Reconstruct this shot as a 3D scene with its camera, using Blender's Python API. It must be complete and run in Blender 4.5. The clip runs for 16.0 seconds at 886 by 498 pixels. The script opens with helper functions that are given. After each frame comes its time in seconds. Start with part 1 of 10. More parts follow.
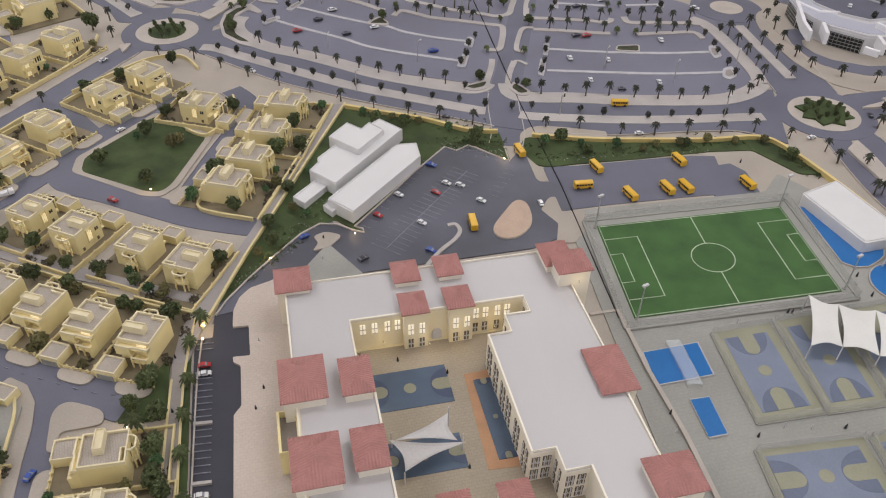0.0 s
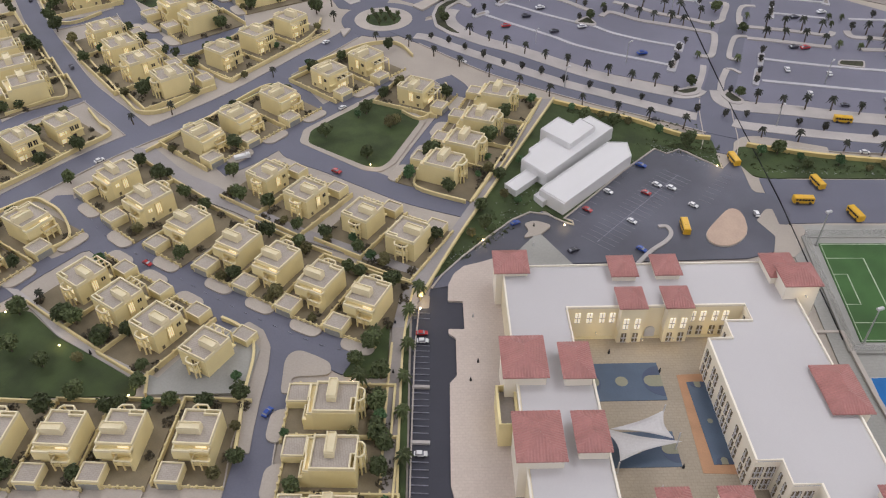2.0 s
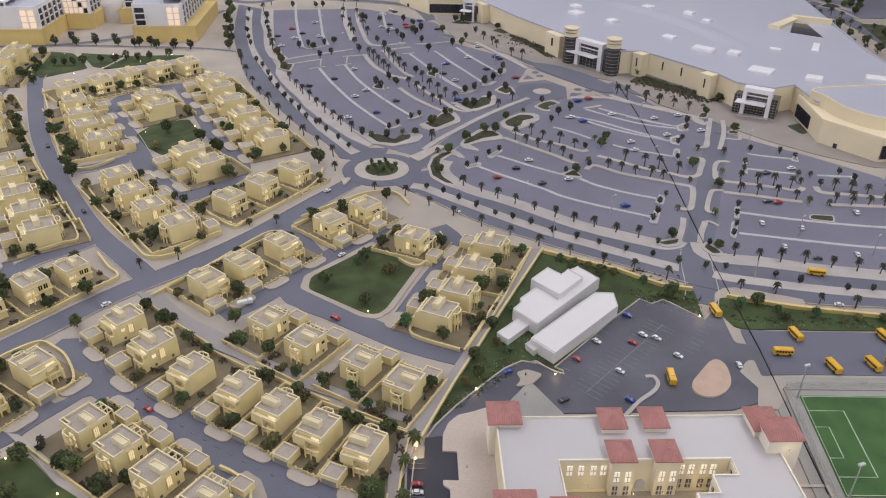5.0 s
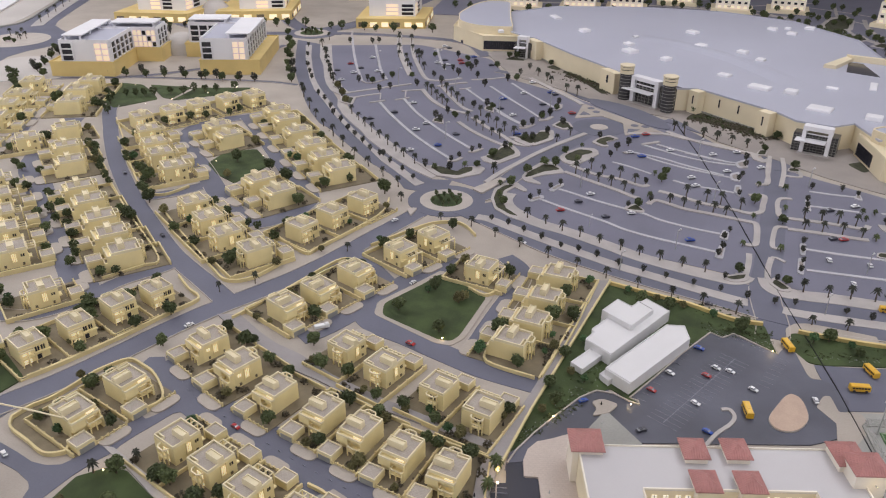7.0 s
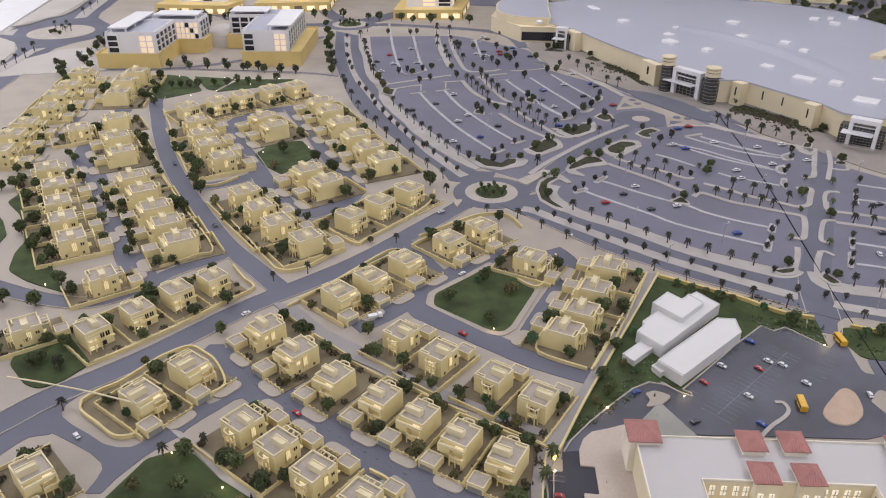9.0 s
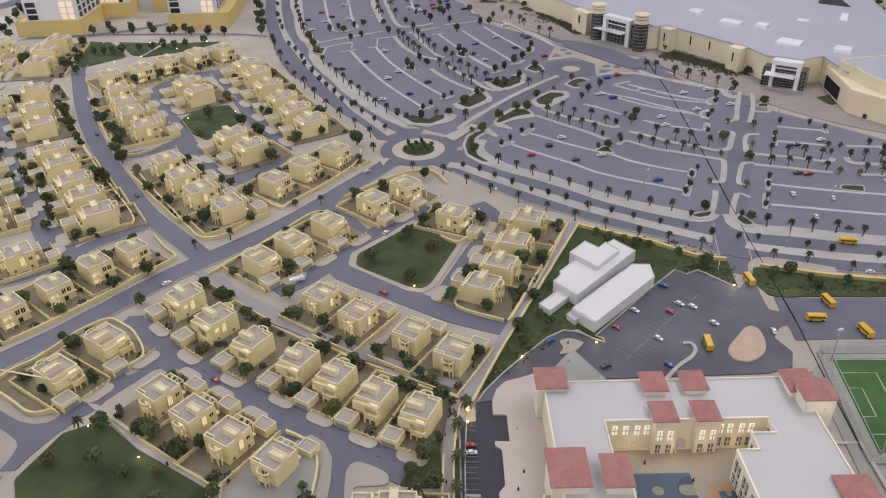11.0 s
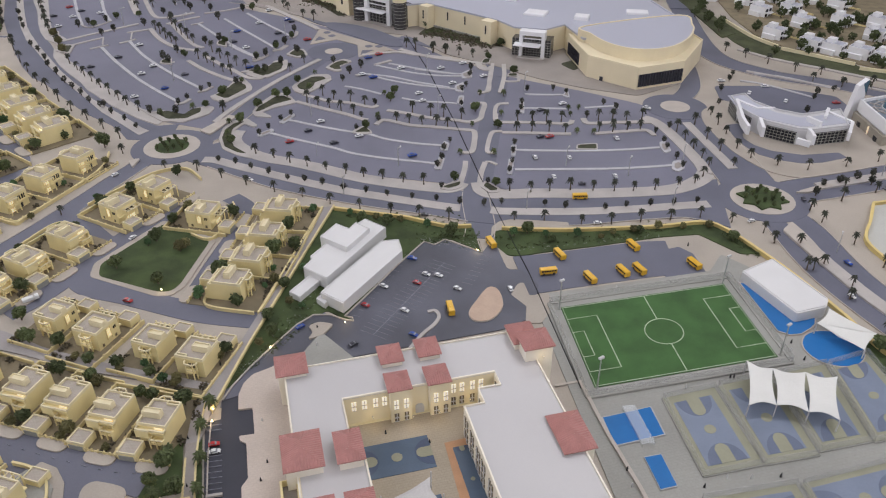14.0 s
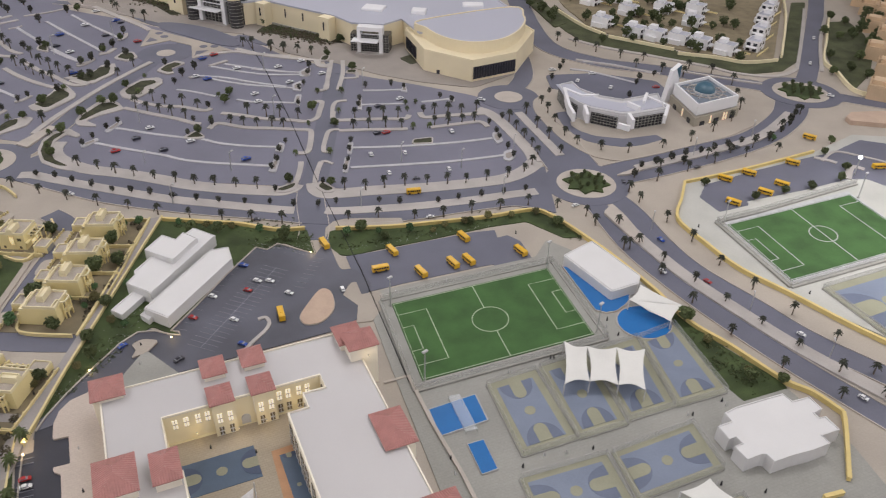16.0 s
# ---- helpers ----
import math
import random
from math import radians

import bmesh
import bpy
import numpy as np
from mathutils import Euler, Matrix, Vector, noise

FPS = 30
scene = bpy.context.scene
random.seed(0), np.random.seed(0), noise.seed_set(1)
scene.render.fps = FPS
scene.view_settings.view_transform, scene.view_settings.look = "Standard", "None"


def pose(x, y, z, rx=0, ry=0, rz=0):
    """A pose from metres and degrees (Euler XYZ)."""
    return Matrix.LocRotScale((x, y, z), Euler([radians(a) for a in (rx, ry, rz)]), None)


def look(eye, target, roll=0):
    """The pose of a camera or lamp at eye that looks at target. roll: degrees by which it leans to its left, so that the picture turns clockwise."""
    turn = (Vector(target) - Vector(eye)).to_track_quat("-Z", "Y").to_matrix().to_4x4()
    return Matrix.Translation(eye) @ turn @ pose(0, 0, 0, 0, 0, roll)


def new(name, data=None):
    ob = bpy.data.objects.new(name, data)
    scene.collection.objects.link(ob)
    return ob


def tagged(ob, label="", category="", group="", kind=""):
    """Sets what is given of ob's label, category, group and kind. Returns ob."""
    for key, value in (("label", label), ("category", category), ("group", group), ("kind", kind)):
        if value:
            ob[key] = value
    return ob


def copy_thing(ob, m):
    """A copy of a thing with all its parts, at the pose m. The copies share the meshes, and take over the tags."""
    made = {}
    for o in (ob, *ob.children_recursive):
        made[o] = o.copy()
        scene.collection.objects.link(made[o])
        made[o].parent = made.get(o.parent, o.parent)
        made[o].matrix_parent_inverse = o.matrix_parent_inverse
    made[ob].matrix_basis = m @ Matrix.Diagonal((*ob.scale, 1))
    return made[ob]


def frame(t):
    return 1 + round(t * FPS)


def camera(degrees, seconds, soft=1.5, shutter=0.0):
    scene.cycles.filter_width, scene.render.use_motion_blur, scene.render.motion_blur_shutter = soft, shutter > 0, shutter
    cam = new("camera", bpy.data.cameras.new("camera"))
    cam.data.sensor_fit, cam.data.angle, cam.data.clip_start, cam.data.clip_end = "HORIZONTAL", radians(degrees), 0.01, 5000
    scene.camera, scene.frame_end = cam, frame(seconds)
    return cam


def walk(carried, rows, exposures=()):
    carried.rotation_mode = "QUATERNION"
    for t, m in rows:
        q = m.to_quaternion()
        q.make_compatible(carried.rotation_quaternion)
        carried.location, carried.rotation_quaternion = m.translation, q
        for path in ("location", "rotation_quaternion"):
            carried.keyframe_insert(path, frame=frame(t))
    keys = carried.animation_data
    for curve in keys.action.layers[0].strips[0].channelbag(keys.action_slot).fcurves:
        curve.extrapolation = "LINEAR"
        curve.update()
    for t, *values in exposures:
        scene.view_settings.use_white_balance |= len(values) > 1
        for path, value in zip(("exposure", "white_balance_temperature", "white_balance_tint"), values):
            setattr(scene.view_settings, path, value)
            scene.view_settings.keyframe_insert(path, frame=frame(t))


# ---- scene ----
cam = camera(59.9, 16.0, 1.1, 0.25)
PATH = [
    (0, (-0.011, -0.038, 0.941), (0.024, 1.497, -0.341), 1.6),
    (0.5, (-0.01, -0.04, 0.936), (-0.017, 1.483, -0.36), 1.3),
    (1, (-0.053, -0.057, 0.938), (-0.178, 1.465, -0.353), -0.0),
    (1.5, (-0.106, -0.08, 0.935), (-0.335, 1.436, -0.349), -0.3),
    (2, (-0.15, -0.089, 0.932), (-0.461, 1.421, -0.343), -0.5),
    (2.5, (-0.161, -0.1, 0.954), (-0.492, 1.453, -0.262), 0.2),
    (3, (-0.149, -0.106, 0.973), (-0.475, 1.506, -0.165), 0.7),
    (3.5, (-0.147, -0.11, 0.985), (-0.461, 1.542, -0.097), 0.9),
    (4, (-0.151, -0.112, 0.995), (-0.459, 1.558, -0.061), 1.0),
    (6.3, (-0.192, -0.154, 1.017), (-0.53, 1.576, 0.072), 0.4),
    (6.5, (-0.212, -0.163, 1.018), (-0.559, 1.567, 0.078), 0.8),
    (7, (-0.245, -0.18, 1.018), (-0.655, 1.543, 0.087), 0.6),
    (7.5, (-0.275, -0.197, 1.012), (-0.727, 1.519, 0.089), 0.4),
    (8, (-0.31, -0.213, 1.011), (-0.789, 1.497, 0.091), 0.3),
    (8.2, (-0.318, -0.216, 1.015), (-0.803, 1.492, 0.095), 0.3),
    (10.3, (-0.229, -0.216, 1.044), (-0.635, 1.442, 0.002), -1.0),
    (10.5, (-0.216, -0.205, 1.041), (-0.611, 1.452, -0.008), -1.1),
    (11, (-0.192, -0.197, 1.042), (-0.561, 1.463, -0.011), -1.3),
    (11.5, (-0.166, -0.194, 1.042), (-0.508, 1.466, -0.021), -1.3),
    (12, (-0.131, -0.196, 1.046), (-0.409, 1.472, -0.022), -1.1),
    (12.5, (-0.101, -0.191, 1.046), (-0.257, 1.491, -0.024), -0.5),
    (13, (-0.069, -0.188, 1.05), (-0.122, 1.499, -0.022), -0.3),
    (13.5, (-0.03, -0.192, 1.051), (-0.012, 1.493, -0.027), -0.2),
    (14, (0.012, -0.19, 1.056), (0.069, 1.48, -0.043), -0.2),
    (14.5, (0.049, -0.184, 1.054), (0.161, 1.477, -0.053), 0.1),
    (15, (0.075, -0.179, 1.058), (0.24, 1.476, -0.052), 0.1),
    (15.5, (0.106, -0.187, 1.061), (0.357, 1.457, -0.049), 0.4),
    (16, (0.139, -0.205, 1.083), (0.491, 1.416, -0.035), 1.5),
]
walk(cam, [(t, look(eye, target, roll)) for t, eye, target, roll in PATH],
     ((0.0, -0.03, 6800, 10), (0.8, -0.03, 6750, 10), (2.0, -0.02, 6520, 11), (4.0, -0.01, 6520, 12), (7.0, -0.01, 6540, 12), (12.0, -0.01, 6480, 12), (13.0, -0.02, 6430, 11), (14.0, -0.02, 6500, 10), (15.0, -0.02, 6640, 10), (16.0, -0.03, 6800, 10)))

# ---- light of the showroom ----
world = bpy.data.worlds.new("room_air")
world.use_nodes = True
world.node_tree.nodes["Background"].inputs["Color"].default_value = (0.80, 0.82, 0.95, 1)
world.node_tree.nodes["Background"].inputs["Strength"].default_value = 0.045
scene.world = world
scene.view_settings.exposure = 0.0


def unseen_area_lamp(x, y, sx, sy, watts, colour):
    lamp = bpy.data.lights.new("ceiling_light_lamp", "AREA")
    lamp.shape, lamp.size, lamp.size_y, lamp.energy, lamp.color = "RECTANGLE", sx, sy, watts, colour
    ob = new("ceiling_light_lamp", lamp)
    ob.matrix_world = pose(x, y, 2.36)
    return ob


# assumed lamps above the board; the last one is added to brighten the far left
OVERHEAD = [(-1.9, -0.9), (0.9, -0.9), (-2.2, 1.5), (0.8, 1.5), (-2.0, 4.2), (0.6, 4.2), (2.8, 1.0), (-4.4, 3.4)]
# unseen fill lamps, added at the sides to brighten walls and flanks
SIDE_FILL = [(-6.6, 0.2), (-6.6, 4.2), (6.6, 0.4), (6.6, 4.2), (-2.6, -3.2), (2.6, -3.2)]
for lx, ly in OVERHEAD:
    unseen_area_lamp(lx, ly, 1.2, 0.6, 27 if ly > 3 else 19 if ly > 0 else 13, (0.96, 0.966, 1.0))
for lx, ly in SIDE_FILL:
    unseen_area_lamp(lx, ly, 1.2, 1.2, 62 if ly > 0 else 26, (0.96, 0.966, 1.0))

spot = bpy.data.lights.new("ceiling_spotlight_lamp", "SPOT")
spot.energy, spot.color, spot.spot_size, spot.spot_blend, spot.shadow_soft_size = 150, (0.97, 0.98, 1.0), radians(24), 0.9, 0.05
new("ceiling_spotlight_lamp", spot).matrix_world = look((2.5, 0.4, 2.3), (1.68, 1.12, 0))

# ---- materials ----
def material(name, colour, rough=0.6, dark=0.75, scale=40.0, metal=0.0, bump=0.0, fine=400.0, vary=0.0, tint=None, speckle=0.14):
    """A surface with broad stains and fine grain; dark: how deep the stains go; vary: change from object to object."""
    m = bpy.data.materials.new(name)
    m.use_nodes = True
    n, l = m.node_tree.nodes, m.node_tree.links
    b = n["Principled BSDF"]
    b.inputs["Roughness"].default_value, b.inputs["Metallic"].default_value = rough, metal
    where = n.new("ShaderNodeTexCoord")
    broad, grain = n.new("ShaderNodeTexNoise"), n.new("ShaderNodeTexNoise")
    broad.inputs["Scale"].default_value, broad.inputs["Detail"].default_value = scale, 5
    grain.inputs["Scale"].default_value, grain.inputs["Detail"].default_value = fine, 3
    l.new(where.outputs["Object"], broad.inputs["Vector"])
    l.new(where.outputs["Object"], grain.inputs["Vector"])
    ramp = n.new("ShaderNodeValToRGB")
    second = tint or tuple(c * dark for c in colour)
    ramp.color_ramp.elements[0].position, ramp.color_ramp.elements[1].position = 0.32, 0.62
    ramp.color_ramp.elements[0].color, ramp.color_ramp.elements[1].color = (*second, 1), (*colour, 1)
    l.new(broad.outputs["Fac"], ramp.inputs["Fac"])
    mix = n.new("ShaderNodeMix")
    mix.data_type, mix.blend_type = "RGBA", "OVERLAY"
    mix.inputs["Factor"].default_value = speckle
    l.new(ramp.outputs["Color"], mix.inputs["A"])
    l.new(grain.outputs["Fac"], mix.inputs["B"])
    last = mix.outputs["Result"]
    if vary:
        info, hsv, span = n.new("ShaderNodeObjectInfo"), n.new("ShaderNodeHueSaturation"), n.new("ShaderNodeMapRange")
        span.inputs["To Min"].default_value, span.inputs["To Max"].default_value = 1 - vary, 1 + vary
        l.new(info.outputs["Random"], span.inputs["Value"])
        l.new(span.outputs["Result"], hsv.inputs["Value"])
        l.new(last, hsv.inputs["Color"])
        last = hsv.outputs["Color"]
    l.new(last, b.inputs["Base Color"])
    if bump:
        bn = n.new("ShaderNodeBump")
        bn.inputs["Strength"].default_value, bn.inputs["Distance"].default_value = bump, 0.0006
        l.new(grain.outputs["Fac"], bn.inputs["Height"])
        l.new(bn.outputs["Normal"], b.inputs["Normal"])
    return m


def glow(name, colour, strength):
    m = bpy.data.materials.new(name)
    m.use_nodes = True
    b = m.node_tree.nodes["Principled BSDF"]
    b.inputs["Base Color"].default_value = (*colour, 1)
    b.inputs["Emission Color"].default_value = (*colour, 1)
    b.inputs["Emission Strength"].default_value = strength
    return m


def clear(name, colour, rough=0.1, alpha=0.25):
    m = bpy.data.materials.new(name)
    m.use_nodes = True
    b = m.node_tree.nodes["Principled BSDF"]
    b.inputs["Base Color"].default_value = (*colour, 1)
    b.inputs["Roughness"].default_value, b.inputs["Alpha"].default_value = rough, alpha
    return m


M_PAVE = material("pale_pavement", (0.42, 0.37, 0.322), 0.7, 0.84, 6, bump=0.2, fine=300)
M_CONC = material("grey_concrete", (0.325, 0.32, 0.298), 0.7, 0.84, 9, bump=0.2, fine=300)
M_ROAD = material("asphalt", (0.138, 0.141, 0.188), 0.65, 0.82, 5, bump=0.25, fine=500)
M_KERB = material("kerb_stone", (0.47, 0.42, 0.38), 0.7, 0.88, 20)
M_SLOT = material("dark_school_asphalt", (0.112, 0.114, 0.148), 0.55, 0.5, 4, bump=0.25, fine=500)
M_SDARK = material("near_black_asphalt", (0.044, 0.045, 0.062), 0.7, 0.75, 7, bump=0.25, fine=500)
M_LOT = material("car_park_asphalt", (0.176, 0.174, 0.230), 0.65, 0.86, 4, bump=0.2, fine=500)
M_DIVIDE = material("pale_divider_kerb", (0.46, 0.45, 0.48), 0.65, 0.85, 30)
M_BAND = material("grey_pavement_strip", (0.45, 0.415, 0.40), 0.7, 0.85, 14)
M_PATH = material("grey_violet_footpath", (0.33, 0.305, 0.305), 0.7, 0.85, 14, bump=0.2, fine=300)
M_PALEG = material("very_pale_paving", (0.47, 0.465, 0.44), 0.7, 0.88, 8, bump=0.2, fine=300)
M_LINE = material("white_road_paint", (0.46, 0.46, 0.48), 0.6, 0.85, 60)
M_FAINT = material("worn_road_paint", (0.26, 0.26, 0.31), 0.6, 0.7, 80)
M_WALL = material("cream_boundary_wall", (0.70, 0.585, 0.31), 0.6, 0.9, 25)
M_YELLOW = material("ochre_boundary_wall", (0.68, 0.53, 0.22), 0.55, 0.9, 25)
M_CREAM = material("cream_render", (0.84, 0.715, 0.385), 0.5, 0.92, 20, vary=0.06)
M_YARD = material("brown_yard", (0.235, 0.193, 0.126), 0.85, 0.75, 25, bump=0.3, vary=0.12)
M_WHITE = material("white_card", (0.57, 0.56, 0.58), 0.45, 0.95, 12, speckle=0.05)
M_SROOF = material("school_roof", (0.535, 0.515, 0.525), 0.4, 0.95, 5, speckle=0.04)
# the warm glow on the school's walls is partly put into this colour
M_SWALL = material("school_wall", (0.86, 0.77, 0.56), 0.5, 0.93, 14, speckle=0.06)
M_SPALE = material("pale_school_front", (0.88, 0.82, 0.71), 0.5, 0.94, 14, speckle=0.05)
M_TILE = material("red_roof_tile", (0.44, 0.195, 0.180), 0.45, 0.85, 50)
M_GRASS = material("flocked_grass", (0.060, 0.088, 0.030), 0.95, 0.5, 16, bump=0.8, fine=700, speckle=0.25)
M_PITCH = material("pitch_turf", (0.054, 0.130, 0.038), 0.9, 0.68, 14, bump=0.6, fine=700, speckle=0.3)
M_TURFLINE = material("pale_turf_paint", (0.44, 0.52, 0.38), 0.7, 0.7, 60)
M_LEAF5 = material("dark_street_foliage", (0.058, 0.058, 0.046), 0.9, 0.5, 160, vary=0.3)
M_BED = material("dark_planting_bed", (0.060, 0.062, 0.034), 0.95, 0.5, 60, bump=0.8, fine=800)
M_FORE = material("tan_forecourt_paving", (0.31, 0.275, 0.255), 0.7, 0.85, 8, bump=0.2, fine=300)
M_CARD = material("matt_white_card", (0.68, 0.67, 0.68), 0.5, 0.95, 12, speckle=0.05)
M_HOTEL = material("bright_white_card", (0.80, 0.79, 0.82), 0.45, 0.95, 8, speckle=0.05)
M_BEIGE = material("beige_stone_base", (0.36, 0.325, 0.27), 0.6, 0.85, 20)
M_LEAF = material("flock_foliage", (0.092, 0.116, 0.046), 0.9, 0.45, 160, bump=0.5, vary=0.35)
M_LEAF2 = material("bright_foliage", (0.078, 0.150, 0.062), 0.9, 0.5, 160, vary=0.3)
M_LEAF3 = material("olive_foliage", (0.17, 0.155, 0.065), 0.9, 0.5, 160, vary=0.3)
M_LEAF4 = material("dry_shrub", (0.110, 0.092, 0.062), 0.9, 0.45, 120)
M_FROND = material("palm_frond", (0.042, 0.046, 0.032), 0.8, 0.5, 200, vary=0.3)
M_TRUNK = material("trunk_bark", (0.13, 0.10, 0.075), 0.9, 0.6, 300)
M_BLUE = material("blue_pool", (0.02, 0.155, 0.44), 0.25, 0.9, 14)
M_COURT = material("court_blue", (0.195, 0.230, 0.315), 0.5, 0.9, 20)
M_COURTD = material("court_dark_blue", (0.130, 0.155, 0.230), 0.5, 0.9, 20)
M_COURTT = material("court_tan", (0.30, 0.295, 0.215), 0.6, 0.9, 20)
M_PINK = material("sandy_pink_island", (0.50, 0.37, 0.29), 0.8, 0.9, 30)
M_CLAY = material("orange_clay", (0.50, 0.28, 0.16), 0.8, 0.85, 30)
M_GLASSD = material("dark_glazing", (0.035, 0.035, 0.045), 0.15, 0.7, 90)
M_GLASST = material("tan_tinted_glazing", (0.20, 0.165, 0.115), 0.2, 0.8, 90)
M_GLASSM = material("grey_mall_glazing", (0.065, 0.062, 0.065), 0.15, 0.7, 60)
M_WARM = glow("lit_window", (1.0, 0.84, 0.55), 0.60)
M_PEACH = glow("peach_lit_window", (1.0, 0.76, 0.55), 0.42)
M_PALEW = glow("pale_lit_window", (1.0, 0.90, 0.70), 0.55)
M_LAMP = glow("lamp_bulb", (1.0, 0.80, 0.46), 7)
M_COOL = glow("cool_bulb", (0.85, 0.92, 1.0), 12)
M_BUS = material("bus_yellow", (0.72, 0.42, 0.03), 0.35, 0.9, 60)
M_CARW = material("car_white", (0.75, 0.75, 0.76), 0.3, 0.95, 60)
M_CARR = material("car_red", (0.42, 0.03, 0.03), 0.3, 0.9, 60)
M_CARB = material("car_blue", (0.02, 0.07, 0.36), 0.3, 0.9, 60)
M_CARK = material("car_dark", (0.035, 0.035, 0.05), 0.3, 0.9, 60)
M_CARGLASS = material("car_glazing", (0.30, 0.31, 0.35), 0.2, 0.8, 90)
M_METAL = material("grey_metal", (0.5, 0.5, 0.5), 0.4, 0.9, 90, metal=0.6)
M_FENCE = clear("acrylic_fence", (0.55, 0.55, 0.54), 0.2, 0.24)
M_NET = clear("thin_net", (0.75, 0.80, 0.85), 0.4, 0.2)
M_SAIL = material("white_sail_cloth", (0.70, 0.69, 0.67), 0.6, 0.93, 18)
M_SEAM = material("dark_joint", (0.01, 0.01, 0.012), 0.8, 0.8, 50)
M_MALLR = material("mall_roof", (0.46, 0.465, 0.55), 0.4, 0.95, 2.0, speckle=0.04)
M_MALLW = material("mall_wall", (0.80, 0.70, 0.50), 0.5, 0.92, 8)
M_OCHRE = material("ochre_podium", (0.72, 0.545, 0.22), 0.5, 0.9, 8)
M_DOME = material("blue_dome", (0.055, 0.13, 0.19), 0.3, 0.8, 50)
M_SAND = material("desert_sand", (0.50, 0.465, 0.44), 0.9, 0.9, 3)
M_TERRA = material("terracotta_house", (0.62, 0.45, 0.30), 0.7, 0.8, 12)
M_ROOMW = material("showroom_wall", (0.78, 0.77, 0.78), 0.8, 0.95, 1)
M_COURTS = material("court_slate_blue", (0.085, 0.125, 0.19), 0.5, 0.85, 20)
M_TOP = material("pale_cream_trim", (0.79, 0.70, 0.48), 0.5, 0.94, 30)


def lined(m, size, depth):
    """Adds the faint joints of small paving slabs to a material."""
    n, l = m.node_tree.nodes, m.node_tree.links
    b = n["Principled BSDF"]
    old = b.inputs["Base Color"].links[0].from_socket
    where, brick = n.new("ShaderNodeTexCoord"), n.new("ShaderNodeTexBrick")
    brick.inputs["Scale"].default_value = 1.0
    brick.inputs["Brick Width"].default_value, brick.inputs["Row Height"].default_value, brick.inputs["Mortar Size"].default_value = size * 1.6, size, size * 0.09
    brick.inputs["Color1"].default_value, brick.inputs["Color2"].default_value, brick.inputs["Mortar"].default_value = (1, 1, 1, 1), (0.965, 0.965, 0.965, 1), (depth, depth, depth, 1)
    mix = n.new("ShaderNodeMix")
    mix.data_type, mix.blend_type = "RGBA", "MULTIPLY"
    mix.inputs["Factor"].default_value = 1.0
    turn = n.new("ShaderNodeMapping")
    turn.inputs["Rotation"].default_value = (0, 0, radians(-12.5))
    l.new(where.outputs["Object"], turn.inputs["Vector"])
    l.new(turn.outputs["Vector"], brick.inputs["Vector"])
    l.new(old, mix.inputs["A"])
    l.new(brick.outputs["Color"], mix.inputs["B"])
    l.new(mix.outputs["Result"], b.inputs["Base Color"])
    return m


M_SLABS = lined(material("slab_paving", (0.57, 0.485, 0.43), 0.7, 0.90, 6, bump=0.2, fine=300), 0.0052, 0.92)
M_ROOF = lined(material("villa_roof_tiles", (0.45, 0.395, 0.345), 0.7, 0.9, 60), 0.0034, 0.80)
M_TANSLAB = lined(material("tan_courtyard_slabs", (0.42, 0.355, 0.275), 0.7, 0.85, 6, bump=0.2, fine=300), 0.0052, 0.87)
M_GREYSLAB = lined(material("grey_yard_slabs", (0.33, 0.325, 0.303), 0.7, 0.85, 7, bump=0.2, fine=300), 0.0060, 0.93)
M_GREYSAIL = material("grey_sail_cloth", (0.56, 0.54, 0.54), 0.6, 0.93, 18)
M_COURTN = material("court_navy_arc", (0.065, 0.090, 0.155), 0.5, 0.9, 20)
M_VERGE = material("olive_verge", (0.075, 0.085, 0.040), 0.95, 0.5, 14, bump=0.8, fine=700)
M_SLATE = material("slate_sunken_roof", (0.17, 0.20, 0.25), 0.5, 0.85, 30)
M_DARK = material("dark_figure", (0.02, 0.02, 0.025), 0.7, 0.8, 50)


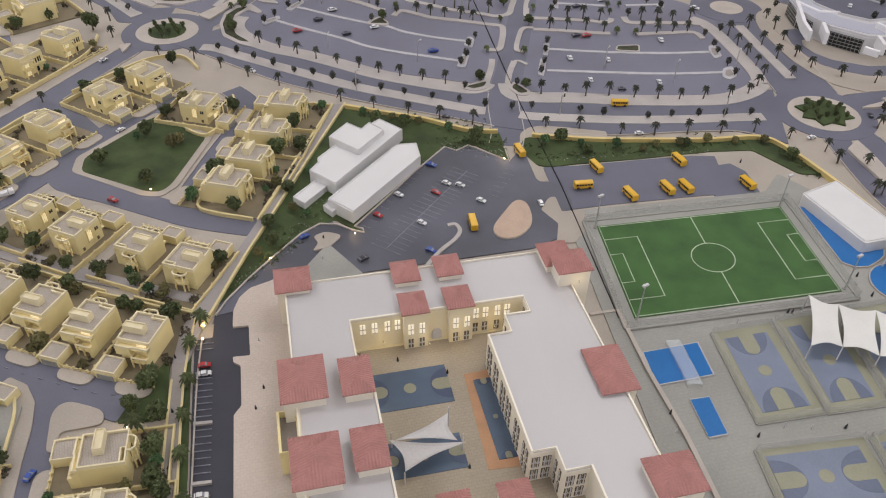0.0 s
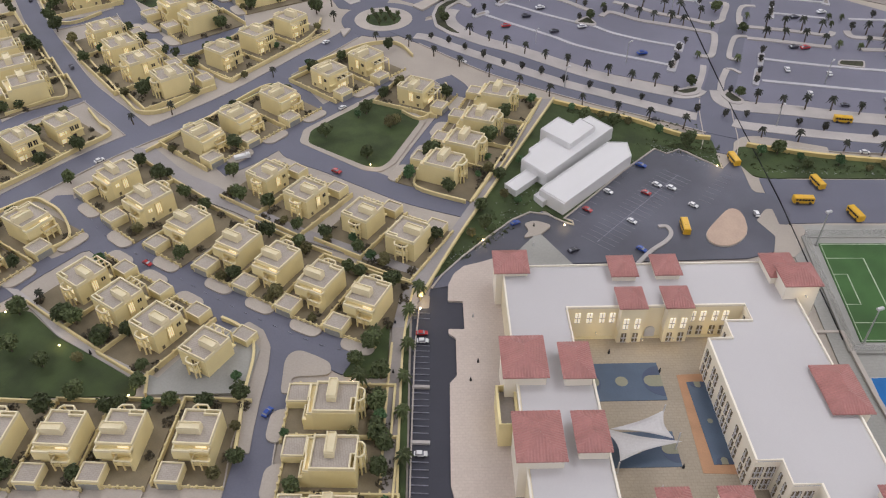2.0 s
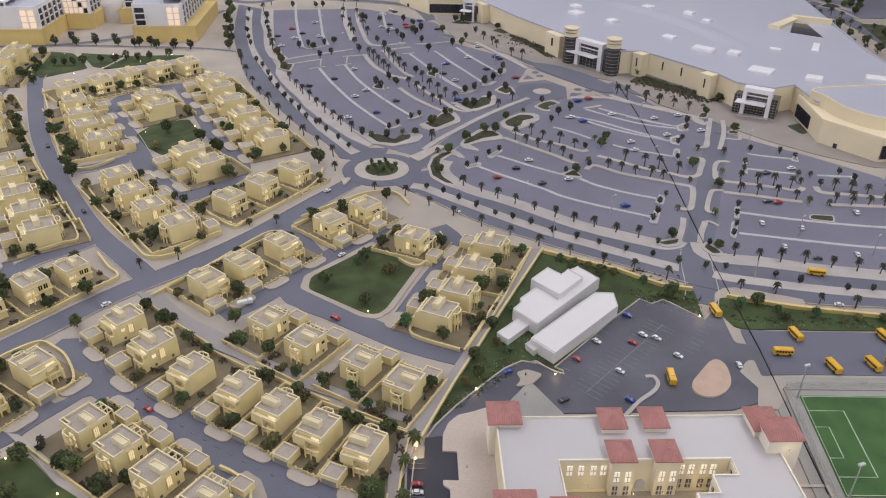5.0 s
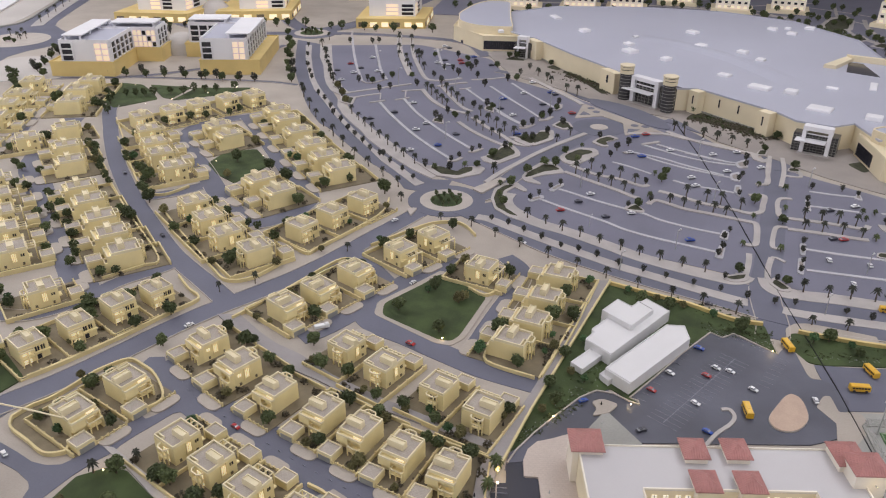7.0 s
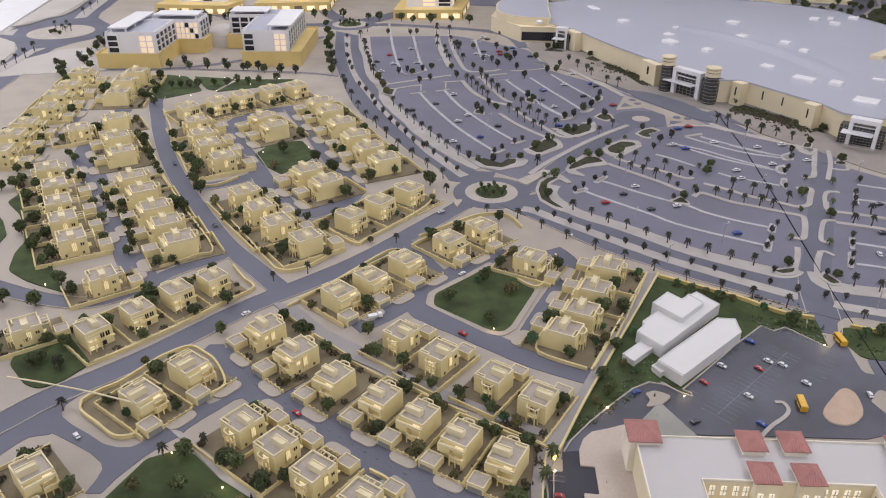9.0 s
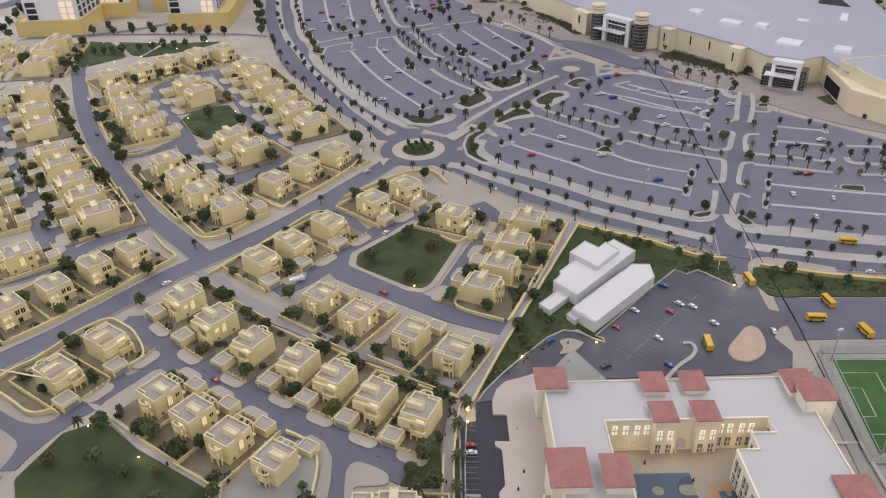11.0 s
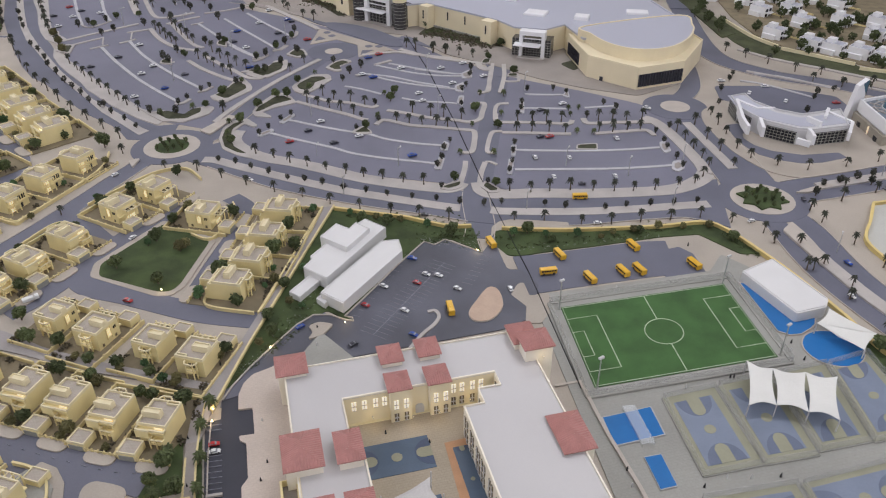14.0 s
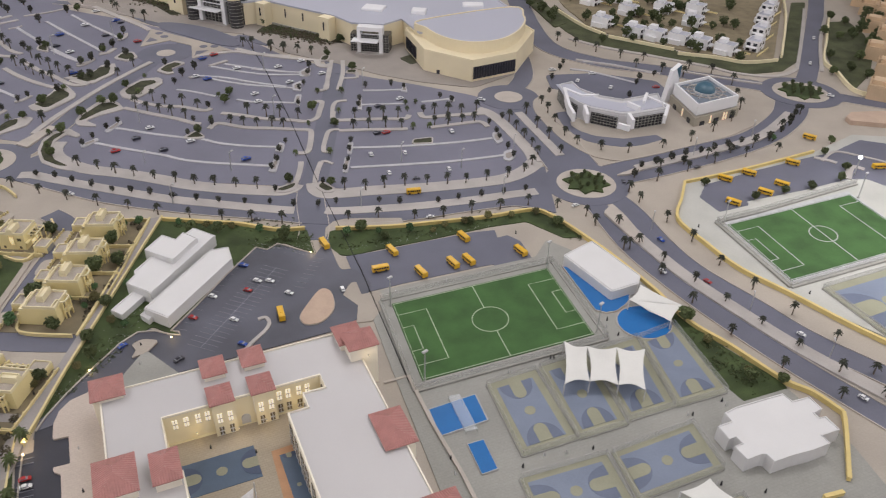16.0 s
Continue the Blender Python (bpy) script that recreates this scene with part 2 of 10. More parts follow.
# ---- building helpers ----
class Shape:
    def __init__(self):
        self.v, self.f, self.mi, self.now = [], [], [], 0

    def slot(self, i):
        self.now = i
        return self

    def add(self, verts, faces):
        k = len(self.v)
        self.v += [tuple(p) for p in verts]
        self.f += [tuple(i + k for i in f) for f in faces]
        self.mi += [self.now] * len(faces)
        return self

    def prism(self, pts, z0, z1, top=1.0, bottom=True):
        area = sum(a[0] * b[1] - b[0] * a[1] for a, b in zip(pts, pts[1:] + pts[:1]))
        if area < 0:
            pts = pts[::-1]
        n = len(pts)
        cx, cy = sum(p[0] for p in pts) / n, sum(p[1] for p in pts) / n
        lower = [(x, y, z0) for x, y in pts]
        upper = [(cx + (x - cx) * top, cy + (y - cy) * top, z1) for x, y in pts]
        faces = [(i, (i + 1) % n, n + (i + 1) % n, n + i) for i in range(n)] + [tuple(range(n, 2 * n))]
        if bottom:
            faces.append(tuple(range(n - 1, -1, -1)))
        return self.add(lower + upper, faces)

    def box(self, x0, x1, y0, y1, z0, z1):
        return self.prism([(x0, y0), (x1, y0), (x1, y1), (x0, y1)], z0, z1)

    def soft_box(self, x0, x1, y0, y1, z0, z1, c):
        """A box with chamfered upper edges."""
        self.prism([(x0, y0), (x1, y0), (x1, y1), (x0, y1)], z0, z1 - c, bottom=True)
        q = [(x0, y0), (x1, y0), (x1, y1), (x0, y1)]
        r = [(x0 + c, y0 + c), (x1 - c, y0 + c), (x1 - c, y1 - c), (x0 + c, y1 - c)]
        return self.add([(x, y, z1 - c) for x, y in q] + [(x, y, z1) for x, y in r],
                        [(i, (i + 1) % 4, 4 + (i + 1) % 4, 4 + i) for i in range(4)] + [(4, 5, 6, 7)])

    def cyl(self, x, y, r, z0, z1, n=12, r2=None):
        r2 = r if r2 is None else r2
        a = [2 * math.pi * i / n for i in range(n)]
        lower = [(x + r * math.cos(t), y + r * math.sin(t), z0) for t in a]
        upper = [(x + r2 * math.cos(t), y + r2 * math.sin(t), z1) for t in a]
        return self.add(lower + upper, [(i, (i + 1) % n, n + (i + 1) % n, n + i) for i in range(n)] + [tuple(range(n, 2 * n)), tuple(range(n - 1, -1, -1))])

    def ribbon(self, pts, w, z0, z1, closed=False):
        """A solid strip of width w along pts."""
        left, right = sides(pts, w, closed)
        n = len(pts)
        vs = [(x, y, z) for z in (z0, z1) for x, y in left + right]
        fs = []
        for i in range(n if closed else n - 1):
            j = (i + 1) % n
            a, b, c, d = i, j, n + j, n + i
            fs += [(2 * n + d, 2 * n + c, 2 * n + b, 2 * n + a), (a, b, 2 * n + b, 2 * n + a), (c, d, 2 * n + d, 2 * n + c)]
        if not closed:
            fs += [(n, 0, 2 * n, 3 * n), (n - 1, 2 * n - 1, 4 * n - 1, 3 * n - 1)]
        return self.add(vs, fs)

    def ring(self, pts, w, z0, z1):
        return self.ribbon(pts, w, z0, z1, True)

    def ob(self, name, mats, parent=None, label=""):
        me = bpy.data.meshes.new(name)
        me.from_pydata(self.v, [], self.f)
        for m in (mats if isinstance(mats, (list, tuple)) else [mats]):
            me.materials.append(m)
        me.polygons.foreach_set("material_index", self.mi)
        me.update()
        o = new(name, me)
        if parent:
            o.parent = parent
        if label:
            o["label"] = label
        return o


def part(name, shape, mats, parent, label=""):
    return shape.ob(name, mats, parent, label)


def thing(name, label, category, group="", kind=""):
    return tagged(new(name), label, category, group, kind)


def sides(pts, w, closed=False):
    n, left, right = len(pts), [], []
    for i, p in enumerate(pts):
        a = pts[i - 1] if i or closed else p
        b = pts[(i + 1) % n] if i < n - 1 or closed else p
        d = Vector((b[0] - a[0], b[1] - a[1])).normalized()
        left.append((p[0] - d.y * w / 2, p[1] + d.x * w / 2))
        right.append((p[0] + d.y * w / 2, p[1] - d.x * w / 2))
    return left, right


def curve(pts, k=6, closed=False):
    """A smooth line through the points."""
    if len(pts) < 3:
        (x0, y0), (x1, y1) = pts
        return [(x0 + (x1 - x0) * i / k, y0 + (y1 - y0) * i / k) for i in range(k + 1)]
    out, n = [], len(pts)
    for i in range(n if closed else n - 1):
        p = [Vector(pts[j % n] if closed else pts[max(0, min(n - 1, j))]) for j in (i - 1, i, i + 1, i + 2)]
        for s in range(k):
            t = s / k
            q = 0.5 * (2 * p[1] + (p[2] - p[0]) * t + (2 * p[0] - 5 * p[1] + 4 * p[2] - p[3]) * t * t + (3 * p[1] - p[0] - 3 * p[2] + p[3]) * t ** 3)
            out.append((q.x, q.y))
    if not closed:
        out.append(tuple(pts[-1]))
    return out


def along(pts, n):
    """n points at even steps along a line, each with its direction in degrees."""
    ps = curve(pts, 10)
    run = [0.0]
    for a, b in zip(ps, ps[1:]):
        run.append(run[-1] + math.dist(a, b))
    out = []
    for i in range(n):
        s = run[-1] * (i / (n - 1) if n > 1 else 0.5)
        j = max(k for k in range(len(ps) - 1) if run[k] <= s + 1e-9)
        f = (s - run[j]) / max(1e-9, run[j + 1] - run[j])
        a, b = ps[j], ps[j + 1]
        out.append((a[0] + (b[0] - a[0]) * f, a[1] + (b[1] - a[1]) * f, math.degrees(math.atan2(b[1] - a[1], b[0] - a[0]))))
    return out


def disc(x, y, r, n=40, ry=None, turn=0.0):
    ry = ry or r
    c, s = math.cos(radians(turn)), math.sin(radians(turn))
    out = []
    for i in range(n):
        a = 2 * math.pi * i / n
        px, py = r * math.cos(a), ry * math.sin(a)
        out.append((x + px * c - py * s, y + px * s + py * c))
    return out


def rounded(pts, r=0.02, k=4):
    """A polygon with its corners rounded off."""
    out, n = [], len(pts)
    for i in range(n):
        p, a, b = Vector(pts[i]), Vector(pts[i - 1]), Vector(pts[(i + 1) % n])
        ra = min(r, (a - p).length * 0.45)
        rb = min(r, (b - p).length * 0.45)
        s, e = p + (a - p).normalized() * ra, p + (b - p).normalized() * rb
        for j in range(k + 1):
            t = j / k
            q = s * (1 - t) ** 2 + p * 2 * t * (1 - t) + e * t * t
            out.append((q.x, q.y))
    return out

# ---- the showroom and the model's base ----
tagged(Shape().box(-9, 9, -4, 10, -0.9, -0.86).ob("floor", M_ROOMW), "grey showroom floor", "floor", kind="structure")
# unseen walls and ceiling, kept this pale to bounce light onto the model
tagged(Shape().box(-9, 9, 10, 10.1, -0.86, 2.4).ob("wall_north", M_ROOMW), "plain grey showroom wall", "wall", kind="structure")
tagged(Shape().box(-9, 9, -4.1, -4, -0.86, 2.4).ob("wall_south", M_ROOMW), "plain grey showroom wall", "wall", kind="structure")
tagged(Shape().box(-9.1, -9, -4, 10, -0.86, 2.4).ob("wall_west", M_ROOMW), "plain grey showroom wall", "wall", kind="structure")
tagged(Shape().box(9, 9.1, -4, 10, -0.86, 2.4).ob("wall_east", M_ROOMW), "plain grey showroom wall", "wall", kind="structure")
tagged(Shape().box(-9, 9, -4, 10, 2.4, 2.5).ob("ceiling", M_ROOMW), "plain showroom ceiling", "ceiling", kind="structure")
tagged(Shape().prism([(-2.92, 0.25), (6.5, 0.25), (6.5, 8.6), (-6.68, 8.6)], -0.86, 0.0).ob("ground", M_PAVE), "pale paved base board of the scale model", "ground", kind="structure")
tagged(Shape().prism([(-2.56, 0.25), (-2.89, 0.25), (-6.65, 8.6), (-6.31, 8.6)], 0.0, 0.010).ob("trim", M_HOTEL), "broad glossy white rim of the model board", "rim", kind="structure")

LAYER = [0.0]


def level(step=0.000012):
    """Thin sheets lie a little above one another."""
    LAYER[0] += step
    return 0.0008 + LAYER[0]


ROADS = []


def road(pts, w, kerb=True):
    line = curve(pts, 8)
    ROADS.append((line, w, kerb))
    z = level()
    tagged(Shape().ribbon(line, w, -0.0005, z).ob("road", M_ROAD), "grey-violet asphalt road of the model", "road", kind="structure")


def paving(pts, mat=M_PAVE, name="pavement", label="pale paved area of the model", r=0.02, lift=0.0):
    z = level() + lift
    return tagged(Shape().prism(rounded(pts, r) if r else list(pts), -0.0005, z).ob(name, mat), label, name, kind="structure")


def pale_band(pts, w):
    tagged(Shape().ribbon(curve(pts, 8), w, -0.0005, level() + 0.001).ob("pavement", M_BAND), "pale raised pavement strip beside the car park", "pavement", kind="structure")


def lot_divider(pts, w):
    tagged(Shape().ribbon(curve(pts, 8), w, -0.0005, level() + 0.0006).ob("trim", M_DIVIDE), "pale kerb line between parking lanes", "kerb", kind="structure")


def kerb_line(pts):
    tagged(Shape().ribbon(curve(pts, 6), 0.0024, 0, 0.0032).ob("kerb", M_KERB), "narrow pale kerb along the road", "kerb", kind="structure")


def island(pts):
    """The small kerbed end of a parking row."""
    paving(pts, M_DIVIDE, "pavement", "small kerbed end of a parking row", 0.010, 0.0018)
    n = len(pts)
    cx, cy = sum(p[0] for p in pts) / n, sum(p[1] for p in pts) / n
    paving([(cx + (x - cx) * 0.55, cy + (y - cy) * 0.55) for x, y in pts], M_FORE, "ground", "bare soil of a parking island", 0.006, 0.0022)


def bed(pts, soil=()):
    """A kerbed island with planting inside."""
    n = len(pts)
    cx, cy = sum(p[0] for p in pts) / n, sum(p[1] for p in pts) / n
    if soil:
        paving(pts, M_BAND, "pavement", "pale kerb round a planted island", 0.012, 0.0016)
        paving(soil, M_BED, "ground", "dark planted bed of the car park", 0.008, 0.0022)
        return
    paving(pts, M_BAND, "pavement", "pale kerb round a planted island", 0.012, 0.0016)
    paving([(cx + (x - cx) * 0.72, cy + (y - cy) * 0.72) for x, y in pts], M_BED, "ground", "dark planted bed of the car park", 0.010, 0.0022)


# car parks in front of the mall
paving([(-1.95, 3.95), (-1.42, 4.12), (-0.96, 3.90), (-0.81, 3.54), (-0.54, 3.36), (-0.30, 3.16), (-0.04, 3.07), (0.13, 2.81), (0.27, 2.68), (0.36, 2.59),
        (0.45, 2.53), (0.60, 2.44), (0.80, 2.30), (0.85, 2.17), (0.86, 1.86), (0.80, 1.74), (0.66, 1.69), (0.41, 1.68), (0.19, 1.73), (-0.16, 1.82),
        (-0.52, 1.98), (-0.66, 2.15), (-0.92, 2.26), (-1.12, 2.50), (-1.36, 2.82), (-1.62, 3.25), (-1.86, 3.72)], M_LOT, "road", "grey-violet asphalt car park before the mall", 0.05)
# boulevards
paving([(-2.138, 4.048), (-1.988, 3.667), (-1.874, 3.395), (-1.775, 3.205), (-1.689, 3.050), (-1.625, 2.930), (-1.538, 2.784), (-1.450, 2.659), (-1.377, 2.598), (-1.311, 2.517), (-1.231, 2.427), (-1.156, 2.341), (-1.091, 2.276), (-1.006, 2.205), (-0.958, 2.149), (-0.919, 2.089), (-0.832, 2.083), (-0.783, 2.120), (-0.783, 2.206), (-0.850, 2.193), (-0.938, 2.256), (-1.056, 2.368), (-1.195, 2.522), (-1.245, 2.598), (-1.329, 2.699), (-1.402, 2.797), (-1.457, 2.889), (-1.494, 2.993), (-1.537, 3.064), (-1.636, 3.213), (-1.693, 3.334), (-1.779, 3.539), (-1.863, 3.702), (-1.969, 3.976)], M_ROAD, "road", "asphalt boulevard with two carriageways", 0.01)
paving([(-2.038, 3.927), (-1.936, 3.682), (-1.838, 3.463), (-1.742, 3.267), (-1.654, 3.108), (-1.588, 3.013), (-1.498, 2.878), (-1.409, 2.747), (-1.346, 2.665), (-1.266, 2.557), (-1.165, 2.432), (-1.071, 2.311), (-0.993, 2.230), (-0.933, 2.166), (-0.891, 2.121), (-0.866, 2.153), (-0.896, 2.176), (-0.979, 2.267), (-1.046, 2.335), (-1.143, 2.431), (-1.227, 2.547), (-1.269, 2.598), (-1.362, 2.721), (-1.463, 2.871), (-1.573, 3.036), (-1.665, 3.185), (-1.726, 3.293), (-1.819, 3.492), (-1.907, 3.690), (-2.004, 3.937)], M_BAND, "pavement", "pale kerbed median of the boulevard", 0.004, 0.0016)
paving([(-1.948, 3.924), (-1.863, 3.702), (-1.779, 3.539), (-1.693, 3.334), (-1.636, 3.213), (-1.574, 3.111), (-1.514, 3.061), (-1.481, 3.108), (-1.521, 3.155), (-1.580, 3.208), (-1.644, 3.348), (-1.708, 3.499), (-1.799, 3.721), (-1.907, 3.994)], M_BAND, "pavement", "pale palm strip between boulevard and car park", 0.006, 0.0016)
paving([(-1.494, 2.993), (-1.460, 2.897), (-1.405, 2.804), (-1.332, 2.706), (-1.247, 2.604), (-1.198, 2.528), (-1.058, 2.374), (-0.940, 2.261), (-0.852, 2.198), (-0.841, 2.238), (-0.905, 2.287), (-1.019, 2.427), (-1.103, 2.520), (-1.212, 2.642), (-1.299, 2.754), (-1.383, 2.851), (-1.446, 2.936)], M_BAND, "pavement", "pale palm strip between boulevard and car park", 0.006, 0.0016)
road([(0.94, 1.60), (0.944, 1.471), (0.957, 1.286), (1.001, 1.12), (1.06, 0.961), (1.117, 0.829), (1.173, 0.718), (1.25, 0.57)], 0.062)
road([(1.00, 1.58), (1.029, 1.457), (1.04, 1.299), (1.068, 1.167), (1.136, 1.02), (1.196, 0.888), (1.288, 0.755), (1.40, 0.60)], 0.062)
road([(0.99, 1.62), (1.069, 1.635), (1.272, 1.684), (1.497, 1.752), (1.688, 1.838), (1.855, 1.97), (1.97, 2.12)], 0.06)
road([(1.00, 1.67), (1.068, 1.699), (1.202, 1.733), (1.419, 1.788), (1.612, 1.849), (1.795, 1.98), (1.90, 2.12)], 0.06)
road([(0.918, 2.26), (0.922, 2.10), (0.945, 1.90), (0.955, 1.70)], 0.16)
road([(1.266, 3.434), (1.202, 2.824), (1.338, 2.582), (1.529, 2.467), (1.707, 2.346), (1.846, 2.256), (1.95, 2.18)], 0.10)
road([(1.12, 3.20), (1.08, 2.80), (1.02, 2.48), (0.93, 2.33)], 0.07)
road([(2.0, 2.18), (2.133, 2.331), (2.442, 2.765), (2.773, 3.244), (3.2, 3.9)], 0.075)
road([(2.0, 2.16), (2.10, 2.10), (2.30, 1.97), (2.7, 1.8)], 0.08)
road([(-2.13, 4.24), (-2.45, 4.6), (-2.9, 5.4)], 0.10)
road([(-2.13, 4.24), (-1.9, 4.7), (-1.75, 5.6)], 0.14)
road([(-2.13, 4.24), (-1.7, 4.3), (-1.2, 4.25), (-1.0, 3.95)], 0.07)
road([(-2.13, 4.24), (-2.6, 4.1), (-3.1, 4.3)], 0.09)
paving([(-3.955, 3.397), (-4.065, 3.583), (-4.005, 3.702), (-4.012, 3.857), (-3.982, 3.977), (-4.024, 4.137), (-4.100, 4.319), (-4.351, 4.897), (-4.137, 4.965), (-3.958, 4.493), (-3.810, 4.126), (-3.736, 3.998), (-3.605, 3.895), (-3.537, 3.848), (-3.418, 3.671), (-3.375, 3.561), (-3.436, 3.396), (-3.450, 3.254), (-3.392, 3.078), (-3.252, 2.797), (-3.409, 2.749), (-3.553, 3.066), (-3.648, 3.206), (-3.760, 3.310), (-3.867, 3.365)], M_ROAD, "road", "grey asphalt boulevard beside the hotels", 0.01)
road([(-3.33, 2.79), (-3.22, 2.50), (-3.08, 2.20)], 0.15)
for q in ([(-3.855, 3.924), (-3.804, 3.977), (-3.920, 4.230), (-4.063, 4.573), (-4.210, 4.942), (-4.270, 4.923), (-4.162, 4.612), (-4.026, 4.300), (-3.939, 4.085)], [(-3.409, 2.749), (-3.460, 2.878), (-3.504, 3.043), (-3.557, 3.207), (-3.502, 3.251), (-3.489, 3.149), (-3.431, 2.980), (-3.377, 2.824)], [(-3.983, 3.449), (-4.003, 3.538), (-3.983, 3.592), (-3.893, 3.446)]):
    paving(q, M_BAND, "pavement", "pale kerbed strip of the boulevard", 0.004, 0.0016)
road([(-2.15, 3.9), (-2.25, 3.45), (-2.55, 3.1), (-2.95, 2.95)], 0.04)
# entries to the car parks
road([(0.16, 1.46), (0.169, 1.527), (0.168, 1.676), (0.197, 1.838), (0.242, 2.106), (0.278, 2.331), (0.325, 2.652), (0.30, 2.78)], 0.075)
road([(-0.72, 2.04), (-0.645, 2.121), (-0.546, 2.407), (-0.418, 2.701), (-0.335, 2.889), (-0.20, 3.10)], 0.07)
# villa streets
road([(-1.58, 0.45), (-1.47, 0.672), (-1.425, 0.775), (-1.323, 0.937), (-1.20, 1.19), (-1.095, 1.351), (-1.018, 1.475), (-0.952, 1.617), (-0.896, 1.752), (-0.80, 1.98)], 0.065)
road([(-1.16, 1.30), (-1.25, 1.365), (-1.33, 1.42), (-1.43, 1.495), (-1.57, 1.625), (-1.75, 1.80), (-1.88, 1.94), (-2.0, 2.078), (-2.15, 2.27), (-2.263, 2.425), (-2.36, 2.56), (-2.40, 2.64)], 0.058)
road([(-1.762, 2.649), (-1.581, 2.429), (-1.385, 2.175), (-1.239, 2.004), (-1.189, 1.90), (-1.22, 1.782), (-1.294, 1.721), (-1.437, 1.833), (-1.651, 2.075), (-1.801, 2.24), (-1.90, 2.39), (-1.887, 2.545), (-1.785, 2.632)], 0.07)
paving([(-1.815, 2.655), (-1.772, 2.690), (-1.722, 2.650), (-1.735, 2.600), (-1.765, 2.595)], M_ROAD, "road", "asphalt bend of the villa street", 0.01, 0.0004)
road([(-1.707, 1.807), (-1.623, 1.877), (-1.56, 1.97)], 0.06)
road([(-1.15, 1.04), (-1.067, 0.954), (-0.989, 0.908), (-0.92, 0.88), (-0.799, 0.826), (-0.704, 0.788), (-0.618, 0.758), (-0.527, 0.731), (-0.46, 0.725)], 0.090, False)
road([(-0.66, 0.775), (-0.61, 0.715), (-0.581, 0.647), (-0.567, 0.583), (-0.56, 0.523), (-0.542, 0.45), (-0.53, 0.36)], 0.062)
paving([(-1.373, 0.707), (-1.359, 0.733), (-1.323, 0.718), (-1.272, 0.703), (-1.229, 0.688), (-1.197, 0.687), (-1.172, 0.695), (-1.162, 0.710), (-1.163, 0.730), (-1.178, 0.744), (-1.161, 0.761), (-1.144, 0.754), (-1.124, 0.780), (-1.109, 0.807), (-1.125, 0.828), (-1.122, 0.861), (-1.094, 0.846), (-1.079, 0.865), (-1.073, 0.902), (-1.076, 0.925), (-1.094, 0.950), (-1.141, 0.985), (-1.178, 0.989), (-1.207, 1.003), (-1.204, 1.033), (-1.171, 1.043), (-1.151, 1.015), (-1.115, 1.001), (-1.087, 0.979), (-1.068, 0.957), (-1.039, 0.935), (-0.986, 0.921), (-0.983, 0.890), (-1.028, 0.890), (-1.051, 0.874), (-1.068, 0.835), (-1.085, 0.800), (-1.097, 0.768), (-1.101, 0.745), (-1.118, 0.715), (-1.134, 0.676), (-1.144, 0.638), (-1.150, 0.615), (-1.153, 0.579), (-1.181, 0.571), (-1.182, 0.602), (-1.188, 0.630), (-1.202, 0.644), (-1.239, 0.661), (-1.287, 0.674), (-1.343, 0.687)], M_ROAD, "road", "asphalt villa street round the corner plot", 0.004)
paving([(-1.487, 0.608), (-1.462, 0.664), (-1.443, 0.718), (-1.422, 0.773), (-1.399, 0.830), (-1.363, 0.817), (-1.371, 0.795), (-1.378, 0.767), (-1.368, 0.741), (-1.345, 0.723), (-1.347, 0.684), (-1.381, 0.666), (-1.390, 0.644), (-1.400, 0.598), (-1.428, 0.548)], M_ROAD, "road", "asphalt mouth of the villa street", 0.004)
paving([(-1.346, 0.780), (-1.328, 0.756), (-1.276, 0.734), (-1.220, 0.711), (-1.188, 0.724), (-1.235, 0.774), (-1.292, 0.832), (-1.311, 0.852), (-1.334, 0.818)], M_YARD, "ground", "brown yard of the corner plot", 0.003, 0.0008)
road([(-0.915, 1.19), (-0.864, 1.26), (-0.802, 1.386), (-0.757, 1.466), (-0.71, 1.553), (-0.645, 1.66)], 0.072, False)
road([(-0.767, 1.452), (-0.865, 1.555), (-0.941, 1.629)], 0.060, False)
road([(-0.817, 1.351), (-0.764, 1.287), (-0.662, 1.248), (-0.565, 1.208), (-0.467, 1.172), (-0.347, 1.148)], 0.062, False)
road([(-0.513, 1.205), (-0.484, 1.386), (-0.454, 1.562), (-0.462, 1.639), (-0.515, 1.699)], 0.055)
road([(-2.45, 2.45), (-2.28, 2.0), (-2.12, 1.82), (-2.0, 1.70), (-1.85, 1.56), (-1.716, 1.431), (-1.564, 1.280), (-1.501, 1.216)], 0.085, False)
road([(-2.018, 1.134), (-1.930, 1.125), (-1.766, 1.100), (-1.616, 1.102), (-1.542, 1.146), (-1.496, 1.232), (-1.464, 1.313), (-1.398, 1.404), (-1.379, 1.462)], 0.05)
road([(-2.76, 2.80), (-2.66, 2.52), (-2.55, 2.27), (-2.44, 2.05)], 0.05)
# school roads and yards
road([(-0.203, 1.166), (-0.265, 1.119), (-0.322, 1.035), (-0.349, 0.978), (-0.359, 0.928), (-0.360, 0.882)], 0.034, False)
paving([(-0.377, 0.899), (-0.369, 0.850), (-0.397, 0.843), (-0.370, 0.713), (-0.344, 0.594), (-0.320, 0.482), (-0.294, 0.348), (-0.203, 0.348), (-0.254, 0.491), (-0.265, 0.509), (-0.284, 0.603), (-0.301, 0.688), (-0.293, 0.706), (-0.310, 0.786), (-0.323, 0.793), (-0.326, 0.804), (-0.299, 0.808), (-0.314, 0.875), (-0.340, 0.871), (-0.347, 0.911)], M_SDARK, "road", "near-black asphalt school road with bays", 0.003)
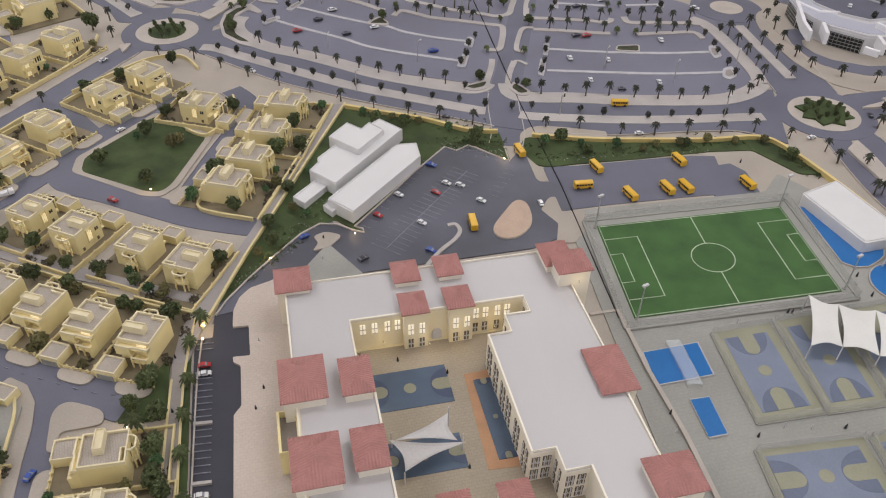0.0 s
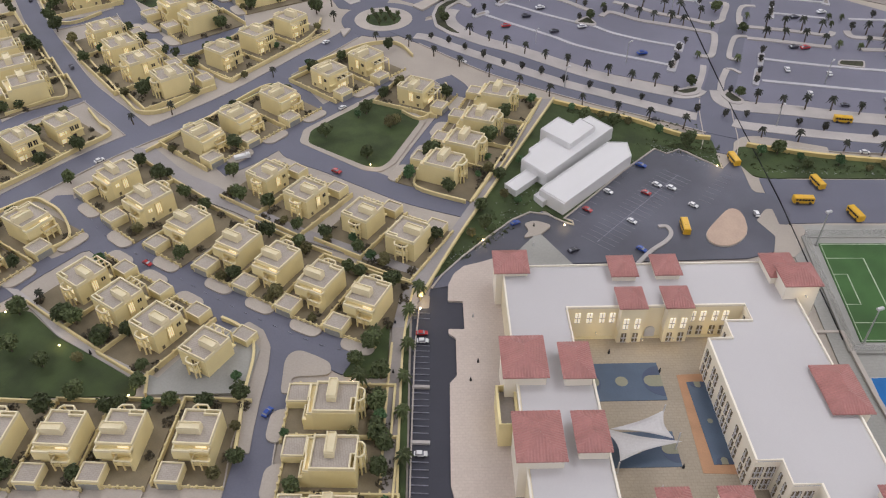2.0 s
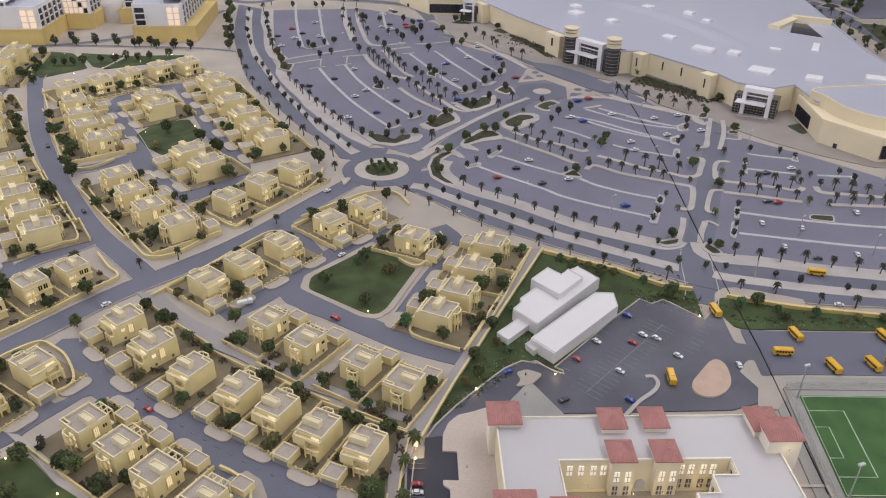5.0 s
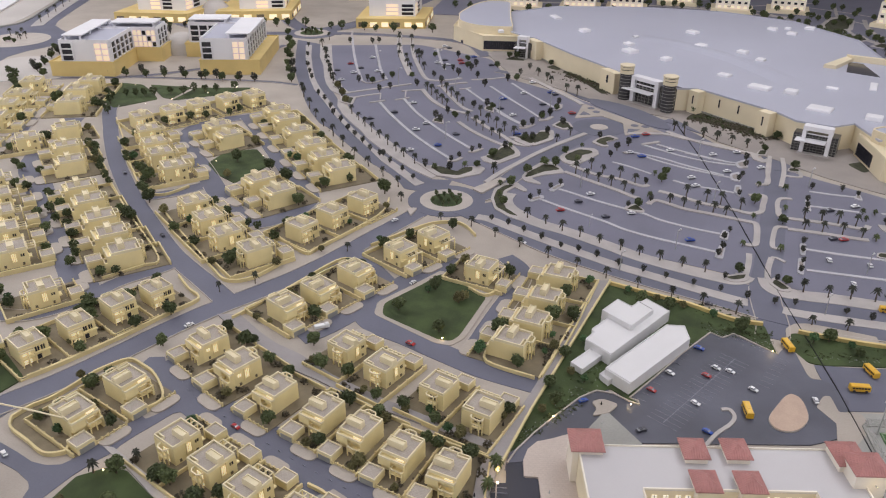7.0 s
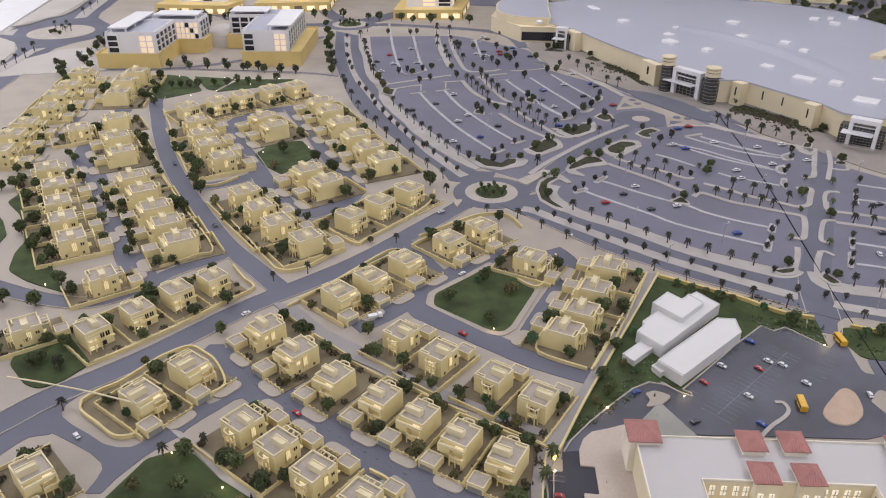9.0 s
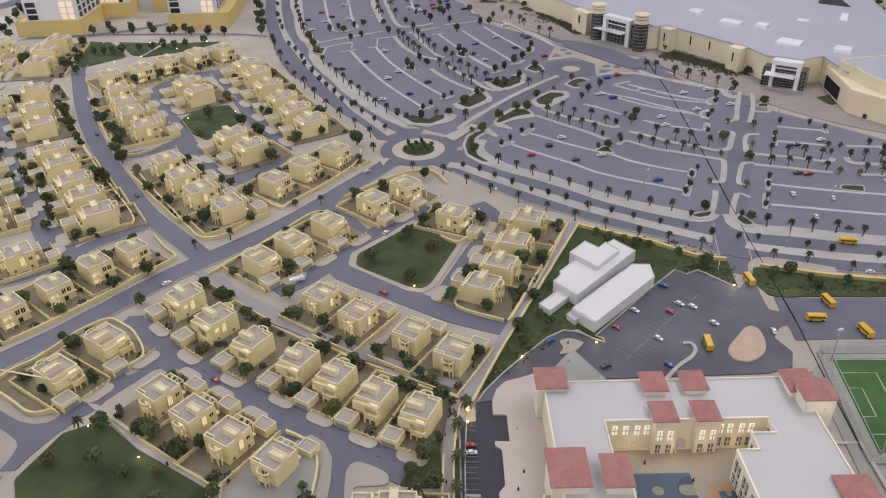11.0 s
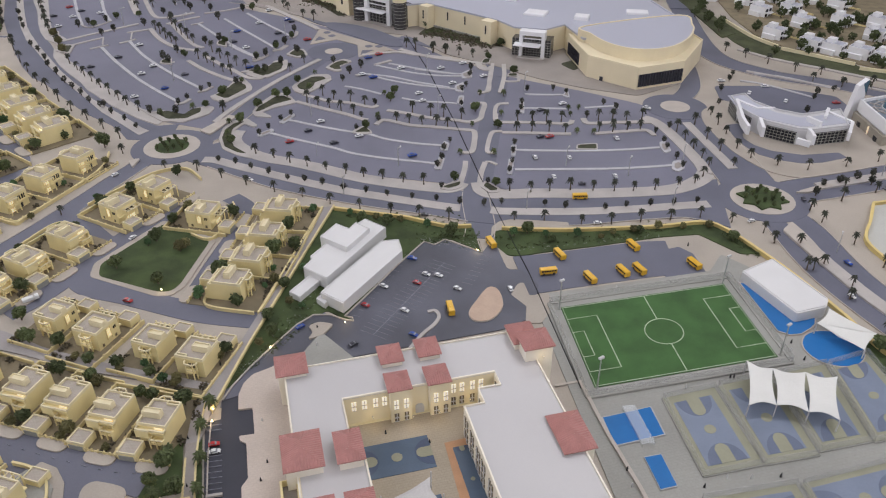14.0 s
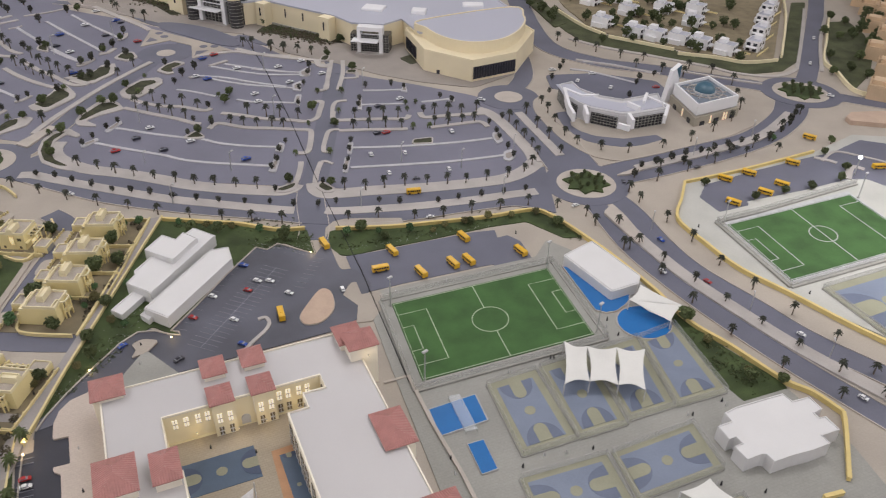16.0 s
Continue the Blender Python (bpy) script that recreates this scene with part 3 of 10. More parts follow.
paving([(0.236, 1.372), (0.317, 1.381), (0.460, 1.408), (0.574, 1.427), (0.631, 1.428), (0.629, 1.391), (0.657, 1.399), (0.683, 1.367), (0.690, 1.282), (0.588, 1.264), (0.589, 1.278), (0.553, 1.273), (0.357, 1.237), (0.291, 1.222), (0.258, 1.216)], M_ROAD, "road", "grey-violet asphalt bus park", 0.004)
paving([(0.203, 1.412), (0.207, 1.384), (0.216, 1.326), (0.223, 1.315), (0.239, 1.315), (0.236, 1.367), (0.222, 1.378)], M_PAVE, "pavement", "pale pavement tongue by the school gate", 0.004, 0.0016)
paving([(0.215, 1.215), (0.231, 1.249), (0.239, 1.259), (0.250, 1.260), (0.257, 1.210), (0.30, 1.215), (0.31, 1.17), (0.27, 1.11), (0.235, 1.11), (0.245, 1.17)], M_PAVE, "pavement", "pale pavement tongue by the pitch corner", 0.004, 0.0016)
paving([(0.191, 1.460), (0.197, 1.510), (0.219, 1.537), (0.250, 1.546), (0.295, 1.542), (0.40, 1.525), (0.40, 1.486), (0.289, 1.490), (0.230, 1.497), (0.206, 1.490)], M_PAVE, "pavement", "pale curved pavement by the school gate", 0.006, 0.0016)
for x, y, r, inner in ((-0.762, 2.033, 0.086, 0.052), (0.958, 1.629, 0.086, 0.0), (1.993, 2.163, 0.10, 0.0), (-2.127, 4.237, 0.105, 0.07), (-3.682, 3.592, 0.185, 0.0)):
    paving(disc(x, y, r * 1.45), M_ROAD, "road", "asphalt ring of a roundabout", 0)
    paving(disc(x, y, r), M_KERB, "pavement", "round paved traffic island", 0, 0.0012)
    if inner:
        paving(disc(x, y, inner), M_GRASS, "ground", "planted middle of the roundabout", 0, 0.0016)
paving(disc(-0.328, 2.905, 0.108), M_ROAD, "road", "asphalt ring before the mall", 0)
paving(disc(-0.328, 2.905, 0.036), M_KERB, "pavement", "round paved traffic island", 0, 0.0012)
paving(disc(0.903, 2.278, 0.11), M_ROAD, "road", "asphalt ring of a roundabout", 0)
paving(disc(0.903, 2.278, 0.05), M_KERB, "pavement", "round paved traffic island", 0, 0.0012)


def lawn(pts, label, mat=M_GRASS, r=0.015):
    return paving(pts, mat, "ground", label, r, 0.0008)


paving([(-0.775, 1.326), (-0.600, 1.243), (-0.562, 1.242), (-0.538, 1.280), (-0.508, 1.480), (-0.590, 1.535), (-0.668, 1.580), (-0.708, 1.508), (-0.784, 1.382)], M_PAVE, "pavement", "pale pavement round the villa park", 0.012, 0.0006)
lawn([(-0.755, 1.328), (-0.598, 1.259), (-0.566, 1.259), (-0.552, 1.287), (-0.523, 1.473), (-0.594, 1.519), (-0.664, 1.562), (-0.693, 1.502), (-0.766, 1.380)], "dark green flocked lawn of the villa park")
paving([(-0.664, 0.759), (-0.631, 0.744), (-0.606, 0.711), (-0.592, 0.664), (-0.582, 0.606), (-0.571, 0.552), (-0.560, 0.506), (-0.579, 0.504), (-0.592, 0.550), (-0.607, 0.603), (-0.620, 0.670), (-0.629, 0.698), (-0.642, 0.720), (-0.675, 0.743)], M_PAVE, "pavement", "pale pavement beside the villa street", 0.004, 0.0016)
lawn([(-1.14, 0.558), (-1.125, 0.674), (-1.085, 0.708), (-1.046, 0.710), (-0.967, 0.665), (-0.879, 0.634), (-0.784, 0.598), (-0.775, 0.573), (-0.871, 0.552), (-0.978, 0.529), (-1.05, 0.45)], "dark green flocked lawn behind the villas", r=0.006)
paving([(-1.130, 0.757), (-1.041, 0.711), (-0.967, 0.666), (-0.878, 0.634), (-0.784, 0.599), (-0.773, 0.572), (-0.759, 0.575), (-0.774, 0.615), (-0.889, 0.650), (-0.992, 0.704), (-1.104, 0.757)], M_BAND, "pavement", "pale footpath between lawn and villas", 0.003, 0.0014)
paving([(-1.145, 1.230), (-1.044, 1.160), (-0.967, 1.112), (-0.882, 1.070), (-0.811, 1.047), (-0.696, 1.000), (-0.412, 0.928), (-0.405, 0.946), (-0.662, 1.024), (-0.785, 1.072), (-0.883, 1.125), (-0.954, 1.152), (-1.002, 1.180), (-1.089, 1.242)], M_PATH, "pavement", "grey-violet footpath between the villa gardens", 0.003, 0.0014)
lawn([(-1.663, 2.128), (-1.655, 2.248), (-1.558, 2.306), (-1.441, 2.177), (-1.487, 1.987), (-1.578, 2.041)], "dark green flocked lawn of the villa park")
lawn([(-2.489, 2.695), (-2.578, 2.964), (-2.459, 2.963), (-2.368, 2.888), (-2.265, 2.777), (-2.376, 2.613)], "dark green flocked lawn below the hotels")
lawn([(-2.425, 2.973), (-2.215, 2.983), (-2.210, 2.797), (-2.255, 2.802)], "dark green flocked lawn below the hotels")
lawn([(-2.190, 2.983), (-1.933, 3.057), (-2.038, 2.901), (-2.195, 2.777)], "dark green flocked lawn below the hotels")
road([(-2.583, 3.069), (-2.529, 3.079), (-2.247, 3.125), (-1.931, 3.170), (-1.760, 3.155)], 0.025)
paving([(-3.228, 2.787), (-2.9, 2.95), (-3.0, 3.2), (-3.2, 3.35), (-3.4, 3.25), (-3.45, 3.0), (-3.35, 2.7)], M_SAND, "ground", "pale sandy ground beside the hotels", 0.05, 0.0004)
paving([(-3.10, 1.6), (-3.62, 2.75), (-3.94, 3.33), (-4.09, 3.62), (-4.12, 3.72), (-4.58, 4.82), (-4.43, 4.92), (-4.28, 4.68), (-4.15, 4.35), (-4.07, 4.14), (-4.03, 3.98), (-4.06, 3.86), (-4.06, 3.70), (-3.96, 3.40), (-3.76, 3.31), (-3.62, 3.15), (-3.45, 2.80), (-3.25, 2.30), (-3.0, 1.75)], M_SAND, "ground", "pale sandy ground beyond the boulevard", 0.01, 0.0004)
tagged(Shape().ribbon(curve([(-4.056, 3.619), (-4.005, 3.702), (-4.012, 3.857), (-3.982, 3.977), (-4.024, 4.137), (-4.100, 4.319), (-4.229, 4.638), (-4.351, 4.897)], 4), 0.014, 0, 0.008).ob("kerb", M_CONC), "dark-edged kerb of the boulevard", "kerb", kind="structure")
lawn([(-0.225, 1.620), (-0.028, 1.562), (0.087, 1.516), (0.148, 1.512), (0.166, 1.392), (0.086, 1.46), (0.047, 1.432), (0.022, 1.452), (-0.005, 1.398), (-0.129, 1.15), (-0.145, 1.13), (-0.201, 1.175), (-0.30, 1.03), (-0.375, 0.93), (-0.40, 0.90)], "rough green planting round the school gate", M_GRASS, 0.01)
paving([(-0.377, 0.899), (-0.364, 0.937), (-0.337, 0.994), (-0.302, 1.056), (-0.260, 1.125), (-0.228, 1.157), (-0.192, 1.156), (-0.159, 1.138), (-0.142, 1.138), (-0.157, 1.150), (-0.107, 1.237), (-0.046, 1.344), (0.020, 1.446), (0.046, 1.430), (0.073, 1.454), (0.163, 1.391), (0.20, 1.46), (0.223, 1.322), (0.256, 1.309), (0.284, 1.25), (0.25, 1.13), (0.186, 1.092), (-0.164, 1.009), (-0.25, 1.0), (-0.30, 0.985), (-0.329, 0.968), (-0.343, 0.943), (-0.347, 0.911)],
       M_SLOT, "road", "dark asphalt bend and bays of the school car park", 0.003, 0.0008)
lawn([(0.198, 1.492), (0.230, 1.496), (0.289, 1.488), (0.377, 1.482), (0.48, 1.484), (0.757, 1.505), (0.798, 1.478), (0.850, 1.36), (0.80, 1.36), (0.724, 1.455), (0.62, 1.445), (0.454, 1.411), (0.305, 1.385), (0.252, 1.372), (0.220, 1.380), (0.203, 1.408)], "green planting strip along the bus park", M_GRASS, 0.01)
lawn([(0.935, 1.045), (0.953, 1.007), (0.976, 0.943), (1.003, 0.886), (1.035, 0.826), (1.059, 0.783), (1.064, 0.756), (0.957, 0.738), (0.940, 0.790), (0.927, 0.975)], "green planting strip behind the courts", M_GRASS, 0.003)
lawn([(-0.417, 0.822), (-0.408, 0.862), (-0.399, 0.832), (-0.373, 0.711), (-0.347, 0.594), (-0.323, 0.482), (-0.299, 0.358), (-0.319, 0.358), (-0.356, 0.570), (-0.387, 0.711)], "narrow green strip beside the school road", M_GRASS, 0.004)
paving([(-0.555, 0.620), (-0.572, 0.684), (-0.570, 0.703), (-0.556, 0.713), (-0.520, 0.704), (-0.498, 0.695), (-0.491, 0.678), (-0.496, 0.669), (-0.550, 0.656), (-0.542, 0.622)], M_PAVE, "pavement", "pale rounded pavement corner by the villas", 0.012, 0.0016)
paving([(-0.496, 0.721), (-0.457, 0.743), (-0.472, 0.675), (-0.491, 0.681)], M_ROAD, "road", "asphalt end of the villa street", 0.004, 0.0010)
lawn([(-0.457, 0.740), (-0.427, 0.805), (-0.401, 0.683), (-0.442, 0.676), (-0.472, 0.673)], "small green corner beside the walkway", M_GRASS, 0.006)
lawn([(1.423, 3.339), (1.452, 3.041), (1.507, 2.877), (1.724, 2.660), (1.731, 2.611), (1.952, 2.482), (2.091, 2.475), (2.272, 2.714), (2.616, 3.218), (2.688, 3.209), (2.395, 2.773), (2.173, 2.463), (2.046, 2.368), (1.905, 2.358), (1.774, 2.450), (1.672, 2.540), (1.570, 2.614), (1.475, 2.681), (1.387, 2.776), (1.347, 2.952), (1.340, 3.088)], "olive verge before the far houses", M_VERGE, 0.01)
lawn([(2.603, 2.906), (2.714, 2.908), (2.667, 2.721), (2.545, 2.498), (2.383, 2.295), (2.207, 2.147), (2.254, 2.344), (2.344, 2.526)], "dark green park lawn before the sandy houses", M_VERGE, 0.01)
lawn([(-1.591, 0.849), (-1.623, 0.937), (-1.575, 0.972), (-1.543, 0.981), (-1.417, 0.899), (-1.438, 0.825), (-1.469, 0.793), (-1.510, 0.800)], "small dark green lawn beside a villa")
lawn([(-2.239, 1.638), (-2.103, 1.519), (-1.929, 1.353), (-1.784, 1.224), (-1.676, 1.135), (-1.744, 1.144), (-1.817, 1.158), (-1.900, 1.191), (-1.954, 1.274), (-1.976, 1.339), (-2.058, 1.428), (-2.129, 1.490), (-2.225, 1.549)], "dark green park lawn with a winding path")
lawn([(-2.421, 1.527), (-2.260, 1.507), (-2.210, 1.477), (-2.139, 1.436), (-2.058, 1.361), (-2.043, 1.315), (-2.013, 1.255), (-1.963, 1.200), (-1.927, 1.165), (-2.119, 1.174), (-2.421, 1.275)], "dark green park lawn with a winding path")
# mall forecourt
paving([(-1.0, 4.0), (-0.80, 3.60), (-0.52, 3.40), (-0.28, 3.20), (-0.03, 3.10), (0.14, 2.84), (0.30, 2.72), (0.47, 2.56), (0.62, 2.46), (0.80, 2.38), (1.0, 2.50), (0.9, 3.0), (0, 3.6), (-0.9, 4.4)], M_FORE, "pavement", "tan paved forecourt of the mall", 0.03, 0.0006)
paving([(-0.405, 3.301), (-0.376, 3.206), (-0.255, 3.091), (-0.161, 2.995), (-0.080, 2.944), (-0.037, 2.953), (-0.070, 3.065), (-0.163, 3.182), (-0.261, 3.256), (-0.334, 3.291)], M_ROAD, "road", "asphalt drop-off before the mall", 0.03, 0.0010)
paving([(-0.415, 3.213), (-0.435, 2.993), (-0.327, 3.054), (-0.235, 2.978), (-0.222, 2.827), (-0.106, 2.903), (-0.063, 2.893), (-0.161, 2.991), (-0.293, 3.105), (-0.380, 3.185)], M_PAVE, "pavement", "pale paved triangle before the mall door", 0.008, 0.0012)
for x, y in ((-0.377, 3.149), (-0.352, 3.103), (-0.187, 2.958), (-0.144, 2.955)):
    paving(disc(x, y, 0.016, 20), M_ROAD, "pavement", "round dark planter ring before the mall door", 0, 0.0018)
for q in ([(-0.420, 3.039), (-0.406, 3.098), (-0.373, 3.059)], [(-0.212, 2.909), (-0.163, 2.910), (-0.215, 2.852)]):
    paving(q, M_ROAD, "pavement", "dark triangular planter before the mall door", 0.004, 0.0018)
road([(-0.889, 3.664), (-0.822, 3.643), (-0.662, 3.583), (-0.540, 3.462), (-0.423, 3.311), (-0.364, 3.261)], 0.05)
road([(-0.062, 3.069), (-0.016, 3.044), (0.066, 2.968), (0.207, 2.883), (0.326, 2.807), (0.351, 2.696), (0.333, 2.585)], 0.05)
for q in ([(0.019, 3.114), (0.070, 3.225), (0.155, 3.240), (0.336, 3.029), (0.377, 2.918), (0.295, 2.963), (0.114, 3.069)], [(-0.566, 3.724), (-0.516, 3.815), (-0.281, 3.573), (-0.238, 3.462), (-0.344, 3.387), (-0.400, 3.487), (-0.491, 3.649)],
          [(-0.889, 3.906), (-0.848, 3.996), (-0.808, 3.976), (-0.778, 3.906)], [(-0.657, 3.805), (-0.606, 3.875), (-0.566, 3.805), (-0.586, 3.754)], [(0.573, 2.716), (0.634, 2.757), (0.664, 2.696), (0.614, 2.636)]):
    lawn(q, "dark planted bed along the mall wall", M_BED, 0.02)
# mosque and office plot
paving([(0.967, 2.193), (0.957, 2.130), (0.965, 2.025), (0.980, 1.920), (1.005, 1.850), (1.040, 1.781), (1.112, 1.740), (1.25, 1.77), (1.55, 1.86), (1.72, 1.95), (1.76, 2.10), (1.66, 2.25), (1.40, 2.45), (1.15, 2.50), (1.08, 2.30), (1.024, 2.273), (0.985, 2.24)], M_PAVE, "pavement", "pale pavement round the mosque", 0.03, 0.0006)
paving([(1.10, 2.46), (1.08, 2.33), (1.30, 2.15), (1.50, 2.18), (1.50, 2.34), (1.30, 2.45)], M_ROAD, "road", "asphalt car park behind the offices", 0.02, 0.001)
paving([(1.025, 2.116), (1.070, 2.126), (1.086, 2.060), (1.054, 2.048), (1.046, 2.009), (1.061, 1.963), (1.097, 1.922), (1.182, 1.888), (1.30, 1.90), (1.31, 1.865), (1.22, 1.835), (1.156, 1.832), (1.096, 1.858), (1.053, 1.893), (1.030, 1.951), (1.019, 2.027)], M_ROAD, "road", "asphalt drive before the offices", 0.01, 0.001)
# second school across the boulevard
paving([(1.243, 1.580), (1.131, 1.392), (1.150, 1.25), (1.179, 1.150), (1.245, 1.035), (1.40, 0.82), (1.7, 0.6), (2.3, 0.9), (2.3, 1.7), (1.95, 1.80), (1.741, 1.700), (1.598, 1.660), (1.421, 1.615)], M_PALEG, "pavement", "very pale grey paved yard of the second school", 0.004, 0.0006)
paving([(1.299, 1.562), (1.248, 1.497), (1.265, 1.413), (1.365, 1.433), (1.372, 1.454), (1.565, 1.485), (1.741, 1.525), (1.800, 1.515), (1.828, 1.469), (2.05, 1.45), (2.2, 1.62), (1.95, 1.76), (1.795, 1.688), (1.722, 1.676), (1.494, 1.619)], M_ROAD, "road", "asphalt bus park of the second school", 0.006, 0.001)
# school sports ground
paving([(0.262, 1.21), (0.70, 1.29), (0.75, 1.36), (0.93, 1.15), (0.95, 0.98), (1.06, 0.77), (1.10, 0.60), (1.10, 0.30), (0.34, 0.30), (0.33, 0.62), (0.29, 0.95)], M_GREYSLAB, "pavement", "grey paved sports yard of the school", 0.01, 0.0002)

# ---- trees ----
rnd = random.Random(7)


def leaf_cloud(shape, cx, cy, cz, rx, rz, n, size):
    """Many small tilted leaf clumps in an uneven ball."""
    for _ in range(n):
        d = Vector((rnd.gauss(0, 1), rnd.gauss(0, 1), rnd.gauss(0, 1))).normalized() * rnd.uniform(0.55, 1.05)
        c = Vector((cx + d.x * rx, cy + d.y * rx, cz + d.z * rz))
        turn = Euler((rnd.uniform(0, 6.3), rnd.uniform(0, 6.3), rnd.uniform(0, 6.3))).to_matrix()
        s = size * rnd.uniform(0.6, 1.3)
        shape.add([c + turn @ Vector(p) * s for p in ((1, 0, 0), (-0.5, 0.87, 0), (-0.5, -0.87, 0), (0, 0, 1.1))], [(0, 1, 3), (1, 2, 3), (2, 0, 3), (0, 2, 1)])


def make_palm(h, label, fronds=22, low=0.0085, high=0.0118, mat=None):
    top = thing("palm_tree", label, "palm tree", "palms of the model")
    t = Shape()
    for i in range(4):
        t.cyl(0.0003 * i, 0, 0.0016 - 0.00022 * i, h * i / 4, h * (i + 1) / 4, 6, 0.0013 - 0.0002 * i)
    t.cyl(0.0009, 0, 0.0010, h * 0.90, h * 1.02, 6, 0.0021)
    part("trunk", t, M_TRUNK, top)
    c = Shape()
    for i in range(fronds):
        # the first fronds hang, the last stand upright
        rank = i / (fronds - 1)
        a, up, ln = 2.4 * i + rnd.uniform(-0.2, 0.2), -0.25 + 1.55 * rank + rnd.uniform(-0.1, 0.1), rnd.uniform(low, high) * (1.0 - 0.28 * rank)
        d, e = Vector((math.cos(a), math.sin(a), 0)), Vector((-math.sin(a), math.cos(a), 0))
        prev = None
        for k in range(4):
            s = k / 3
            p = Vector((0.0009, 0, h)) + d * ln * s * (1.0 - 0.25 * rank) + Vector((0, 0, ln * (up * s - 0.85 * s * s)))
            w = 0.0021 * (0.45 + 1.8 * s - 2.0 * s * s)
            row = [p + e * w - Vector((0, 0, w * 0.7)), p + Vector((0, 0, 0.0002)), p - e * w - Vector((0, 0, w * 0.7))]
            if prev:
                c.add(prev + row, [(0, 1, 4, 3), (1, 2, 5, 4)])
            prev = row
    part("crown", c, mat or M_FROND, top)
    return top


def make_tree(h, r, mat, label, n=95, group="round street trees", name="street_tree"):
    top = thing(name, label, "tree", group)
    t = Shape().cyl(0, 0, 0.0016, 0, h * 0.5, 6, 0.0009)
    for i in range(3):
        a = 2.1 * i
        x, y = math.cos(a) * r * 0.5, math.sin(a) * r * 0.5
        t.add([(0, 0.0006, h * 0.35), (0, -0.0006, h * 0.35), (x, y, h * 0.7)], [(0, 1, 2)])
    part("trunk", t, M_TRUNK, top)
    c = Shape()
    leaf_cloud(c, 0, 0, h * 0.62, r * 0.8, h * 0.36, n, r * 0.23)
    for i in range(4):
        a = rnd.uniform(0, 6.3)
        leaf_cloud(c, math.cos(a) * r * 0.5, math.sin(a) * r * 0.5, h * rnd.uniform(0.45, 0.85), r * 0.5, h * 0.18, n // 5, r * 0.2)
    part("crown", c, mat, top)
    return top


PALMS = [make_palm(0.027, "small dark palm tree with drooping fronds"), make_palm(0.023, "small dark palm tree with drooping fronds")]
BUSHY = [make_palm(0.019, "bushy green palm with a thick crown", 34, 0.0095, 0.0150, M_LEAF) for _ in range(2)]
ROUND = [make_tree(0.021, 0.0075, M_LEAF, "small round dark green model tree") for _ in range(3)]
SHADE = [make_tree(0.034, 0.016, M_LEAF, "bushy dark green model tree", 150, "garden trees of the model", "garden_tree") for _ in range(2)]
BRIGHT = [make_tree(0.028, 0.011, M_LEAF2, "bushy bright green model tree", 120, "garden trees of the model", "garden_tree"), make_tree(0.026, 0.013, M_LEAF3, "bushy olive green model tree", 120, "garden trees of the model", "garden_tree")]
DARK = [make_tree(0.024, 0.0088, M_LEAF5, "small round near-black model tree", 80) for _ in range(2)]
USED = set()
PLANTED = []


def plant(kinds, x, y, size=1.0, z=0.001):
    ob = rnd.choice(kinds)
    m = pose(x, y, z, 0, 0, rnd.uniform(0, 360)) @ Matrix.Scale(size * rnd.uniform(0.88, 1.12), 4)
    if ob not in USED:
        USED.add(ob)
        ob.matrix_basis = m
        return ob
    o = copy_thing(ob, m)
    o.scale = m.to_scale()
    return o


def far(y):
    """Far plots are laid out a little larger."""
    return 1.0 + max(0.0, min(0.55, (y - 1.1) * 0.27))


def tree_row(pts, n, kind):
    for i, (x, y, a) in enumerate(along(pts, n)):
        PLANTED.append((x, y))
        kinds = PALMS if kind == "palm" or (kind == "mixed" and i % 2) else DARK
        plant(kinds, x + rnd.uniform(-0.004, 0.004), y + rnd.uniform(-0.004, 0.004), 1.15 * far(y))


def lot_trees(pts, palms):
    for i, (x, y) in enumerate(pts):
        if any(math.hypot(x - p, y - q) < 0.03 for p, q in PLANTED):
            continue
        if palms:
            plant(PALMS, x, y, 1.05 * far(y))
        else:
            plant(DARK if i % 4 else SHADE, x, y, (1.0 if i % 4 else 0.58) * far(y))


def palms_at(pts):
    for x, y in pts:
        PLANTED.append((x, y))
        plant(PALMS, x, y, 1.08 * far(y))


def small_trees_at(pts):
    for x, y in pts:
        PLANTED.append((x, y))
        plant(DARK, x, y, 0.80 * far(y))


def bed_trees(pts, size):
    for x, y in pts:
        PLANTED.append((x, y))
        plant(rnd.choice([SHADE, BUSHY]), x, y - 0.012, size * 0.92 * far(y))


GROVE = Shape()


def far_tree(x, y, size):
    """Far trees are joined into one grove."""
    h, r = 0.034 * size, 0.015 * size
    GROVE.slot(1).cyl(x, y, 0.0016 * size, 0, h * 0.5, 5, 0.0010 * size)
    GROVE.slot(0)
    leaf_cloud(GROVE, x, y, h * 0.62, r * 0.8, h * 0.36, 60, r * 0.28)
    a = rnd.uniform(0, 6.3)
    leaf_cloud(GROVE, x + math.cos(a) * r * 0.5, y + math.sin(a) * r * 0.5, h * 0.7, r * 0.5, h * 0.2, 16, r * 0.25)

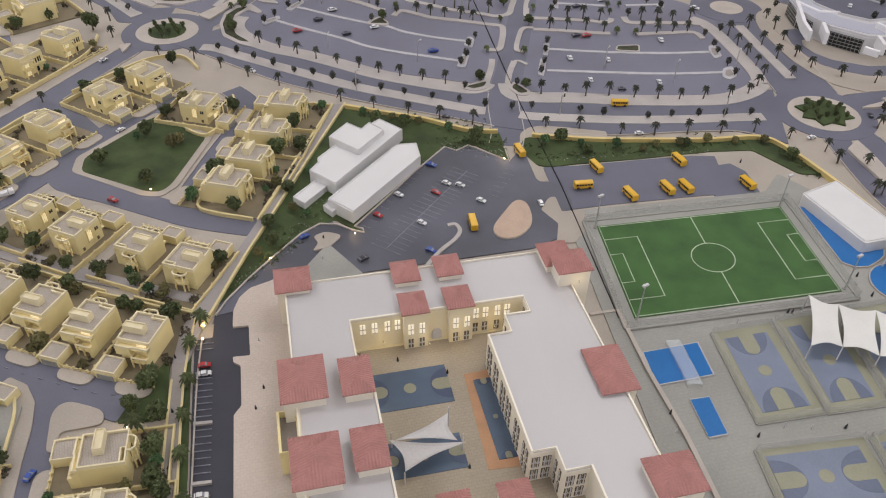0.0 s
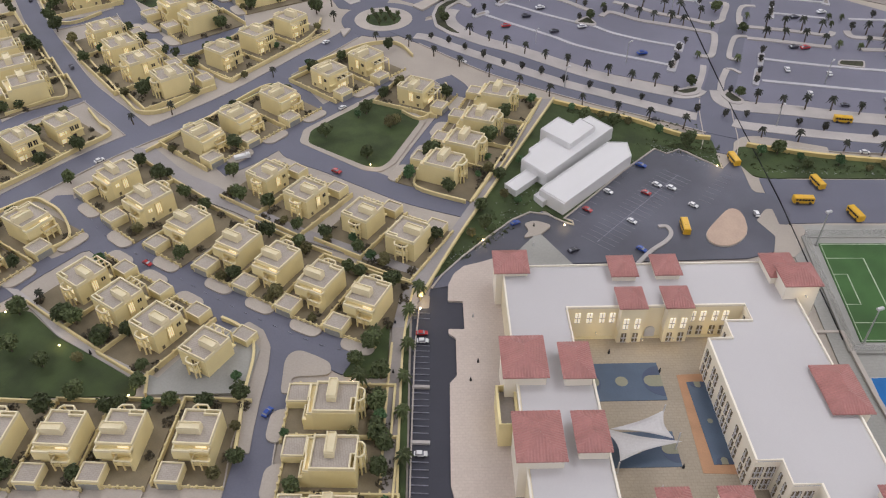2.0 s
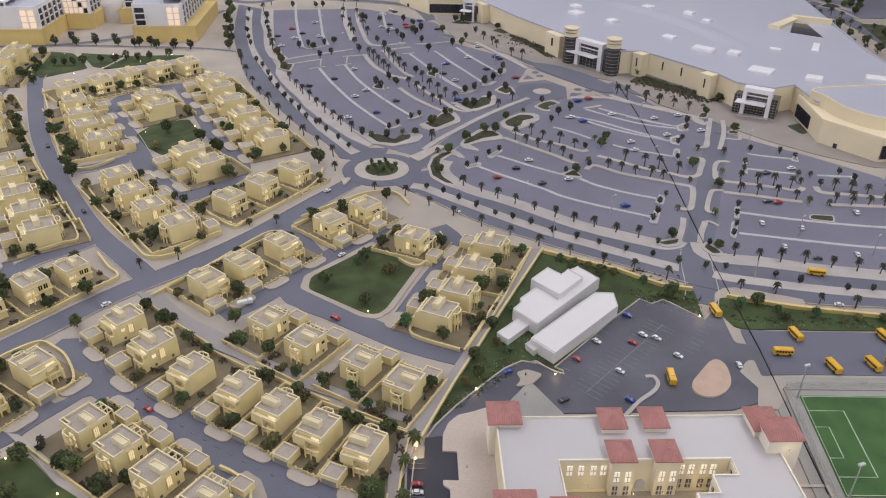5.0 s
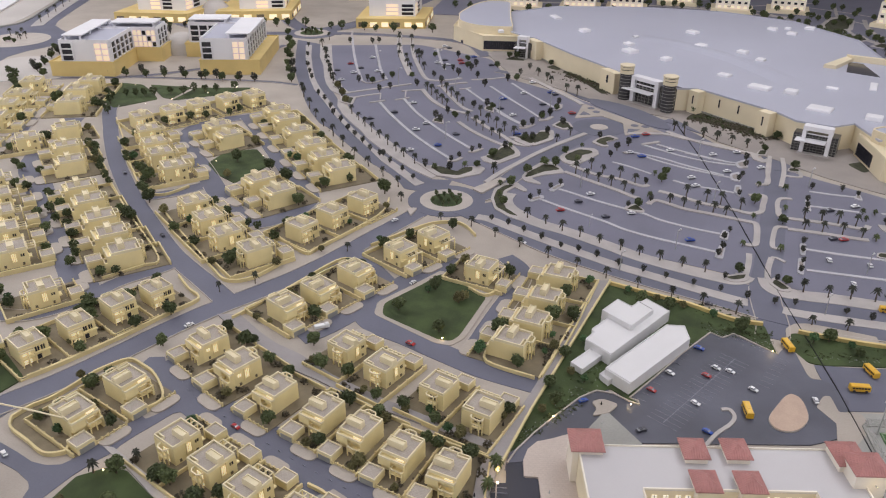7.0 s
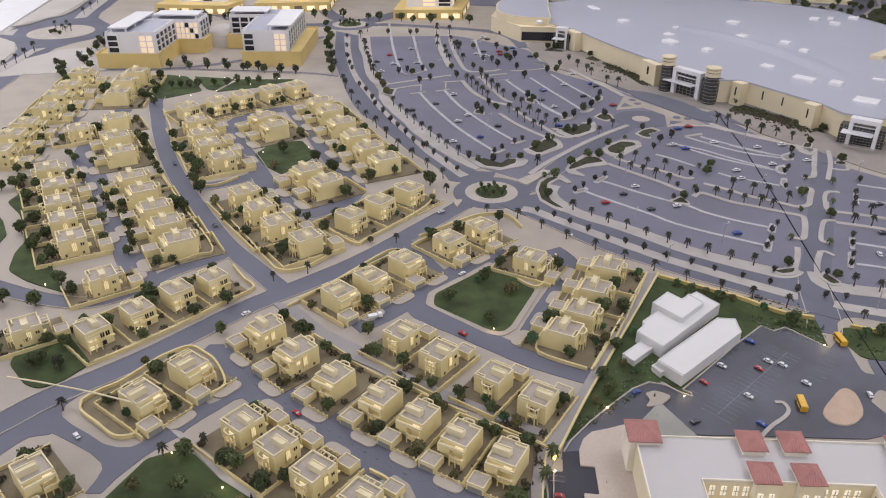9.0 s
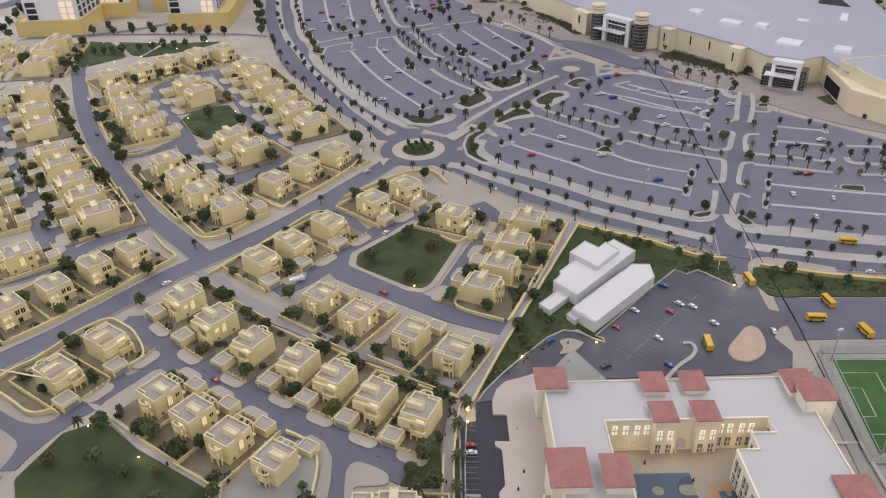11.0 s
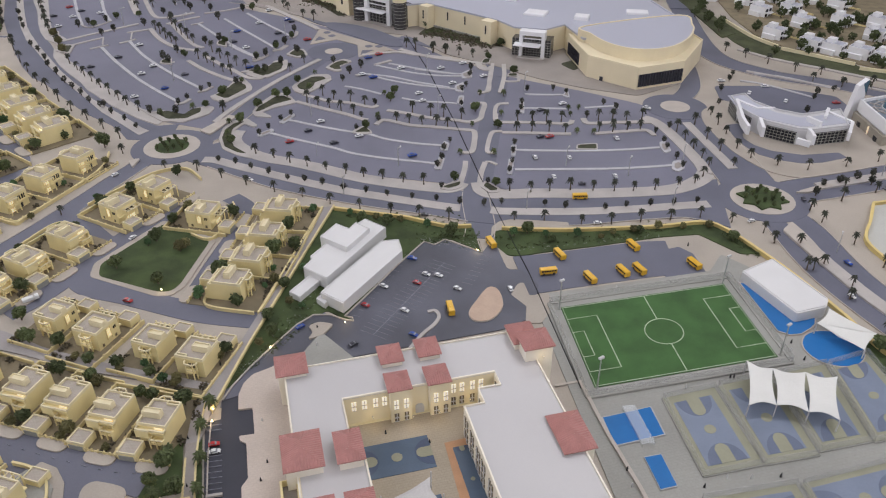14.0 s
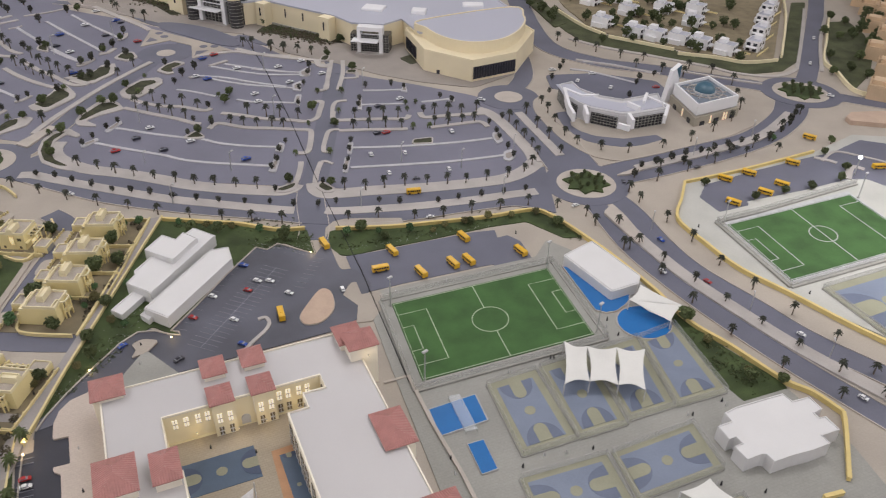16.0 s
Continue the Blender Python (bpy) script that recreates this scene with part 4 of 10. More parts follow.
# boulevard and near car parks
paving([(-0.617, 2.057), (-0.536, 2.004), (-0.484, 1.957), (-0.432, 1.930), (-0.356, 1.899), (-0.258, 1.850), (-0.170, 1.802), (-0.104, 1.775), (-0.032, 1.751), (0.055, 1.728), (0.096, 1.719), (0.150, 1.700), (0.212, 1.688), (0.335, 1.685), (0.460, 1.678), (0.549, 1.678), (0.640, 1.681), (0.734, 1.696), (0.790, 1.720), (0.870, 1.748), (0.819, 1.484), (0.773, 1.516), (0.714, 1.537), (0.657, 1.536), (0.570, 1.528), (0.426, 1.511), (0.339, 1.512), (0.238, 1.518), (0.138, 1.542), (0.065, 1.569), (-0.011, 1.594), (-0.112, 1.625), (-0.211, 1.661), (-0.307, 1.700), (-0.408, 1.748), (-0.499, 1.806), (-0.621, 1.888), (-0.740, 1.960)],
       M_ROAD, "road", "grey-violet asphalt boulevard with two carriageways", 0)
kerb_line([(-0.621, 1.888), (-0.499, 1.806), (-0.408, 1.748), (-0.307, 1.700), (-0.211, 1.661), (-0.112, 1.625), (-0.011, 1.594), (0.065, 1.569), (0.138, 1.542)])
kerb_line([(0.238, 1.518), (0.339, 1.512), (0.426, 1.511), (0.570, 1.528), (0.657, 1.536), (0.714, 1.537), (0.773, 1.516)])
# pavements of the boulevard
pale_band([(-0.575, 2.141), (-0.580, 2.101), (-0.572, 2.058), (-0.544, 2.012), (-0.484, 1.957), (-0.432, 1.928), (-0.356, 1.899), (-0.258, 1.850), (-0.170, 1.802), (-0.104, 1.775), (-0.032, 1.751), (0.055, 1.728), (0.092, 1.722), (0.118, 1.736), (0.129, 1.756)], 0.05)
pale_band([(0.129, 1.756), (0.139, 1.801), (0.148, 1.851), (0.152, 1.892)], 0.016)
pale_band([(0.185, 1.754), (0.189, 1.711), (0.212, 1.688), (0.274, 1.683), (0.335, 1.685), (0.460, 1.678), (0.549, 1.678), (0.640, 1.681), (0.718, 1.689), (0.777, 1.713), (0.827, 1.750), (0.848, 1.781)], 0.052)
pale_band([(0.848, 1.781), (0.853, 1.837), (0.844, 1.932), (0.830, 2.031), (0.817, 2.097), (0.796, 2.158), (0.768, 2.189)], 0.04)
pale_band([(0.185, 1.754), (0.194, 1.816), (0.211, 1.882)], 0.016)
pale_band([(0.901, 2.142), (0.913, 2.032), (0.927, 1.919), (0.940, 1.810)], 0.03)
pale_band([(-0.643, 1.934), (-0.601, 1.927), (-0.535, 1.890), (-0.419, 1.829), (-0.301, 1.769), (-0.202, 1.722), (-0.100, 1.685), (-0.010, 1.652), (0.095, 1.617), (0.121, 1.612)], 0.037)
pale_band([(0.203, 1.598), (0.247, 1.588), (0.440, 1.580), (0.585, 1.586), (0.674, 1.594), (0.745, 1.601), (0.801, 1.605)], 0.036)
# near car parks: lines between the lanes with kerbed ends
lot_divider([(-0.478, 2.125), (-0.414, 2.086), (-0.333, 2.042), (-0.254, 2.000), (-0.192, 1.959), (-0.103, 1.925), (-0.004, 1.898), (0.062, 1.879)], 0.012)
lot_divider([(-0.439, 2.223), (-0.397, 2.208), (-0.304, 2.159), (-0.200, 2.114), (-0.145, 2.094), (-0.090, 2.056), (0.000, 2.022), (0.082, 2.003)], 0.012)
lot_divider([(0.295, 1.832), (0.357, 1.830), (0.481, 1.826), (0.615, 1.825), (0.771, 1.839)], 0.012)
lot_divider([(0.312, 1.962), (0.392, 1.954), (0.499, 1.948), (0.647, 1.949), (0.763, 1.961)], 0.012)
lot_divider([(-0.256, 2.517), (-0.200, 2.490), (-0.120, 2.436)], 0.012)
lot_divider([(-0.045, 2.395), (0.015, 2.365), (0.090, 2.351), (0.150, 2.336)], 0.012)
lot_divider([(-0.176, 2.642), (-0.115, 2.586), (-0.013, 2.529), (0.087, 2.493), (0.155, 2.471)], 0.012)
lot_divider([(-0.155, 2.737), (-0.006, 2.645), (0.092, 2.611), (0.191, 2.600)], 0.012)
lot_divider([(0.371, 2.286), (0.444, 2.282), (0.523, 2.274)], 0.012)
lot_divider([(0.588, 2.280), (0.696, 2.292)], 0.012)
lot_divider([(0.397, 2.413), (0.463, 2.404), (0.547, 2.400)], 0.012)
island([(0.074, 1.925), (0.091, 1.917), (0.077, 1.835), (0.054, 1.842)])
island([(0.092, 2.033), (0.109, 2.017), (0.100, 1.960), (0.076, 1.971)])
island([(-0.510, 2.107), (-0.466, 2.152), (-0.456, 2.130), (-0.498, 2.085)])
island([(-0.454, 2.199), (-0.415, 2.276), (-0.403, 2.257), (-0.437, 2.185)])
island([(0.283, 1.898), (0.302, 1.899), (0.282, 1.797), (0.267, 1.804)])
island([(0.302, 1.996), (0.320, 1.996), (0.306, 1.918), (0.292, 1.917)])
island([(0.772, 1.859), (0.802, 1.873), (0.800, 1.818), (0.770, 1.793), (0.757, 1.810)])
island([(0.771, 1.999), (0.794, 1.999), (0.791, 1.931), (0.766, 1.916), (0.763, 1.960)])
island([(0.177, 2.624), (0.215, 2.667), (0.221, 2.583), (0.182, 2.571)])
island([(0.149, 2.502), (0.184, 2.536), (0.179, 2.436), (0.149, 2.446)])
island([(0.149, 2.347), (0.159, 2.404), (0.179, 2.404), (0.166, 2.302)])
island([(0.370, 2.335), (0.386, 2.351), (0.374, 2.238), (0.360, 2.247)])
island([(0.528, 2.384), (0.557, 2.454), (0.553, 2.369)])
island([(0.681, 2.277), (0.708, 2.312), (0.704, 2.263)])
# strips with palms
pale_band([(-0.399, 2.445), (-0.307, 2.380), (-0.230, 2.360), (-0.153, 2.317), (-0.128, 2.331)], 0.018)
pale_band([(-0.417, 2.378), (-0.302, 2.303), (-0.233, 2.260), (-0.179, 2.218), (-0.157, 2.209)], 0.018)
pale_band([(-0.094, 2.287), (-0.028, 2.259), (0.052, 2.217), (0.130, 2.196), (0.179, 2.178), (0.217, 2.197), (0.231, 2.254), (0.243, 2.333), (0.197, 2.327)], 0.018)
pale_band([(-0.128, 2.168), (-0.100, 2.205), (-0.017, 2.161), (0.064, 2.142), (0.149, 2.119), (0.189, 2.107), (0.193, 2.073), (0.186, 2.010), (0.174, 1.954), (0.146, 1.949)], 0.018)
pale_band([(0.283, 2.089), (0.367, 2.084), (0.456, 2.073), (0.504, 2.070)], 0.018)
pale_band([(0.582, 2.069), (0.681, 2.082), (0.751, 2.087), (0.768, 2.046)], 0.018)
pale_band([(0.276, 2.241), (0.272, 2.189), (0.289, 2.171), (0.363, 2.166), (0.439, 2.158), (0.508, 2.150), (0.526, 2.176)], 0.018)
pale_band([(0.566, 2.190), (0.574, 2.151), (0.639, 2.152), (0.738, 2.153), (0.790, 2.149)], 0.02)
pale_band([(0.272, 2.226), (0.279, 2.284), (0.295, 2.324), (0.330, 2.330)], 0.014)
pale_band([(0.284, 2.100), (0.255, 2.095), (0.240, 2.056), (0.223, 1.955), (0.246, 1.947)], 0.014)
pale_band([(0.211, 1.882), (0.226, 1.882), (0.244, 1.864)], 0.01)
pale_band([(0.302, 2.694), (0.282, 2.555), (0.268, 2.449), (0.229, 2.432)], 0.016)
pale_band([(0.339, 2.539), (0.387, 2.540), (0.393, 2.586)], 0.012)
# planted beds at the avenue and the entries
bed([(-0.729, 2.432), (-0.710, 2.400), (-0.663, 2.379), (-0.591, 2.488), (-0.595, 2.528), (-0.626, 2.567), (-0.659, 2.552), (-0.678, 2.517), (-0.667, 2.494), (-0.703, 2.455)], [(-0.715, 2.427), (-0.667, 2.401), (-0.607, 2.504), (-0.613, 2.533), (-0.654, 2.522), (-0.659, 2.475), (-0.699, 2.432)])
bed([(-0.556, 2.288), (-0.541, 2.253), (-0.485, 2.238), (-0.483, 2.250), (-0.523, 2.287), (-0.485, 2.325), (-0.413, 2.366), (-0.438, 2.419), (-0.468, 2.459), (-0.503, 2.454), (-0.548, 2.352)], [(-0.545, 2.288), (-0.527, 2.299), (-0.489, 2.353), (-0.433, 2.392), (-0.464, 2.427), (-0.496, 2.422), (-0.540, 2.331)])
bed([(-0.518, 2.178), (-0.562, 2.233), (-0.604, 2.220), (-0.628, 2.160), (-0.626, 2.082), (-0.598, 2.002), (-0.546, 1.957), (-0.494, 1.932), (-0.515, 1.992), (-0.562, 2.025), (-0.585, 2.082), (-0.587, 2.142), (-0.565, 2.193), (-0.527, 2.162)], [(-0.567, 2.212), (-0.598, 2.196), (-0.618, 2.147), (-0.616, 2.082), (-0.595, 2.019), (-0.545, 1.974), (-0.518, 1.968), (-0.564, 2.015), (-0.591, 2.082), (-0.595, 2.153)])
bed([(-0.973, 2.356), (-0.902, 2.282), (-0.846, 2.227), (-0.773, 2.213), (-0.698, 2.279), (-0.691, 2.335), (-0.716, 2.349), (-0.757, 2.306), (-0.793, 2.263), (-0.847, 2.262), (-0.899, 2.303)], [(-0.899, 2.288), (-0.850, 2.244), (-0.794, 2.232), (-0.788, 2.257), (-0.716, 2.306), (-0.712, 2.330), (-0.755, 2.295), (-0.791, 2.253), (-0.845, 2.256)])
bed([(-0.447, 2.514), (-0.434, 2.467), (-0.397, 2.444), (-0.365, 2.475), (-0.307, 2.587), (-0.332, 2.627), (-0.381, 2.639), (-0.429, 2.575)], [(-0.434, 2.521), (-0.420, 2.493), (-0.390, 2.503), (-0.355, 2.602), (-0.374, 2.616), (-0.422, 2.556)])
bed([(0.065, 1.721), (0.076, 1.739), (0.132, 1.772), (0.141, 1.750), (0.129, 1.722), (0.094, 1.707)], [(0.076, 1.731), (0.131, 1.760), (0.123, 1.736), (0.095, 1.721)])
bed([(0.183, 1.730), (0.203, 1.766), (0.241, 1.710), (0.232, 1.690), (0.206, 1.689)], [(0.193, 1.730), (0.204, 1.752), (0.234, 1.709), (0.213, 1.700)])
bed([(0.498, 1.956), (0.508, 1.989), (0.575, 1.996), (0.566, 1.949)], [(0.504, 1.961), (0.511, 1.983), (0.569, 1.989), (0.563, 1.956)])
bed([(-0.203, 2.104), (-0.199, 2.127), (-0.166, 2.161), (-0.136, 2.109), (-0.145, 2.091)], [(-0.195, 2.108), (-0.166, 2.150), (-0.142, 2.109)])
bed_trees([(-0.687, 2.463), (-0.640, 2.572), (-0.542, 2.342), (-0.491, 2.431), (-0.452, 2.432), (-0.614, 2.206), (-0.579, 2.216), (-0.601, 2.115), (-0.579, 2.055), (-0.863, 2.293), (-0.765, 2.338), (-0.433, 2.570), (-0.381, 2.503), (-0.377, 2.647), (-0.158, 2.150)], 0.8)
bed_trees([(0.234, 2.422), (0.320, 2.412), (0.207, 2.275), (0.294, 2.242), (0.189, 2.153), (0.273, 2.136), (0.138, 1.949), (0.242, 1.943), (0.114, 1.778), (0.228, 1.745), (0.378, 2.627), (-0.108, 2.438), (-0.071, 2.450), (-0.085, 2.382), (0.528, 2.273), (0.565, 2.278), (0.526, 2.221), (-0.124, 2.235), (0.577, 2.077), (0.523, 2.082)], 0.78)
# palms and small trees of the near car parks and the boulevard
palms_at([(-0.489, 1.966), (-0.429, 1.937), (-0.376, 1.902), (-0.322, 1.875), (-0.263, 1.849), (-0.203, 1.820), (-0.150, 1.802), (-0.094, 1.785), (-0.035, 1.765), (0.024, 1.747)])
palms_at([(0.265, 1.701), (0.323, 1.689), (0.377, 1.694), (0.436, 1.698), (0.499, 1.692), (0.558, 1.687), (0.612, 1.686), (0.674, 1.690), (0.740, 1.697), (0.798, 1.723), (0.834, 1.763), (0.872, 1.826), (0.868, 1.879), (0.863, 1.944), (0.854, 2.004), (0.848, 2.073)])
palms_at([(0.924, 2.127), (0.926, 2.010), (0.939, 1.923), (0.946, 1.825), (1.001, 2.198), (0.999, 2.120), (1.001, 2.047), (0.998, 1.942), (1.017, 1.875), (1.079, 1.825)])
small_trees_at([(-0.593, 1.922), (-0.539, 1.902), (-0.486, 1.868), (-0.429, 1.831), (-0.369, 1.794), (-0.318, 1.781), (-0.266, 1.760), (-0.204, 1.726), (-0.139, 1.706), (-0.079, 1.687), (-0.010, 1.668), (0.057, 1.656), (0.120, 1.632), (0.186, 1.624), (0.235, 1.630), (0.352, 1.617), (0.405, 1.599), (0.511, 1.589), (0.571, 1.599), (0.638, 1.603), (0.703, 1.607), (0.769, 1.614)])
palms_at([(-0.742, 1.879), (-0.645, 1.865), (-0.564, 1.817), (-0.484, 1.770), (-0.397, 1.725), (-0.315, 1.693), (-0.234, 1.650), (-0.151, 1.619), (-0.067, 1.589), (0.009, 1.577), (0.087, 1.550), (0.260, 1.542), (0.339, 1.538), (0.432, 1.513), (0.512, 1.514), (0.591, 1.521), (0.672, 1.528), (0.754, 1.536), (0.830, 1.510), (0.893, 1.455)])
palms_at([(-0.377, 2.371), (-0.336, 2.339), (-0.294, 2.319), (-0.251, 2.284), (-0.207, 2.264), (-0.327, 2.428), (-0.286, 2.399), (-0.225, 2.367), (-0.173, 2.336), (-0.060, 2.195), (-0.018, 2.176), (0.025, 2.164), (0.071, 2.155), (0.108, 2.141), (-0.007, 2.262), (0.055, 2.237), (0.098, 2.227), (0.157, 2.205)])
palms_at([(0.344, 2.183), (0.393, 2.176), (0.438, 2.166), (0.486, 2.159), (0.330, 2.095), (0.379, 2.090), (0.435, 2.088), (0.487, 2.080), (0.614, 2.175), (0.659, 2.170), (0.596, 2.082), (0.640, 2.078), (0.706, 2.166), (0.759, 2.172), (0.690, 2.089), (0.734, 2.093), (0.659, 2.165), (0.644, 2.088)])
small_trees_at([(-0.772, 2.483), (-0.749, 2.521), (-0.825, 2.368), (-0.805, 2.415), (-0.446, 2.213), (-0.417, 2.254), (-0.500, 2.103), (-0.477, 2.149), (-0.179, 2.232), (-0.137, 2.336), (-0.120, 2.194), (-0.191, 2.131), (-0.267, 2.571)])
small_trees_at([(0.211, 2.596), (0.191, 2.495), (0.174, 2.448), (0.163, 2.316), (0.111, 2.025), (0.090, 1.969), (0.081, 1.903), (0.066, 1.856), (0.073, 1.724), (0.409, 2.441), (0.504, 2.443), (0.546, 2.410), (0.375, 2.320), (0.366, 2.268), (0.311, 1.995), (0.302, 1.940), (0.291, 1.871), (0.277, 1.815), (0.207, 1.748), (0.658, 2.305), (0.692, 2.260), (0.580, 2.199)])
small_trees_at([(0.784, 1.995), (0.783, 1.954), (0.791, 1.881), (0.792, 1.822), (0.777, 2.066), (0.832, 2.100), (1.059, 2.290)])

# trees along the boulevards
tree_row([(0.900, 1.410), (0.933, 1.290)], 2, "palm")
tree_row([(1.157, 1.787), (1.343, 1.818), (1.475, 1.882), (1.639, 1.994), (1.729, 2.157)], 7, "palm")
tree_row([(1.114, 1.643), (1.392, 1.722), (1.626, 1.790), (1.871, 1.983)], 10, "mixed")
tree_row([(1.064, 1.565), (1.215, 1.627), (1.457, 1.700), (1.627, 1.724)], 6, "palm")
tree_row([(0.961, 1.396), (0.994, 1.253), (1.059, 1.078), (1.111, 0.964), (1.178, 0.808), (1.242, 0.695)], 9, "palm")
tree_row([(0.948, 1.287), (0.992, 1.119), (1.019, 0.974), (1.062, 0.878), (1.101, 0.791), (1.154, 0.714)], 6, "palm")
tree_row([(1.070, 1.499), (1.082, 1.450), (1.114, 1.341), (1.145, 1.128), (1.177, 1.053), (1.222, 0.938), (1.263, 0.833), (1.265, 0.761)], 8, "palm")
small_trees_at([(-2.007, 3.893), (-1.924, 3.685), (-1.842, 3.485), (-1.782, 3.364), (-1.732, 3.270), (-1.600, 3.028), (-1.540, 2.954), (-1.474, 2.851), (-1.431, 2.773), (-1.367, 2.689), (-1.302, 2.597), (-1.253, 2.540), (-1.198, 2.474), (-1.143, 2.400), (-1.092, 2.358), (-1.080, 2.362), (-1.034, 2.297), (-0.970, 2.236), (-0.914, 2.176)])
palms_at([(-1.700, 3.076), (-1.650, 2.977), (-1.561, 2.827), (-1.491, 2.725), (-1.413, 2.617), (-1.334, 2.518), (-1.258, 2.419), (-1.181, 2.329), (-1.100, 2.251), (-1.021, 2.174), (-0.943, 2.097), (-0.901, 1.989)])
palms_at([(-1.926, 3.902), (-1.843, 3.734), (-1.772, 3.577), (-1.707, 3.442), (-1.652, 3.313), (-1.603, 3.222), (-1.358, 2.801), (-1.303, 2.730), (-1.252, 2.661), (-1.204, 2.602), (-1.151, 2.540), (-1.098, 2.475), (-1.048, 2.419), (-1.003, 2.370), (-0.947, 2.315)])
for x, y in [(-1.551, 3.147), (-1.489, 3.040), (-1.439, 2.946)]:
    plant(BRIGHT, x, y, 1.5)
for x, y in [(-2.241, 4.144), (-2.150, 3.954), (-2.066, 3.778), (-1.987, 3.603), (-1.939, 3.458), (-1.870, 3.329), (-1.806, 3.196), (-2.039, 3.678), (-2.087, 3.856)]:
    plant(SHADE, x, y, 1.25)
for x, y in [(-2.297, 1.932), (-2.248, 1.901), (-2.108, 1.759), (-1.999, 1.726), (-1.936, 1.592), (-1.840, 1.507), (-1.747, 1.494), (-1.757, 1.404), (-1.642, 1.352), (-1.846, 1.610), (-2.158, 1.765), (-2.162, 1.887), (-2.418, 2.051), (-2.546, 2.112), (-2.474, 2.002), (-2.403, 1.913)]:
    plant(SHADE, x, y, 0.9)
# trees in the car parks

# car park kerbs, dividers and beds
lot_divider([(-1.846, 4.175), (-1.709, 3.817), (-1.590, 3.531), (-1.484, 3.300)], 0.013)
lot_divider([(-1.662, 4.051), (-1.552, 3.758), (-1.460, 3.523), (-1.378, 3.359)], 0.013)
lot_divider([(-1.298, 2.995), (-1.189, 2.827), (-1.047, 2.632), (-0.929, 2.494), (-0.837, 2.398)], 0.013)
lot_divider([(-1.207, 3.072), (-1.103, 2.899), (-0.998, 2.759), (-0.882, 2.623), (-0.784, 2.521)], 0.013)
lot_divider([(-1.295, 4.044), (-1.217, 3.804), (-1.146, 3.611)], 0.013)
lot_divider([(-0.970, 3.305), (-0.844, 3.121), (-0.725, 2.955), (-0.640, 2.857)], 0.013)
lot_divider([(-0.866, 3.373), (-0.747, 3.200), (-0.645, 3.057), (-0.580, 2.964)], 0.013)
lot_divider([(-0.778, 3.457), (-0.669, 3.294), (-0.538, 3.121)], 0.013)
lot_divider([(-0.769, 2.999), (-0.707, 2.921), (-0.635, 2.845)], 0.013)
lot_divider([(-0.188, 2.638), (-0.091, 2.605), (0.003, 2.549), (0.127, 2.486)], 0.013)
lot_divider([(-0.098, 2.750), (-0.025, 2.707), (0.054, 2.667), (0.138, 2.632)], 0.013)
lot_divider([(0.005, 2.681), (0.070, 2.654), (0.121, 2.635), (0.201, 2.614)], 0.013)
pale_band([(-1.493, 3.084), (-1.411, 3.163), (-1.283, 3.277), (-1.240, 3.316)], 0.016)
pale_band([(-1.442, 3.019), (-1.376, 3.087), (-1.333, 3.121)], 0.013)
pale_band([(-1.252, 3.188), (-1.172, 3.229)], 0.013)
pale_band([(-1.111, 3.305), (-1.063, 3.357), (-0.988, 3.412)], 0.016)
pale_band([(-0.977, 3.463), (-0.875, 3.513), (-0.758, 3.609)], 0.013)
pale_band([(-1.596, 4.311), (-1.481, 3.936), (-1.373, 3.663), (-1.286, 3.460)], 0.03)
pale_band([(-1.493, 4.217), (-1.397, 3.906), (-1.294, 3.639), (-1.206, 3.441), (-1.151, 3.402), (-1.081, 3.434), (-1.030, 3.477)], 0.02)
pale_band([(-1.167, 3.242), (-1.082, 3.089), (-0.985, 2.980), (-0.886, 2.936)], 0.02)
pale_band([(-1.094, 3.317), (-1.004, 3.148), (-0.923, 3.014), (-0.874, 2.971)], 0.018)
pale_band([(-0.898, 2.816), (-0.822, 2.721), (-0.734, 2.637), (-0.663, 2.583)], 0.018)
pale_band([(-0.853, 2.890), (-0.769, 2.778), (-0.701, 2.704), (-0.625, 2.614), (-0.572, 2.608)], 0.018)
pale_band([(-1.486, 3.300), (-1.437, 3.273), (-1.378, 3.359)], 0.008)
pale_band([(-1.306, 4.012), (-1.295, 4.044), (-1.262, 4.064)], 0.01)
pale_band([(-1.339, 2.976), (-1.281, 3.024)], 0.01)
pale_band([(-1.241, 3.045), (-1.207, 3.072), (-1.188, 3.096)], 0.01)
pale_band([(-0.999, 3.290), (-0.970, 3.305), (-0.953, 3.325)], 0.01)
pale_band([(-0.840, 2.374), (-0.813, 2.382), (-0.796, 2.416)], 0.014)
pale_band([(-0.785, 2.484), (-0.762, 2.495), (-0.742, 2.532)], 0.014)
pale_band([(-0.640, 2.799), (-0.612, 2.821), (-0.591, 2.871)], 0.014)
pale_band([(-0.579, 2.919), (-0.553, 2.935), (-0.535, 2.982)], 0.014)
pale_band([(-1.850, 4.174), (-1.908, 4.348)], 0.012)
pale_band([(-1.335, 3.128), (-1.305, 3.028)], 0.006)
pale_band([(-1.234, 3.200), (-1.207, 3.090)], 0.006)
pale_band([(-0.666, 2.211), (-0.637, 2.301), (-0.584, 2.425), (-0.528, 2.546), (-0.465, 2.663), (-0.375, 2.808)], 0.02)
pale_band([(-0.703, 3.571), (-0.575, 3.405), (-0.457, 3.254), (-0.418, 3.194)], 0.024)
pale_band([(-0.646, 2.824), (-0.602, 2.845), (-0.597, 2.885)], 0.012)
pale_band([(-0.578, 2.941), (-0.550, 2.933), (-0.528, 2.985)], 0.014)
